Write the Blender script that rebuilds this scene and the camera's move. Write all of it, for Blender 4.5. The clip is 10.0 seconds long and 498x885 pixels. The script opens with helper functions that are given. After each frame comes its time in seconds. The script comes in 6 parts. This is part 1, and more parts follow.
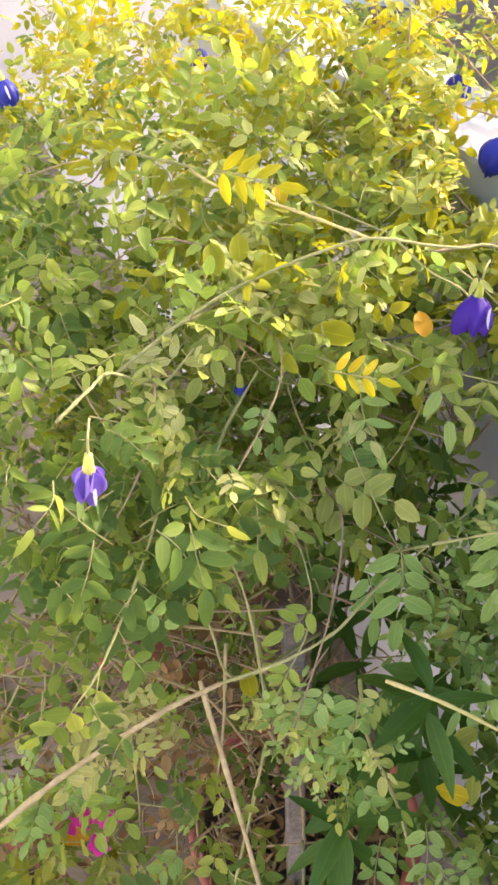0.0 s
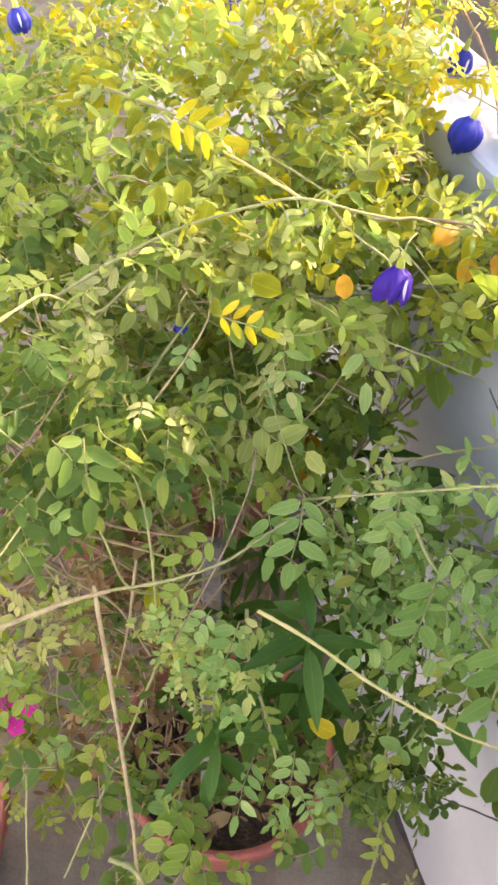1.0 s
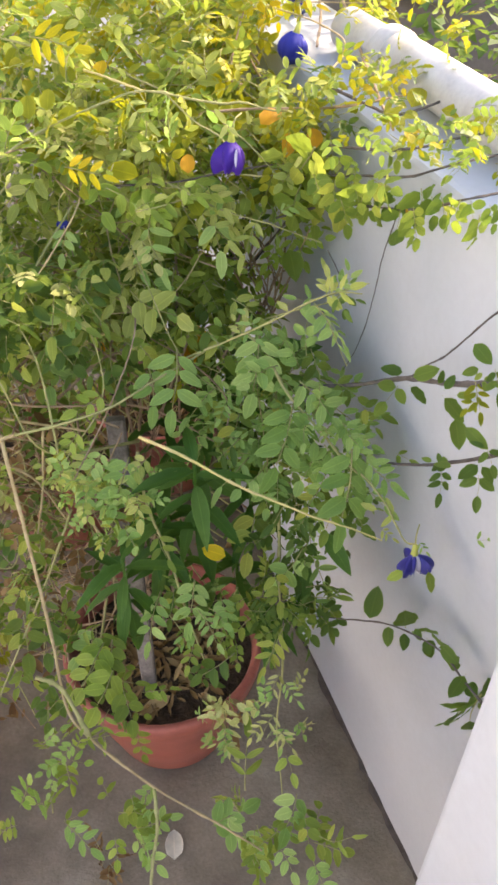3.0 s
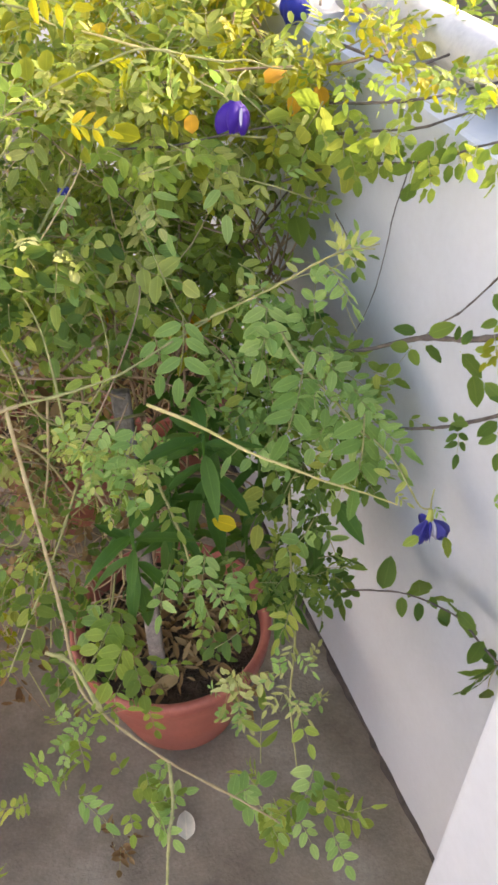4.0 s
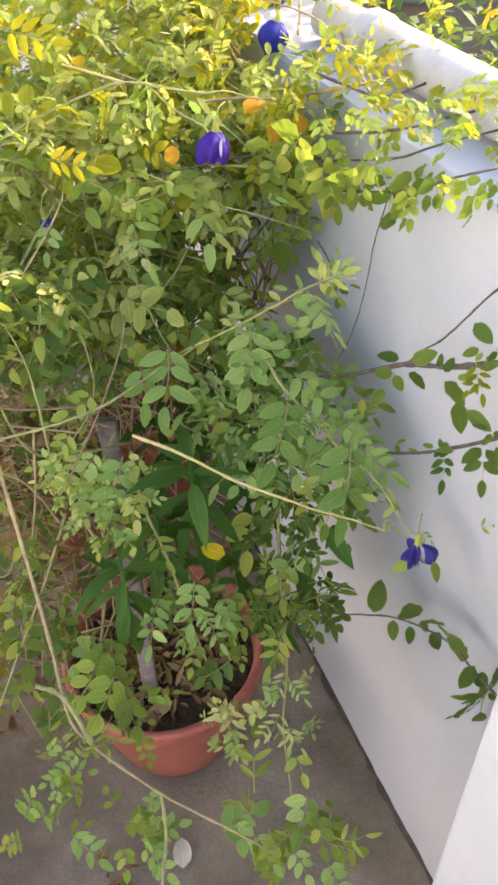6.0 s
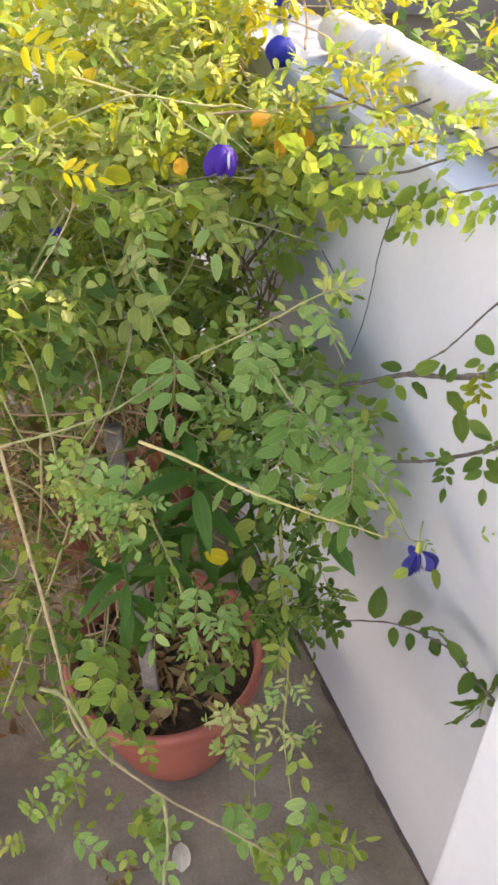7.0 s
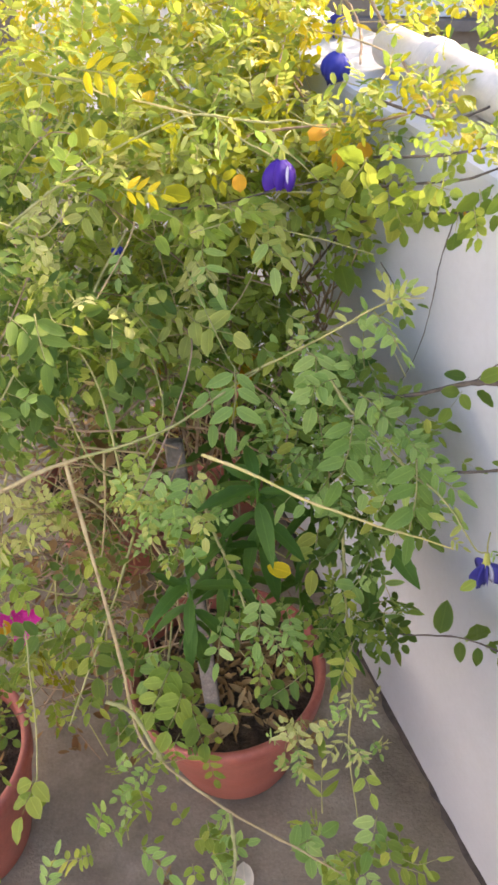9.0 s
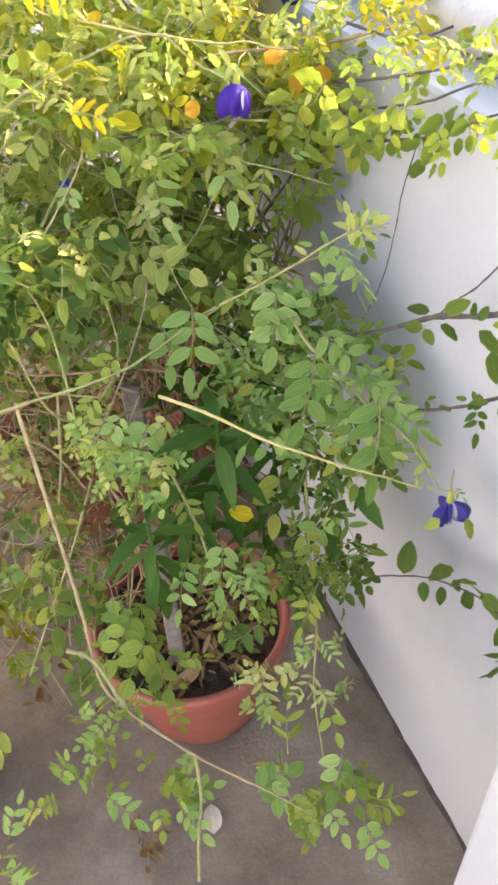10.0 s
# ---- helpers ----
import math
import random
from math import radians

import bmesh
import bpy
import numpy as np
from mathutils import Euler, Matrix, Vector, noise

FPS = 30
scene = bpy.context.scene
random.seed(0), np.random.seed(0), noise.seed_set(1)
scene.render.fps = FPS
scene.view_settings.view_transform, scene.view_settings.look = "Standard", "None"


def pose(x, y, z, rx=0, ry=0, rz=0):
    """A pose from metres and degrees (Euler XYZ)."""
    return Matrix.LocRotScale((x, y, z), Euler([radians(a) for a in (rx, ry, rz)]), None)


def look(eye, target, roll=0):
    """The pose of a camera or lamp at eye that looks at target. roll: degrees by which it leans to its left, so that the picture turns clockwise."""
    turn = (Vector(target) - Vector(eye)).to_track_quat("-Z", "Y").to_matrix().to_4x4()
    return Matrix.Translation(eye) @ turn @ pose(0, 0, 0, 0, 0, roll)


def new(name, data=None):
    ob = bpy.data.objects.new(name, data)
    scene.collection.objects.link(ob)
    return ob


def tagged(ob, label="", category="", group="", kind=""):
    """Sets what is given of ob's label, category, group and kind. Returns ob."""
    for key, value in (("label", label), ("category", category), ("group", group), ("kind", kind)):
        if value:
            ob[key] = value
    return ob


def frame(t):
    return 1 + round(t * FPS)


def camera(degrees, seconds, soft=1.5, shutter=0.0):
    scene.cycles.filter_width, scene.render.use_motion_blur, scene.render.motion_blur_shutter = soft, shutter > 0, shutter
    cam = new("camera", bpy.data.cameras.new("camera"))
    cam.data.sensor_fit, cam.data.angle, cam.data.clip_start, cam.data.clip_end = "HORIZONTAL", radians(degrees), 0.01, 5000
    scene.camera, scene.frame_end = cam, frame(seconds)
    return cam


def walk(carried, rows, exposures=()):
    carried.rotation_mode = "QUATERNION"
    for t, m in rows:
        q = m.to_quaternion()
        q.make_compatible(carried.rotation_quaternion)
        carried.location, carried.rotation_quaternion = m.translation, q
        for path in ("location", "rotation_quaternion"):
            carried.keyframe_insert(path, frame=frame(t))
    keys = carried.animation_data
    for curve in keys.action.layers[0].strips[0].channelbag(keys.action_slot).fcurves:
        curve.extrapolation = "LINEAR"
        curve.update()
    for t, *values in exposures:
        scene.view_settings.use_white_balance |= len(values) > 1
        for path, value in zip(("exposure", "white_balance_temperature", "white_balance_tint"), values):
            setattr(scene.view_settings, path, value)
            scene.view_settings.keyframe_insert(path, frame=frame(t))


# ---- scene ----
cam = camera(34.5, 10.0, soft=2.9)
PATH = [
    (0, (0.055, 0.171, 1.505), (0.041, 1.671, 0.183), -0.5),
    (0.5, (0.192, 0.201, 1.512), (0.147, 1.682, 0.17), 2.0),
    (1, (0.197, 0.131, 1.533), (0.047, 1.544, 0.125), 3.7),
    (1.5, (0.242, -0.029, 1.546), (0.023, 1.422, 0.187), 2.4),
    (2, (0.271, -0.076, 1.539), (0.026, 1.388, 0.198), 1.2),
    (2.5, (0.306, -0.084, 1.508), (0.137, 1.365, 0.14), 1.3),
    (3, (0.342, -0.103, 1.483), (0.238, 1.376, 0.14), -0.2),
    (3.2, (0.346, -0.104, 1.469), (0.262, 1.349, 0.097), -0.1),
    (4.3, (0.322, -0.111, 1.447), (0.229, 1.367, 0.103), -1.4),
    (4.5, (0.327, -0.11, 1.446), (0.244, 1.377, 0.111), -1.8),
    (5, (0.329, -0.104, 1.445), (0.275, 1.398, 0.125), -1.8),
    (5.5, (0.338, -0.095, 1.449), (0.271, 1.395, 0.116), -2.1),
    (6.8, (0.324, -0.107, 1.475), (0.234, 1.386, 0.147), -1.1),
    (7, (0.329, -0.109, 1.47), (0.251, 1.393, 0.151), -1.1),
    (7.5, (0.337, -0.12, 1.476), (0.27, 1.426, 0.209), -1.5),
    (8, (0.337, -0.122, 1.481), (0.234, 1.449, 0.248), -2.5),
    (8.5, (0.333, -0.123, 1.477), (0.192, 1.449, 0.249), -3.6),
    (9, (0.315, -0.116, 1.464), (0.113, 1.411, 0.189), -4.8),
    (9.5, (0.302, -0.105, 1.444), (0.078, 1.358, 0.099), -4.8),
    (10, (0.317, -0.105, 1.436), (0.205, 1.35, 0.068), -3.7),
]
walk(cam, [(t, look(eye, target, roll)) for t, eye, target, roll in PATH], exposures=[(0.0, 2.41, 7500, 26), (0.5, 2.62, 7500, 26), (1.0, 2.64, 7500, 26), (2.2, 2.65, 7500, 26), (2.5, 2.6, 7500, 24), (3.0, 2.3, 7500, 22), (4.0, 2.38, 7500, 22), (7.0, 2.39, 7500, 22), (8.5, 2.3, 7500, 24), (9.5, 2.6, 7500, 26), (10.0, 2.66, 7500, 24)])

# ---- light ----
world = bpy.data.worlds.new("terrace_sky")
scene.world = world
world.use_nodes = True
wn = world.node_tree
sky = wn.nodes.new("ShaderNodeTexSky")
sky.sky_type, sky.sun_disc = "NISHITA", False
SUN_EL, SUN_AZ = 29.0, 52.0          # degrees up; degrees clockwise from +y
sky.sun_elevation, sky.sun_rotation = radians(SUN_EL), radians(SUN_AZ)
sky.dust_density = 2.5
wn.links.new(sky.outputs[0], wn.nodes["Background"].inputs[0])
wn.nodes["Background"].inputs[1].default_value = 0.15

sun = new("sun", bpy.data.lights.new("sun", "SUN"))
sun.data.energy, sun.data.angle, sun.data.color = 1.8, radians(0.6), (1.0, 0.95, 0.86)
sun_from = Vector((math.sin(radians(SUN_AZ)) * math.cos(radians(SUN_EL)), math.cos(radians(SUN_AZ)) * math.cos(radians(SUN_EL)), math.sin(radians(SUN_EL))))
sun.matrix_world = look(sun_from * 30, (0, 0, 0))


# ---- materials ----
def material(name, rough=0.6, spec=0.3):
    m = bpy.data.materials.new(name)
    m.use_nodes = True
    nt = m.node_tree
    b = nt.nodes["Principled BSDF"]
    b.inputs["Roughness"].default_value = rough
    b.inputs["Specular IOR Level"].default_value = spec
    return m, nt, b


def ramp(nt, fac, stops):
    r = nt.nodes.new("ShaderNodeValToRGB")
    el = r.color_ramp.elements
    for i, (p, c) in enumerate(stops):
        e = el[i] if i < 2 else el.new(p)
        e.position, e.color = p, (*c, 1)
    nt.links.new(fac, r.inputs[0])
    return r.outputs[0]


def noise_out(nt, scale, detail=4, rough=0.6, space="Object"):
    tc = nt.nodes.new("ShaderNodeTexCoord")
    n = nt.nodes.new("ShaderNodeTexNoise")
    n.inputs["Scale"].default_value, n.inputs["Detail"].default_value, n.inputs["Roughness"].default_value = scale, detail, rough
    nt.links.new(tc.outputs[space], n.inputs["Vector"])
    return n.outputs["Fac"]


def mixed(nt, a, b, fac, mode="MULTIPLY"):
    m = nt.nodes.new("ShaderNodeMix")
    m.data_type, m.blend_type = "RGBA", mode
    for socket, v in ((m.inputs[6], a), (m.inputs[7], b), (m.inputs[0], fac)):
        if isinstance(v, (int, float)):
            socket.default_value = v
        elif isinstance(v, tuple):
            socket.default_value = (*v, 1)
        else:
            nt.links.new(v, socket)
    return m.outputs[2]


def bump(nt, b, height, strength, distance):
    n = nt.nodes.new("ShaderNodeBump")
    n.inputs["Strength"].default_value, n.inputs["Distance"].default_value = strength, distance
    nt.links.new(height, n.inputs["Height"])
    nt.links.new(n.outputs[0], b.inputs["Normal"])


def surface(name, stops, scale=8, fine=120, rough=0.7, spec=0.25, relief=0.003, strength=0.5, stain=None, mottle=0.6):
    m, nt, b = material(name, rough, spec)
    col = ramp(nt, noise_out(nt, scale, 5), stops)
    grain = noise_out(nt, fine, 3)
    col = mixed(nt, col, ramp(nt, grain, ((0.3, (0.82, 0.82, 0.82)), (0.7, (1.1, 1.1, 1.1)))), mottle)
    if stain:
        s_scale, lo, hi, tone = stain
        col = mixed(nt, col, ramp(nt, noise_out(nt, s_scale, 8, 0.7), ((lo, tone), (hi, (1, 1, 1)))), 0.85)
    nt.links.new(col, b.inputs["Base Color"])
    bump(nt, b, grain, strength, relief)
    return m


def leafy(name, stops, trans=(0.42, 0.5, 0.06), share=0.38, rough=0.5, margin=0.85):
    """Thin leaf: reflects from its skin, lets warm light through; every leaf has its own tone."""
    m, nt, b = material(name, rough, 0.22)
    info, geo = nt.nodes.new("ShaderNodeObjectInfo"), nt.nodes.new("ShaderNodeNewGeometry")
    a = nt.nodes.new("ShaderNodeMath")
    a.operation, a.inputs[1].default_value = "MULTIPLY_ADD", 0.6
    nt.links.new(geo.outputs["Random Per Island"], a.inputs[0])
    nt.links.new(info.outputs["Random"], a.inputs[2])
    f = nt.nodes.new("ShaderNodeMath")
    f.operation = "FRACT"
    nt.links.new(a.outputs[0], f.inputs[0])
    col = ramp(nt, f.outputs[0], stops)
    blotch = noise_out(nt, 60, 4)
    col = mixed(nt, col, ramp(nt, blotch, ((0.3, (0.78, 0.8, 0.72)), (0.7, (1.15, 1.12, 1.05)))), 0.7)
    if margin:
        rim = nt.nodes.new("ShaderNodeAttribute")
        rim.attribute_name = "rim"
        col = mixed(nt, col, ramp(nt, rim.outputs["Fac"], ((0.0, (1.4, 1.36, 1.2)), (0.1, (0.84, 0.9, 0.78)), (0.8, (0.92, 0.96, 0.88)), (0.97, (1.35, 1.32, 1.28)))), margin)
    nt.links.new(col, b.inputs["Base Color"])
    bump(nt, b, blotch, 0.35, 0.002)
    t = nt.nodes.new("ShaderNodeBsdfTranslucent")
    tcol = mixed(nt, col, trans, 0.62, "MIX")
    nt.links.new(tcol, t.inputs[0])
    mix = nt.nodes.new("ShaderNodeMixShader")
    mix.inputs[0].default_value = share
    nt.links.new(b.outputs[0], mix.inputs[1])
    nt.links.new(t.outputs[0], mix.inputs[2])
    nt.links.new(mix.outputs[0], nt.nodes["Material Output"].inputs[0])
    return m


M_GREEN = leafy("leaf_green", ((0.0, (0.09, 0.15, 0.025)), (0.35, (0.18, 0.26, 0.048)), (0.7, (0.3, 0.36, 0.075)), (1.0, (0.48, 0.46, 0.095))), trans=(0.4, 0.5, 0.05), share=0.45)
# dark leaf green, lowered further to stand in for shade inside the vines
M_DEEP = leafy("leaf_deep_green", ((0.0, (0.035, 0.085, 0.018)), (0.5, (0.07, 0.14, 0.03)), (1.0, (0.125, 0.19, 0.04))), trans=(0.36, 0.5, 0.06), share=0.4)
M_PALE = leafy("leaf_pale_green", ((0.0, (0.29, 0.34, 0.08)), (0.5, (0.42, 0.45, 0.13)), (1.0, (0.6, 0.57, 0.2))), trans=(0.42, 0.5, 0.07), share=0.42)
M_COOL = leafy("leaf_cool_green", ((0.0, (0.18, 0.31, 0.08)), (0.5, (0.31, 0.45, 0.138)), (1.0, (0.48, 0.59, 0.21))), trans=(0.32, 0.53, 0.085), share=0.42)
M_FRESH = leafy("leaf_fresh_green", ((0.0, (0.2, 0.3, 0.045)), (0.5, (0.3, 0.41, 0.075)), (1.0, (0.42, 0.49, 0.11))), trans=(0.42, 0.55, 0.06), share=0.42)
M_STRAW = leafy("leaf_straw", ((0.0, (0.34, 0.34, 0.1)), (0.5, (0.48, 0.47, 0.17)), (1.0, (0.6, 0.58, 0.26))), trans=(0.5, 0.45, 0.15), share=0.3, rough=0.7)
M_BROAD = leafy("leaf_broad_dark", ((0.0, (0.03, 0.09, 0.015)), (0.5, (0.05, 0.125, 0.022)), (1.0, (0.085, 0.165, 0.03))), trans=(0.2, 0.42, 0.03), share=0.25, rough=0.55)
M_LIME = leafy("leaf_lime", ((0.0, (0.16, 0.2, 0.016)), (0.5, (0.27, 0.275, 0.02)), (1.0, (0.38, 0.34, 0.024))), trans=(0.5, 0.49, 0.014), share=0.42)
M_ORANGE = leafy("leaf_orange", ((0.0, (0.5, 0.26, 0.02)), (0.7, (0.6, 0.3, 0.015)), (1.0, (0.6, 0.22, 0.015))), trans=(0.7, 0.3, 0.01), share=0.35, margin=0.3)
M_YELLOW = leafy("leaf_yellow", ((0.0, (0.34, 0.33, 0.014)), (0.6, (0.48, 0.41, 0.014)), (1.0, (0.54, 0.34, 0.012))), trans=(0.55, 0.48, 0.01), share=0.4)
M_DRYLEAF = leafy("leaf_dry", ((0.0, (0.14, 0.075, 0.03)), (0.5, (0.27, 0.16, 0.065)), (1.0, (0.42, 0.29, 0.14))), trans=(0.3, 0.18, 0.07), share=0.15, rough=0.8, margin=0)
M_HUSK = leafy("leaf_bleached", ((0.0, (0.66, 0.61, 0.52)), (1.0, (0.76, 0.71, 0.62))), trans=(0.5, 0.45, 0.35), share=0.15, rough=0.8, margin=0.4)
M_STEM = surface("stem_pale", ((0.3, (0.26, 0.27, 0.09)), (0.7, (0.44, 0.4, 0.17))), 60, 300, 0.65)
M_YSTEM = surface("stem_straw", ((0.3, (0.5, 0.45, 0.14)), (0.7, (0.62, 0.5, 0.22))), 50, 300, 0.55)
M_TAN = surface("stem_tan", ((0.3, (0.3, 0.22, 0.1)), (0.7, (0.52, 0.41, 0.21))), 60, 300, 0.7)
M_BARK = surface("stem_brown", ((0.3, (0.22, 0.145, 0.085)), (0.7, (0.42, 0.3, 0.19))), 50, 300, 0.85)
M_DARKBARK = surface("stem_dark", ((0.3, (0.07, 0.06, 0.05)), (0.7, (0.16, 0.13, 0.11))), 50, 300, 0.85)
M_PETAL = leafy("petal_violet", ((0.0, (0.035, 0.015, 0.2)), (0.6, (0.075, 0.026, 0.33)), (1.0, (0.19, 0.075, 0.5))), trans=(0.13, 0.045, 0.55), share=0.25, margin=0)
M_PETALV = leafy("petal_pale_violet", ((0.0, (0.16, 0.09, 0.45)), (0.6, (0.26, 0.16, 0.56)), (1.0, (0.36, 0.25, 0.62))), trans=(0.3, 0.18, 0.7), share=0.3, margin=0)
M_PETALB = leafy("petal_blue", ((0.0, (0.03, 0.04, 0.3)), (0.6, (0.05, 0.065, 0.42)), (1.0, (0.09, 0.1, 0.5))), trans=(0.06, 0.07, 0.5), share=0.25, margin=0)
M_PETALN = leafy("petal_withered_blue", ((0.0, (0.025, 0.028, 0.18)), (0.6, (0.045, 0.045, 0.28)), (1.0, (0.12, 0.12, 0.4))), trans=(0.07, 0.07, 0.4), share=0.25)
M_PETALW = leafy("petal_white", ((0.0, (0.6, 0.55, 0.7)), (1.0, (0.75, 0.72, 0.75))), trans=(0.6, 0.55, 0.8), share=0.2, margin=0)
M_PINK = leafy("petal_pink", ((0.0, (0.6, 0.02, 0.25)), (1.0, (0.75, 0.04, 0.35))), trans=(0.8, 0.05, 0.4), share=0.25, margin=0)
M_POT = surface("pot_plastic_terracotta", ((0.3, (0.33, 0.095, 0.065)), (0.7, (0.43, 0.135, 0.095))), 6, 160, 0.5, 0.4, 0.001, 0.3, stain=(9, 0.3, 0.5, (0.75, 0.7, 0.68)))
M_SOIL = surface("potting_soil", ((0.3, (0.06, 0.042, 0.028)), (0.7, (0.16, 0.115, 0.075))), 40, 220, 0.95, 0.1, 0.01, 1.0)
M_WOOD = surface("weathered_wood", ((0.3, (0.16, 0.14, 0.12)), (0.7, (0.34, 0.3, 0.26))), 45, 200, 0.9, relief=0.004, stain=(25, 0.35, 0.6, (0.55, 0.52, 0.48)))
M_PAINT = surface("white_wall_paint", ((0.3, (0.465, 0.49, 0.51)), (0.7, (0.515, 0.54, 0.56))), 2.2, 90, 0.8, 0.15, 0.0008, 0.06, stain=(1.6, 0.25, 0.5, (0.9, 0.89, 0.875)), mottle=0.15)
# paler than the parapet so the unseen walls throw back more fill light
M_FILLWALL = surface("fill_wall_paint", ((0.3, (0.61, 0.62, 0.63)), (0.7, (0.66, 0.67, 0.68))), 1.5, 60, 0.8, 0.15, 0.001, 0.1, stain=(0.9, 0.25, 0.5, (0.9, 0.89, 0.87)), mottle=0.2)
M_PIPE = surface("white_pvc", ((0.3, (0.47, 0.45, 0.4)), (0.7, (0.58, 0.55, 0.49))), 5, 140, 0.45, 0.4, 0.001, 0.2, stain=(14, 0.3, 0.5, (0.8, 0.76, 0.68)))
M_FLOOR = surface("cement_floor", ((0.3, (0.2, 0.165, 0.122)), (0.5, (0.275, 0.231, 0.168)), (0.7, (0.355, 0.305, 0.232))), 4, 150, 0.85, 0.2, 0.003, 0.6, stain=(5, 0.32, 0.58, (0.55, 0.52, 0.48)))
M_FACADE = surface("brown_render", ((0.3, (0.17, 0.14, 0.11)), (0.7, (0.25, 0.21, 0.17))), 1.5, 20, 0.85)
M_MORTAR = surface("dark_mortar", ((0.3, (0.045, 0.038, 0.032)), (0.7, (0.11, 0.095, 0.08))), 30, 160, 0.95)
M_SLAB = surface("dark_concrete", ((0.3, (0.13, 0.12, 0.11)), (0.7, (0.2, 0.18, 0.16))), 2, 20, 0.9)
M_EARTH = surface("dry_earth", ((0.3, (0.12, 0.1, 0.07)), (0.7, (0.2, 0.165, 0.12))), 0.6, 9, 0.95)
M_GLASS, _gt, _gb = material("dark_window_glass", 0.08, 0.5)
_gb.inputs["Base Color"].default_value = (0.02, 0.025, 0.03, 1)
M_SHUTTER = surface("pale_blue_shutter", ((0.3, (0.45, 0.52, 0.58)), (0.7, (0.55, 0.61, 0.66))), 2, 40, 0.6)


# ---- mesh helpers ----
def mesh_of(name, verts, faces, mats, index=None, smooth=True, rim=None):
    me = bpy.data.meshes.new(name)
    me.from_pydata([tuple(v) for v in verts], [], [tuple(f) for f in faces])
    for m in mats:
        me.materials.append(m)
    if rim is not None:
        me.attributes.new("rim", "FLOAT", "POINT").data.foreach_set("value", np.asarray(rim, dtype=np.float32))
    if index is not None:
        me.polygons.foreach_set("material_index", [int(i) for i in index])
    if smooth:
        me.polygons.foreach_set("use_smooth", [True] * len(me.polygons))
    me.update()
    return me


def child(name, me, parent, label="", m=None):
    ob = new(name, me)
    ob.parent = parent
    ob.matrix_parent_inverse = Matrix.Identity(4)
    if m is not None:
        ob.matrix_basis = m
    if label:
        tagged(ob, label)
    return ob


def part(name, bm, mat, parent, label="", smooth=False):
    me = bpy.data.meshes.new(name)
    bm.to_mesh(me)
    bm.free()
    me.materials.append(mat)
    if smooth:
        me.polygons.foreach_set("use_smooth", [True] * len(me.polygons))
    if parent is None:
        return new(name, me)
    return child(name, me, parent, label)


def thing(name, label, category, at=(0, 0, 0), group="", kind=""):
    ob = new(name)
    ob.location = at
    ob.empty_display_size = 0.05
    return tagged(ob, label, category, group, kind)


def box_bm(x0, x1, y0, y1, z0, z1, bevel=0.0, seg=2, cuts=0):
    bm = bmesh.new()
    bmesh.ops.create_cube(bm, size=1, matrix=Matrix.LocRotScale(((x0 + x1) / 2, (y0 + y1) / 2, (z0 + z1) / 2), None, (x1 - x0, y1 - y0, z1 - z0)))
    if bevel:
        bmesh.ops.bevel(bm, geom=bm.edges[:], offset=bevel, segments=seg, affect="EDGES", profile=0.6)
    return bm


def smooth_line(pts, steps=6):
    p = [Vector(q) for q in pts]
    p = [p[0] * 2 - p[1], *p, p[-1] * 2 - p[-2]]
    out = []
    for i in range(1, len(p) - 2):
        for k in range(steps):
            t = k / steps
            a, b, c, e = p[i - 1], p[i], p[i + 1], p[i + 2]
            out.append(0.5 * ((2 * b) + (c - a) * t + (2 * a - 5 * b + 4 * c - e) * t * t + (3 * b - a - 3 * c + e) * t ** 3))
    out.append(p[-2])
    return out


def tube_data(pts, r0, r1, sides=6, steps=6, wobble=0.0, rng=random):
    line = smooth_line(pts, steps) if steps > 1 else [Vector(q) for q in pts]
    verts, faces = [], []
    n = len(line)
    up = Vector((0.31, 0.2, 0.93))
    for i, q in enumerate(line):
        d = (line[min(i + 1, n - 1)] - line[max(i - 1, 0)]).normalized()
        s = d.cross(up).normalized() if abs(d.dot(up)) < 0.98 else d.cross(Vector((1, 0, 0))).normalized()
        u = s.cross(d)
        r = r0 + (r1 - r0) * i / (n - 1)
        if wobble:
            q = q + Vector((rng.uniform(-1, 1), rng.uniform(-1, 1), rng.uniform(-1, 1))) * wobble
            r *= rng.uniform(0.85, 1.15) * (1.3 if i % 9 == 4 else 1)
        for k in range(sides):
            a = 2 * math.pi * k / sides
            verts.append(q + (s * math.cos(a) + u * math.sin(a)) * r)
    for i in range(n - 1):
        for k in range(sides):
            a, b = i * sides + k, i * sides + (k + 1) % sides
            faces.append((a, b, b + sides, a + sides))
    faces.append(tuple(range(sides - 1, -1, -1)))
    faces.append(tuple(range((n - 1) * sides, n * sides)))
    return verts, faces


def stem(parent, pts, r0, r1, mat, name="stem", label="", wobble=0.0003, sides=6):
    v, f = tube_data(pts, r0, r1, sides, 7, wobble)
    return child(name, mesh_of(name, v, f, [mat]), parent, label)


def lathe_bm(profile, sides=48):
    bm = bmesh.new()
    rings = []
    for r, z in profile:
        rings.append([bm.verts.new((r * math.cos(2 * math.pi * k / sides), r * math.sin(2 * math.pi * k / sides), z)) for k in range(sides)])
    for a, b in zip(rings, rings[1:]):
        for k in range(sides):
            bm.faces.new((a[k], a[(k + 1) % sides], b[(k + 1) % sides], b[k]))
    return bm


# ---- structure: floor, parapet, pier, pipe, distance ----
WALL_TURN = 23.2
WX = pose(0.472, 0.709, 0, 0, 0, WALL_TURN)       # x outward through the parapet, y along it, z up
TOP = 1.138


def set_in(ob, m):
    ob.matrix_world = m
    return ob


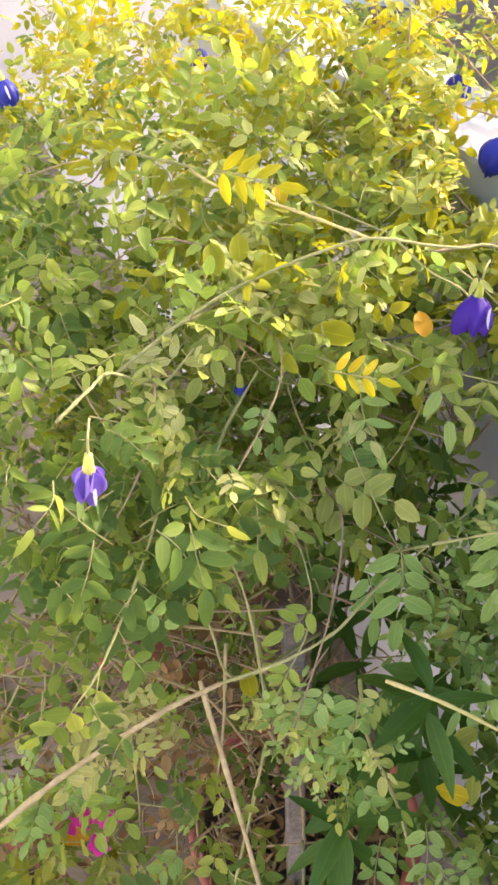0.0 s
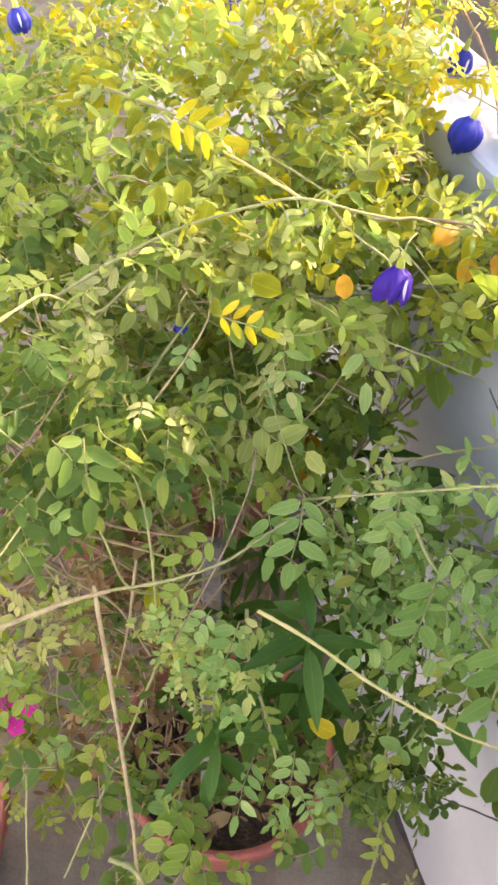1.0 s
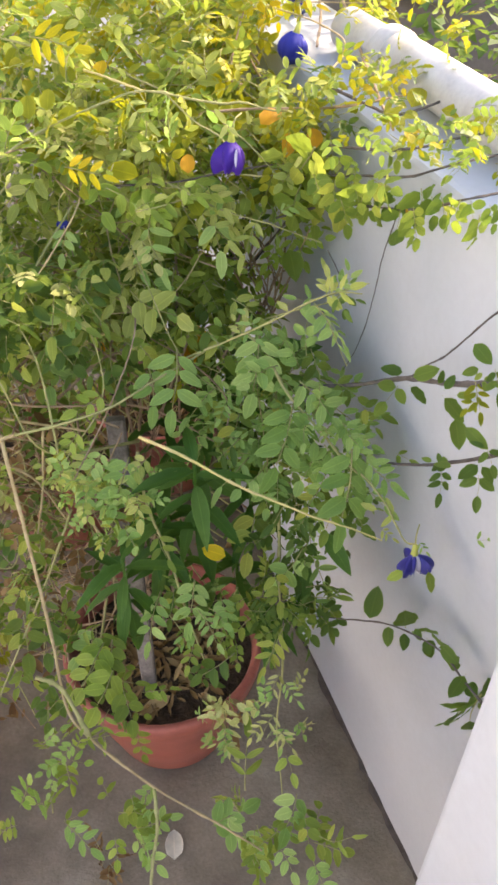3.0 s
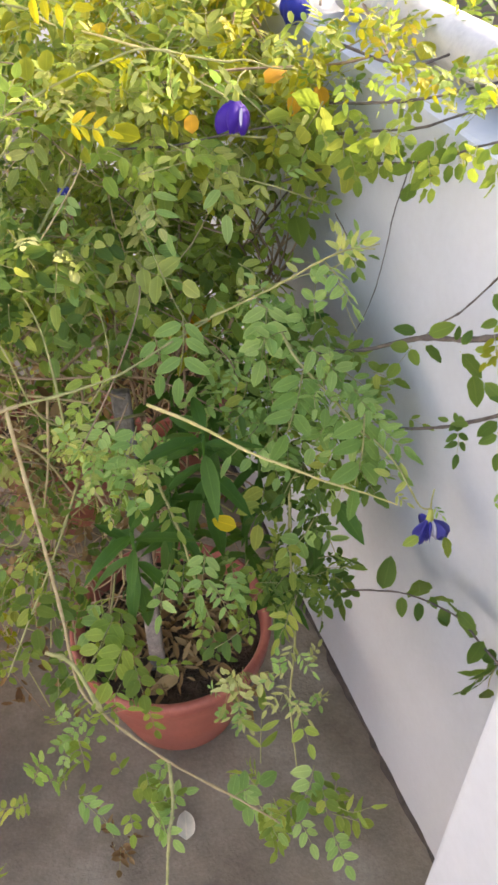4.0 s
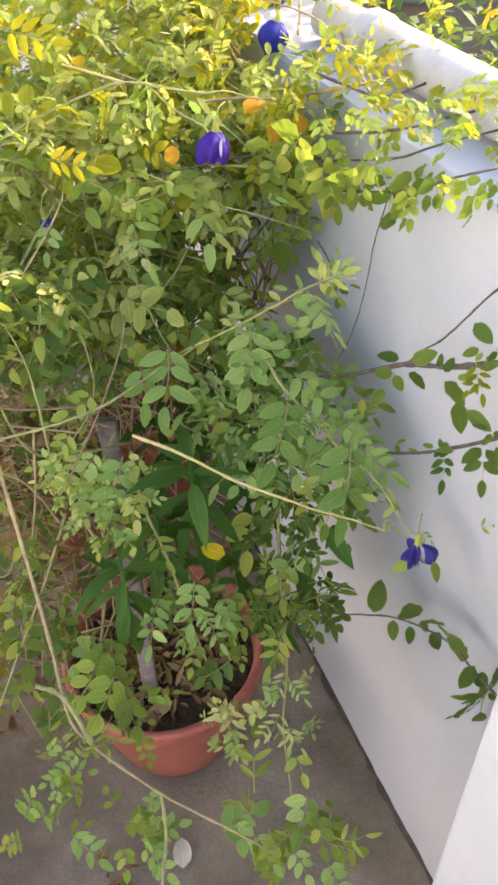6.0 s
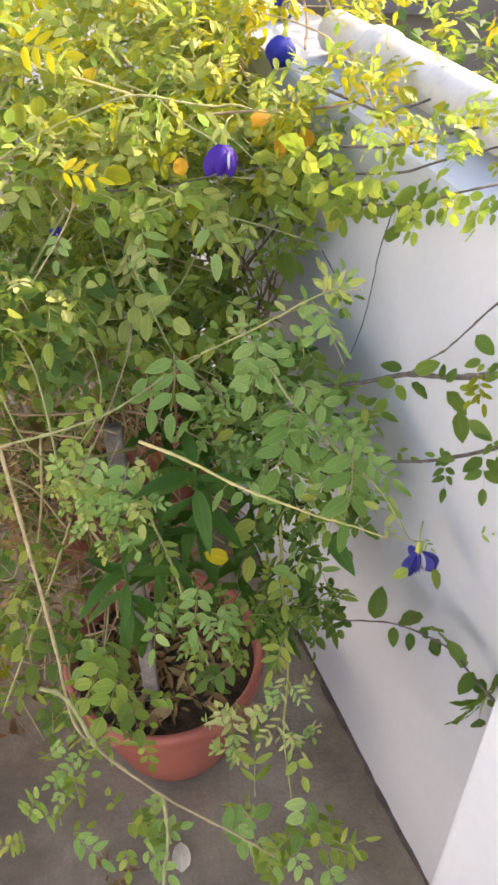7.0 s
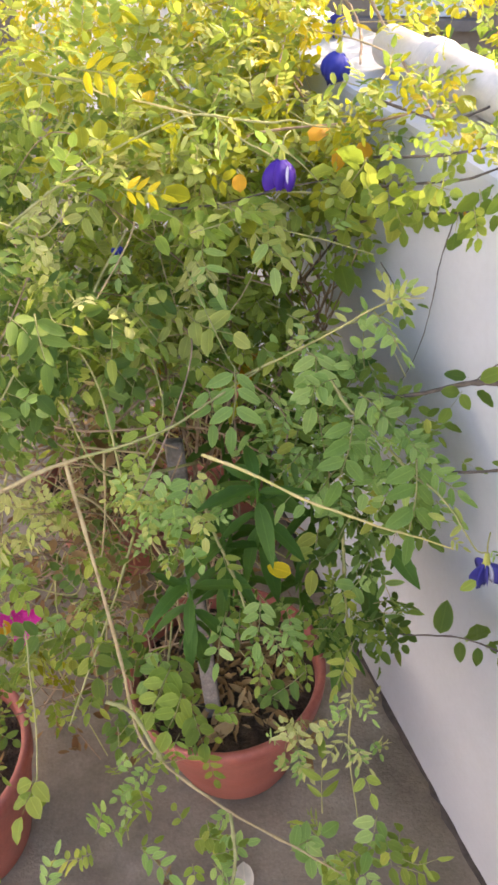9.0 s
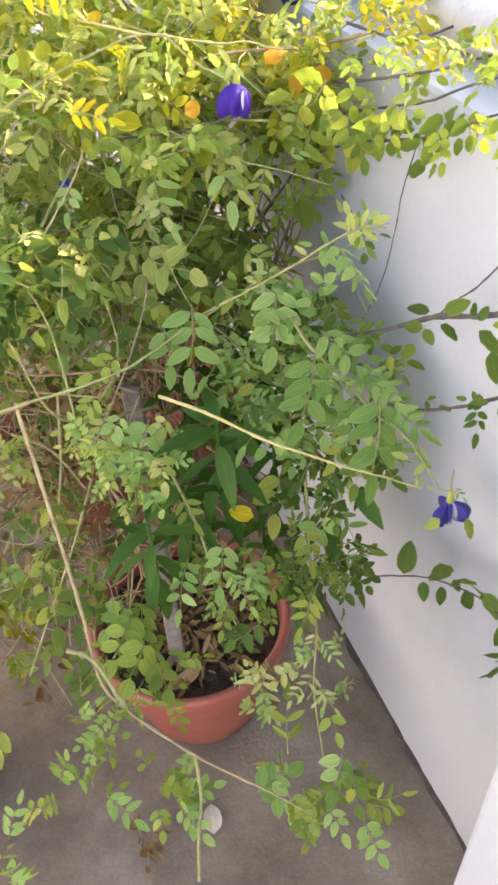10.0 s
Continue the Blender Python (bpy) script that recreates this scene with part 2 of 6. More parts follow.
CORNERS = [Vector((-2.8, -2.7, 0)), Vector((1.62, -2.7, 0)), WX @ Vector((0.15, -2.6, 0)), WX @ Vector((0.15, 5.0, 0)), Vector((-2.8, 5.36, 0))]
floor_bm = bmesh.new()
bmesh.ops.create_grid(floor_bm, x_segments=90, y_segments=90, size=4.6, matrix=Matrix.Translation((-0.6, 1.3, 0)))
for p, q in zip(CORNERS, CORNERS[1:] + CORNERS[:1]):
    side = (q - p).cross(Vector((0, 0, 1)))
    bmesh.ops.bisect_plane(floor_bm, geom=floor_bm.verts[:] + floor_bm.edges[:] + floor_bm.faces[:], plane_co=p - side.normalized() * 0.03, plane_no=side, clear_outer=True)
for v in floor_bm.verts:
    v.co.z = 0.003 * noise.noise(v.co * 2.3) + 0.0015 * noise.noise(v.co * 9)
floor = part("floor", floor_bm, M_FLOOR, None, smooth=True)
tagged(floor, "worn grey cement terrace floor with dirt stains", "floor", kind="structure")

storey_bm = bmesh.new()
under = [storey_bm.verts.new((c.x, c.y, -4.698)) for c in CORNERS]
upper = [storey_bm.verts.new((c.x, c.y, -0.02)) for c in CORNERS]
storey_bm.faces.new(upper)
for k in range(5):
    storey_bm.faces.new((under[k], under[(k + 1) % 5], upper[(k + 1) % 5], upper[k]))
storey = part("wall_storey_below", storey_bm, M_FACADE, None)
tagged(storey, "plain rendered house storey that carries the terrace", "wall", kind="structure")

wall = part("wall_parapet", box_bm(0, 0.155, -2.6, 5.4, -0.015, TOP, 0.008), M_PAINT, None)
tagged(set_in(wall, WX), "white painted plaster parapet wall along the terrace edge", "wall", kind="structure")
skirt_v, skirt_f = [], []
for i in range(121):
    y = -0.42 + i * 0.022
    w = 0.006 + 0.008 * noise.noise(Vector((y * 9, 0, 0))) + 0.01 * noise.noise(Vector((y * 41, 3, 0)))
    h = 0.007 + 0.007 * noise.noise(Vector((y * 13, 7, 0))) + 0.008 * noise.noise(Vector((y * 47, 2, 0)))
    skirt_v += [(-max(w, 0.001) - 0.001, y, 0), (-max(w, 0.002) * 0.6, y, max(h, 0.002)), (0.004, y, max(h, 0.002) + 0.004)]
for i in range(120):
    for k in (0, 1):
        a = i * 3 + k
        skirt_f.append((a, a + 1, a + 4, a + 3))
joint = new("trim_floor_joint", mesh_of("trim_floor_joint", skirt_v, skirt_f, [M_MORTAR]))
tagged(set_in(joint, WX), "dark crumbling mortar line where floor meets wall", "trim", kind="structure")

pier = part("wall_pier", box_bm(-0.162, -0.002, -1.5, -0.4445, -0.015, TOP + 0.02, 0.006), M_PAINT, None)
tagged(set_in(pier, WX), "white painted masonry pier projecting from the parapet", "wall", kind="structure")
# two unseen walls, added to close the place and bounce light at the vine
for nm, x0, x1, y0, y1, h in (("wall_back", -2.8, -2.6, -2.49, 5.36, 2.5), ("wall_rear", -2.8, 1.6, -2.7, -2.5, 1.14)):
    w = part(nm, box_bm(x0, x1, y0, y1, -0.015, h, 0.01), M_FILLWALL, None)
    tagged(w, "unseen white wall added to close the terrace and bounce light", "wall", kind="structure")

pipe = thing("drain_pipe", "white plastic drain pipe with a socket lying on the parapet", "pipe")
pipe.matrix_world = WX
PX, PR = 0.085, 0.029
PZ = TOP + PR + 0.002
v, f = tube_data([(PX, 0.262, PZ), (PX, -0.4, PZ), (PX, -1.4, PZ), (PX, -2.5, PZ)], PR, PR, 32, 4)
child("tube", mesh_of("tube", v, f, [M_PIPE]), pipe)
sock = lathe_bm([(0.025, -0.02), (0.029, -0.02), (0.032, -0.016), (0.032, 0.006), (0.031, 0.01), (0.025, 0.01)], 40)
bmesh.ops.transform(sock, matrix=pose(PX, 0.262, PZ, -90, 0, 0), verts=sock.verts)
part("socket", sock, M_PIPE, pipe, "raised white socket rim", smooth=True)
stub = lathe_bm([(0.0235, 0.0), (0.0235, 0.13), (0.026, 0.13), (0.0275, 0.127), (0.0275, 0.0)], 36)
bmesh.ops.transform(stub, matrix=pose(PX - 0.002, 0.258, PZ - 0.003, -90, 0, 0), verts=stub.verts)
part("stub", stub, M_PIPE, pipe, "narrower open pipe end pushed into the socket", smooth=True)


# the world beyond the terrace
ground_bm = bmesh.new()
bmesh.ops.create_grid(ground_bm, x_segments=40, y_segments=40, size=1500)
ground = part("ground", ground_bm, M_EARTH, None)
ground.location = (0, 0, -4.7)
tagged(ground, "dry brown earth far below the terrace", "ground", kind="structure")


def neighbour_house(m, width, depth, storeys, wall_mat):
    h = thing("house", "plain grey rendered house with dark windows and a ledge", "house")
    h.matrix_world = m
    top = storeys * 3.0
    part("wall", box_bm(-width / 2, width / 2, 0, depth, 0, top, 0.02), wall_mat, h)
    part("roof", box_bm(-width / 2 - 0.25, width / 2 + 0.25, -0.25, depth + 0.25, top + 0.002, top + 0.2, 0.02), M_SLAB, h, "flat dark concrete roof slab")
    for s in range(storeys):
        part("ledge", box_bm(-width / 2 - 0.1, width / 2 + 0.1, -0.45, -0.003, s * 3.0 + 2.25, s * 3.0 + 2.37, 0.01), M_SLAB, h)
        for k in range(int(width // 2.2)):
            x = -width / 2 + 1.3 + k * 2.2
            win = part("window", box_bm(x - 0.55, x + 0.55, -0.05, -0.002, s * 3.0 + 0.95, s * 3.0 + 2.15, 0.01), M_SHUTTER if k % 3 == 1 else M_SLAB, h)
            part("sill", box_bm(x - 0.75, x + 0.75, -0.16, -0.052, s * 3.0 + 0.83, s * 3.0 + 0.945, 0.01), M_SLAB, win)
            for dx in (-0.265, 0.265):
                part("pane", box_bm(x + dx - 0.24, x + dx + 0.24, -0.058, -0.052, s * 3.0 + 1.02, s * 3.0 + 2.08), M_SHUTTER if k % 3 == 1 else M_GLASS, win)
    return h


neighbour_house(pose(3.2, 9.5, -4.698, 0, 0, -18), 11, 7, 2, M_FACADE)
neighbour_house(pose(-9.5, 14.0, -4.698, 0, 0, 14), 9, 7, 2, M_FACADE)


def far_tree(at, height, seed, spread):
    rng = random.Random(seed)
    t = thing("tree", "dense dark green tree standing beyond the terrace", "tree", at)
    v, f = tube_data([(0, 0, 0), (0.08, 0.03, height * 0.35), (-0.05, 0.06, height * 0.7)], 0.14, 0.05, 8, 5)
    child("trunk", mesh_of("trunk", v, f, [M_DARKBARK]), t)
    for k in range(5):
        a = k * 1.26 + rng.random()
        v, f = tube_data([(0, 0.02, height * (0.35 + 0.06 * k)), (math.cos(a) * spread * 0.4, math.sin(a) * spread * 0.4, height * (0.5 + 0.07 * k)), (math.cos(a) * spread * 0.8, math.sin(a) * spread * 0.8, height * (0.58 + 0.08 * k))], 0.05, 0.012, 6, 4)
        child("limb", mesh_of("limb", v, f, [M_DARKBARK]), t)
    verts, faces = [], []
    for c in range(46):
        a, r = rng.uniform(0, 6.28), spread * rng.random() ** 0.5
        cz = height * rng.uniform(0.42, 1.02) - 0.25 * r
        cr = rng.uniform(0.25, 0.5)
        for k in range(60):
            d = Vector((rng.gauss(0, 1), rng.gauss(0, 1), rng.gauss(0, 0.7))).normalized() * cr * rng.random() ** 0.4
            q = Vector((math.cos(a) * r, math.sin(a) * r, cz)) + d
            m = Euler((rng.uniform(-0.9, 0.9), rng.uniform(-0.9, 0.9), rng.uniform(0, 6.28))).to_matrix()
            s = rng.uniform(0.05, 0.1)
            i = len(verts)
            verts += [q + m @ Vector(p) * s for p in ((0, -1, 0), (0.45, 0, 0.12), (0, 1, 0), (-0.45, 0, 0.12))]
            faces.append((i, i + 1, i + 2, i + 3))
    tagged(child("crown", mesh_of("crown", verts, faces, [M_DEEP]), t), kind="stuff")


far_tree((4.2, 5.6, -4.7), 5.0, 5, 1.5)
far_tree((2.35, 6.5, -4.7), 4.75, 6, 0.95)
far_tree((6.6, 5.2, -4.7), 5.1, 7, 1.6)


# ---- plants ----
def blade(length, width, fold, curl, rows=6, tip=0.55):
    """One leaf blade along +y, folded on its midrib and bent down towards its tip."""
    verts, faces = [], []
    for i in range(rows + 1):
        t = i / rows
        w = width * 0.5 * (math.sin(math.pi * min(1, t ** 0.8)) ** tip if 0 < t < 1 else 0.03)
        y, z = length * t, -curl * length * t * t
        wave = 0.16 * w * math.sin(i * 2.3 + length * 900)
        verts += [(-w, y, z + fold * w + wave), (0, y, z), (w, y, z + fold * w - wave * 0.7)]
    for i in range(rows):
        a = i * 3
        faces += [(a, a + 1, a + 4, a + 3), (a + 1, a + 2, a + 5, a + 4)]
    return np.array(verts), faces


def rim_of(count):
    return [1.0, 0.0, 1.0] * (count // 3)


def spray(seed, pairs, size, lush=1.0):
    """A pinnate leaf: thin stalk with paired oval leaflets and one at the end. Returns verts, faces, slots."""
    rng = random.Random(seed)
    n = pairs
    length = size * (0.75 + 0.75 * pairs)
    line = [(0, 0, 0), (rng.uniform(-0.1, 0.1) * length, length * 0.5, 0.06 * length), (rng.uniform(-0.2, 0.2) * length, length, -0.12 * length)]
    v, f = tube_data(line, 0.0011, 0.0006, 3, 4)
    verts, faces, slots = [np.array([tuple(q) for q in v])], list(f), [1] * len(f)
    rims = [0.5] * len(v)
    count = len(v)
    axis = smooth_line(line, 8)
    for k in range(n):
        t = 0.32 + 0.62 * k / max(1, n)
        q = axis[int(t * (len(axis) - 1))]
        for side in (-1, 1):
            if rng.random() < 0.06:
                continue
            s = size * rng.uniform(0.8, 1.15)
            b, bf = blade(s, s * rng.uniform(0.46, 0.58) * lush, rng.uniform(0.05, 0.75), rng.uniform(-0.08, 0.45))
            m = np.array((Euler((rng.uniform(-0.3, 0.2), side * rng.uniform(-0.3, 0.3), -side * rng.uniform(0.85, 1.2))).to_matrix()))
            verts.append(b @ m.T + np.array(q))
            faces += [tuple(i + count for i in g) for g in bf]
            slots += [0] * len(bf)
            count += len(b)
            rims += rim_of(len(b))
    s = size * rng.uniform(0.95, 1.25)
    b, bf = blade(s, s * rng.uniform(0.5, 0.62) * lush, rng.uniform(0.05, 0.4), rng.uniform(0.05, 0.35))
    m = np.array(Euler((rng.uniform(-0.5, 0.1), rng.uniform(-0.4, 0.4), rng.uniform(-0.3, 0.3))).to_matrix())
    verts.append(b @ m.T + np.array(axis[-1]))
    faces += [tuple(i + count for i in g) for g in bf]
    slots += [0] * len(bf)
    return np.vstack(verts), faces, slots, rims + rim_of(len(b))


def pinnate(seed, pairs, wide):
    """A tidy compound leaf of unit length along +y: opposite oval leaflets on short stalks and one at the tip."""
    rng = random.Random(seed)
    size = (1.0, 0.5, 0.4, 0.33, 0.27)[pairs]
    end = 1.0 - size
    bow = rng.uniform(-0.05, 0.05)
    line = [(0, 0, 0), (bow, end * 0.5, 0.03), (0.4 * bow, max(end, 0.03), 0.0)]
    v, f = tube_data(line, 0.011, 0.007, 3, 4)
    verts, faces, slots, rims, count = [np.array([tuple(q) for q in v])], list(f), [1] * len(f), [0.5] * len(v), len(v)
    axis = smooth_line(line, 8)

    def leaflet(q, s, turn, lift, roll):
        nonlocal count
        b, bf = blade(s, s * wide * rng.uniform(0.44, 0.54), rng.uniform(0.05, 0.4), rng.uniform(0.0, 0.28), 7, 0.62)
        b[:, 1] += 0.06 * s
        m = np.array(Euler((lift, roll, turn)).to_matrix())
        verts.append(b @ m.T + np.array(q))
        faces.extend(tuple(i + count for i in g) for g in bf)
        slots.extend([0] * len(bf))
        rims.extend(rim_of(len(b)))
        count += len(b)

    for k in range(pairs):
        q = axis[int((0.16 + 0.8 * k / pairs) * (len(axis) - 1))]
        for side in (-1, 1):
            leaflet(q, size * rng.uniform(0.85, 1.08), -side * rng.uniform(0.85, 1.15), rng.uniform(-0.22, 0.12), side * rng.uniform(-0.15, 0.3))
    leaflet(axis[-1], size * rng.uniform(0.95, 1.05), rng.uniform(-0.15, 0.15), rng.uniform(-0.15, 0.1), rng.uniform(-0.2, 0.2))
    return np.vstack(verts), faces, slots, rims


PINNATE, PINNATE_MESH = {}, {}


def pinnate_mesh(pairs, wide, kind, tone):
    key = (pairs, wide, kind, tone)
    if key not in PINNATE_MESH:
        v, f, s, r = pinnate(1000 + 37 * pairs + 7 * kind + int(wide * 100), pairs, wide)
        PINNATE_MESH[key] = mesh_of("leaf", v, f, [PALETTE[tone], M_STEM], s, rim=r)
    return PINNATE_MESH[key]


SIZES = (0.0275, 0.023, 0.0195)


def tidy(seed, pairs, length, wide):
    v, f, s, r = pinnate(seed, pairs, wide)
    return v * length, f, s, r


VARIANTS = [tidy(300 + i, (2, 3, 3, 1)[i % 4], (0.057, 0.066, 0.06, 0.046)[i % 4], (1.15, 0.95, 1.1, 0.75, 0.9)[i % 5]) if i % 3 else spray(100 + i, 2 + (i % 3 > 0), SIZES[i % 3], (1.05, 0.95, 1.12, 0.6, 0.82, 0.7)[i % 6]) for i in range(24)]
PALETTE = {"green": M_GREEN, "deep": M_DEEP, "pale": M_PALE, "lime": M_LIME, "yellow": M_YELLOW, "dry": M_DRYLEAF, "straw": M_STRAW, "cool": M_COOL, "fresh": M_FRESH}
SPRAY_MESH = {}
WALL_IN = WX.inverted()
FLOWER_SPOTS = []


def spray_mesh(i, tone):
    if (i, tone) not in SPRAY_MESH:
        v, f, s, r = VARIANTS[i]
        SPRAY_MESH[i, tone] = mesh_of("leaf", v, f, [PALETTE[tone], M_STEM], s, rim=r)
    return SPRAY_MESH[i, tone]


def clear(q, gap=0.035):
    """Keeps a place in front of the parapet's face, or above its top."""
    w = WALL_IN @ Vector(q)
    if w.z < TOP + 0.02 and w.x > -gap:
        w.x = -gap - 0.3 * (w.x + gap if w.x < 0 else 0)
    elif w.x > -gap and w.z < TOP + 0.05:
        w.z = TOP + 0.05
    if w.z < 0.02:
        w.z = 0.02
    return WX @ w


def leaf_pose(q, away, rng, scale, droop=0.35, tilt=0.55):
    """A spray at q that grows along away, its leaflets turned up to the light."""
    d = Vector(away)
    d = (d.normalized() + Vector((rng.gauss(0, 0.55), rng.gauss(0, 0.55), rng.gauss(0, 0.4) - droop))).normalized()
    up = Vector((rng.gauss(0, tilt) + 0.05, rng.gauss(0, tilt) - 0.4, 1)).normalized()
    x = d.cross(up)
    if x.length < 0.2:
        x = d.cross(Vector((0.3, -1, 0.1)))
    x.normalize()
    z = x.cross(d)
    return Matrix.Translation(clear(q)) @ Matrix((x, d, z)).transposed().to_4x4() @ Matrix.Scale(scale, 4)


class Plant:
    """Gathers a plant's sprays; the nearest become leaves of their own, the rest one mass of foliage."""

    def __init__(self, name, label, category, at, fine=1.0, more=2.35):
        self.fine, self.more, self.placed = fine, more, []
        self.base = thing(name, label, category, at)
        self.inv = Matrix.Translation(-Vector(at))
        self.sprays = []

    def add(self, q, away, rng, tone, scale=1.0, droop=0.35, tilt=0.55):
        m = leaf_pose(q, away, rng, scale, droop, tilt)
        if any((m @ Vector((0, reach, 0)) - s).length < near for s in FLOWER_SPOTS for reach, near in ((0, 0.068), (0.04, 0.055), (0.07, 0.045))):
            return
        self.sprays.append((m, rng.randrange(len(VARIANTS)), tone))

    def clump(self, centre, radius, count, tones, seed, scale=1.0, flat=0.8, droop=0.35, hollow=0.35):
        rng = random.Random(seed)
        for k in range(round(count * (self.more if centre[1] > 1.0 else min(self.more, 2.35 if self.fine == 1 else 1.6)))):
            d = Vector((rng.gauss(0, 1), rng.gauss(0, 1), rng.gauss(0, 1))).normalized()
            r = radius * (hollow + (1 - hollow) * rng.random() ** 0.6)
            q = Vector(centre) + Vector((d.x * r, d.y * r, d.z * r * flat))
            self.add(q, d, rng, rng.choice(tones), scale * self.fine * rng.uniform(0.75, 1.2), droop)

    def along(self, pts, count, tones, seed, scale=1.0, start=0.0, droop=0.5):
        rng = random.Random(seed)
        line = smooth_line(pts, 10)
        for k in range(count):
            t = start + (1 - start) * (k + rng.uniform(0.1, 0.9)) / count
            i = min(int(t * (len(line) - 1)), len(line) - 2)
            d = line[i + 1] - line[i]
            side = d.cross(Vector((0, 0, 1))).normalized() * (1 if k % 2 else -1)
            self.add(line[i], side + d.normalized() * 0.5, rng, rng.choice(tones), scale * rng.uniform(0.8, 1.15), droop)

    def leaf(self, base, tip, pairs, tone, wide=1.0):
        """One compound leaf from its foot to its tip, its upper side to the open terrace and the sky."""
        rng = random.Random(int(base[0] * 7919 + base[2] * 104729 + tip[0] * 611953))
        base, tip = Vector(base), Vector(tip)
        y = (tip - base).normalized()
        face = Vector((0.1 + rng.gauss(0, 0.25), -0.6 + rng.gauss(0, 0.22), 0.72 + rng.gauss(0, 0.2)))
        x = y.cross(face).normalized()
        m = Matrix.Translation(base) @ Matrix((x, y, x.cross(y))).transposed().to_4x4() @ Matrix.Scale((tip - base).length, 4)
        self.placed.append((m, pinnate_mesh(pairs, wide, rng.randrange(3), tone)))

    def stem(self, pts, r0, r1, mat, name="stem", label=""):
        return stem(self.base, [self.inv @ Vector(q) for q in pts], r0, r1, mat, name, label)

    def tendrils(self, count, seed, mats, reach=(0.1, 0.28), r=0.0011):
        """Thin runners that swing from one leaf cluster to the next."""
        rng = random.Random(seed)
        spots = [s[0].translation for s in self.sprays]
        made = 0
        while made < count:
            p, q = rng.choice(spots), rng.choice(spots)
            if not reach[0] < (p - q).length < reach[1] or min(p.z, q.z) < 0.45 or min(p.y, q.y) < 0.45:
                continue
            made += 1
            sag = Vector((rng.uniform(-0.05, 0.05), rng.uniform(-0.05, 0.03), rng.uniform(-0.05, 0.07)))
            w = r * rng.uniform(0.7, 1.5)
            stem(self.base, [self.inv @ clear(p), self.inv @ clear((p * 2 + q) / 3 + sag), self.inv @ clear((p + q * 2) / 3 + sag * 0.8), self.inv @ clear(q)], w, w * 0.7, rng.choice(mats), "runner", sides=5)

    def finish(self, singles=290):
        for m, me in self.placed:
            child("leaf", me, self.base, m=self.inv @ m)
        singles -= len(self.placed)
        order = sorted(self.sprays, key=lambda s: (s[0].translation - Vector((0.3, -0.1, 1.4))).length)
        for m, i, tone in order[:singles]:
            child("leaf", spray_mesh(i, tone), self.base, m=self.inv @ m)
        rest = order[singles:]
        tones = sorted({t for _, _, t in rest})
        if rest:
            vs, fs, slots, rims, count = [], [], [], [], 0
            for m, i, tone in rest:
                v, f, s, r = VARIANTS[i]
                rims += r
                a = np.array(self.inv @ m)
                vs.append(v @ a[:3, :3].T + a[:3, 3])
                fs += [tuple(k + count for k in g) for g in f]
                slots += [tones.index(tone) if k == 0 else len(tones) for k in s]
                count += len(v)
            me = mesh_of("foliage", np.vstack(vs), fs, [*(PALETTE[t] for t in tones), M_STEM], slots, rim=rims)
            tagged(child("foliage", me, self.base), kind="stuff")


def flower_pot(at, rim, base, height, label, seed, soil=0.045):
    rng = random.Random(seed)
    p = thing("flower_pot", label, "flower pot", at, group="flower pots on the terrace")
    prof = [(0.0, 0.004), (base - 0.006, 0.004), (base - 0.004, 0.0), (base, 0.004), (base + (rim - base) * 0.45, height * 0.42), (rim - 0.011, height * 0.8), (rim - 0.0075, height - 0.045), (rim - 0.003, height - 0.04), (rim, height - 0.012), (rim - 0.001, height - 0.003), (rim - 0.006, height), (rim - 0.013, height - 0.003), (rim - 0.018, height - 0.02), (rim - 0.022, height * 0.7), (base - 0.01, 0.02), (0.0, 0.018)]
    part("pot", lathe_bm(prof, 56), M_POT, p, smooth=True)
    verts, faces = [(0, 0, height - soil + 0.012)], []
    for k in range(1, 9):
        r = (rim - 0.02) * k / 8
        for j in range(40):
            a = 2 * math.pi * j / 40
            z = height - soil + 0.012 * math.cos(k / 8 * 1.5) + 0.012 * noise.noise(Vector((r * math.cos(a) * 30 + seed, r * math.sin(a) * 30, 1)))
            verts.append((r * math.cos(a), r * math.sin(a), z))
    for j in range(40):
        faces.append((0, 1 + j, 1 + (j + 1) % 40))
        for k in range(7):
            a, b = 1 + k * 40 + j, 1 + k * 40 + (j + 1) % 40
            faces.append((a, a + 40, b + 40, b))
    child("soil", mesh_of("soil", verts, faces, [M_SOIL]), p, "dark potting soil")
    vs, fs, count = [], [], 0
    for k in range(330):
        s = rng.uniform(0.014, 0.036)
        b, bf = blade(s, s * rng.uniform(0.18, 0.42), rng.uniform(0.2, 1.2), rng.uniform(-0.6, 0.6), 4)
        m = np.array(Euler((rng.uniform(-0.5, 0.5), rng.uniform(-0.6, 0.6), rng.uniform(0, 6.3))).to_matrix())
        a, r = rng.uniform(0, 6.3), (rim - 0.05) * rng.random() ** 0.5
        vs.append(b @ m.T + np.array((r * math.cos(a), r * math.sin(a), height - soil + 0.022)))
        fs += [tuple(i + count for i in g) for g in bf]
        count += len(b)
    tagged(child("leaf_litter", mesh_of("leaf_litter", np.vstack(vs), fs, [M_DRYLEAF]), p, "curled dry brown leaves on the soil"), kind="stuff")
    return p


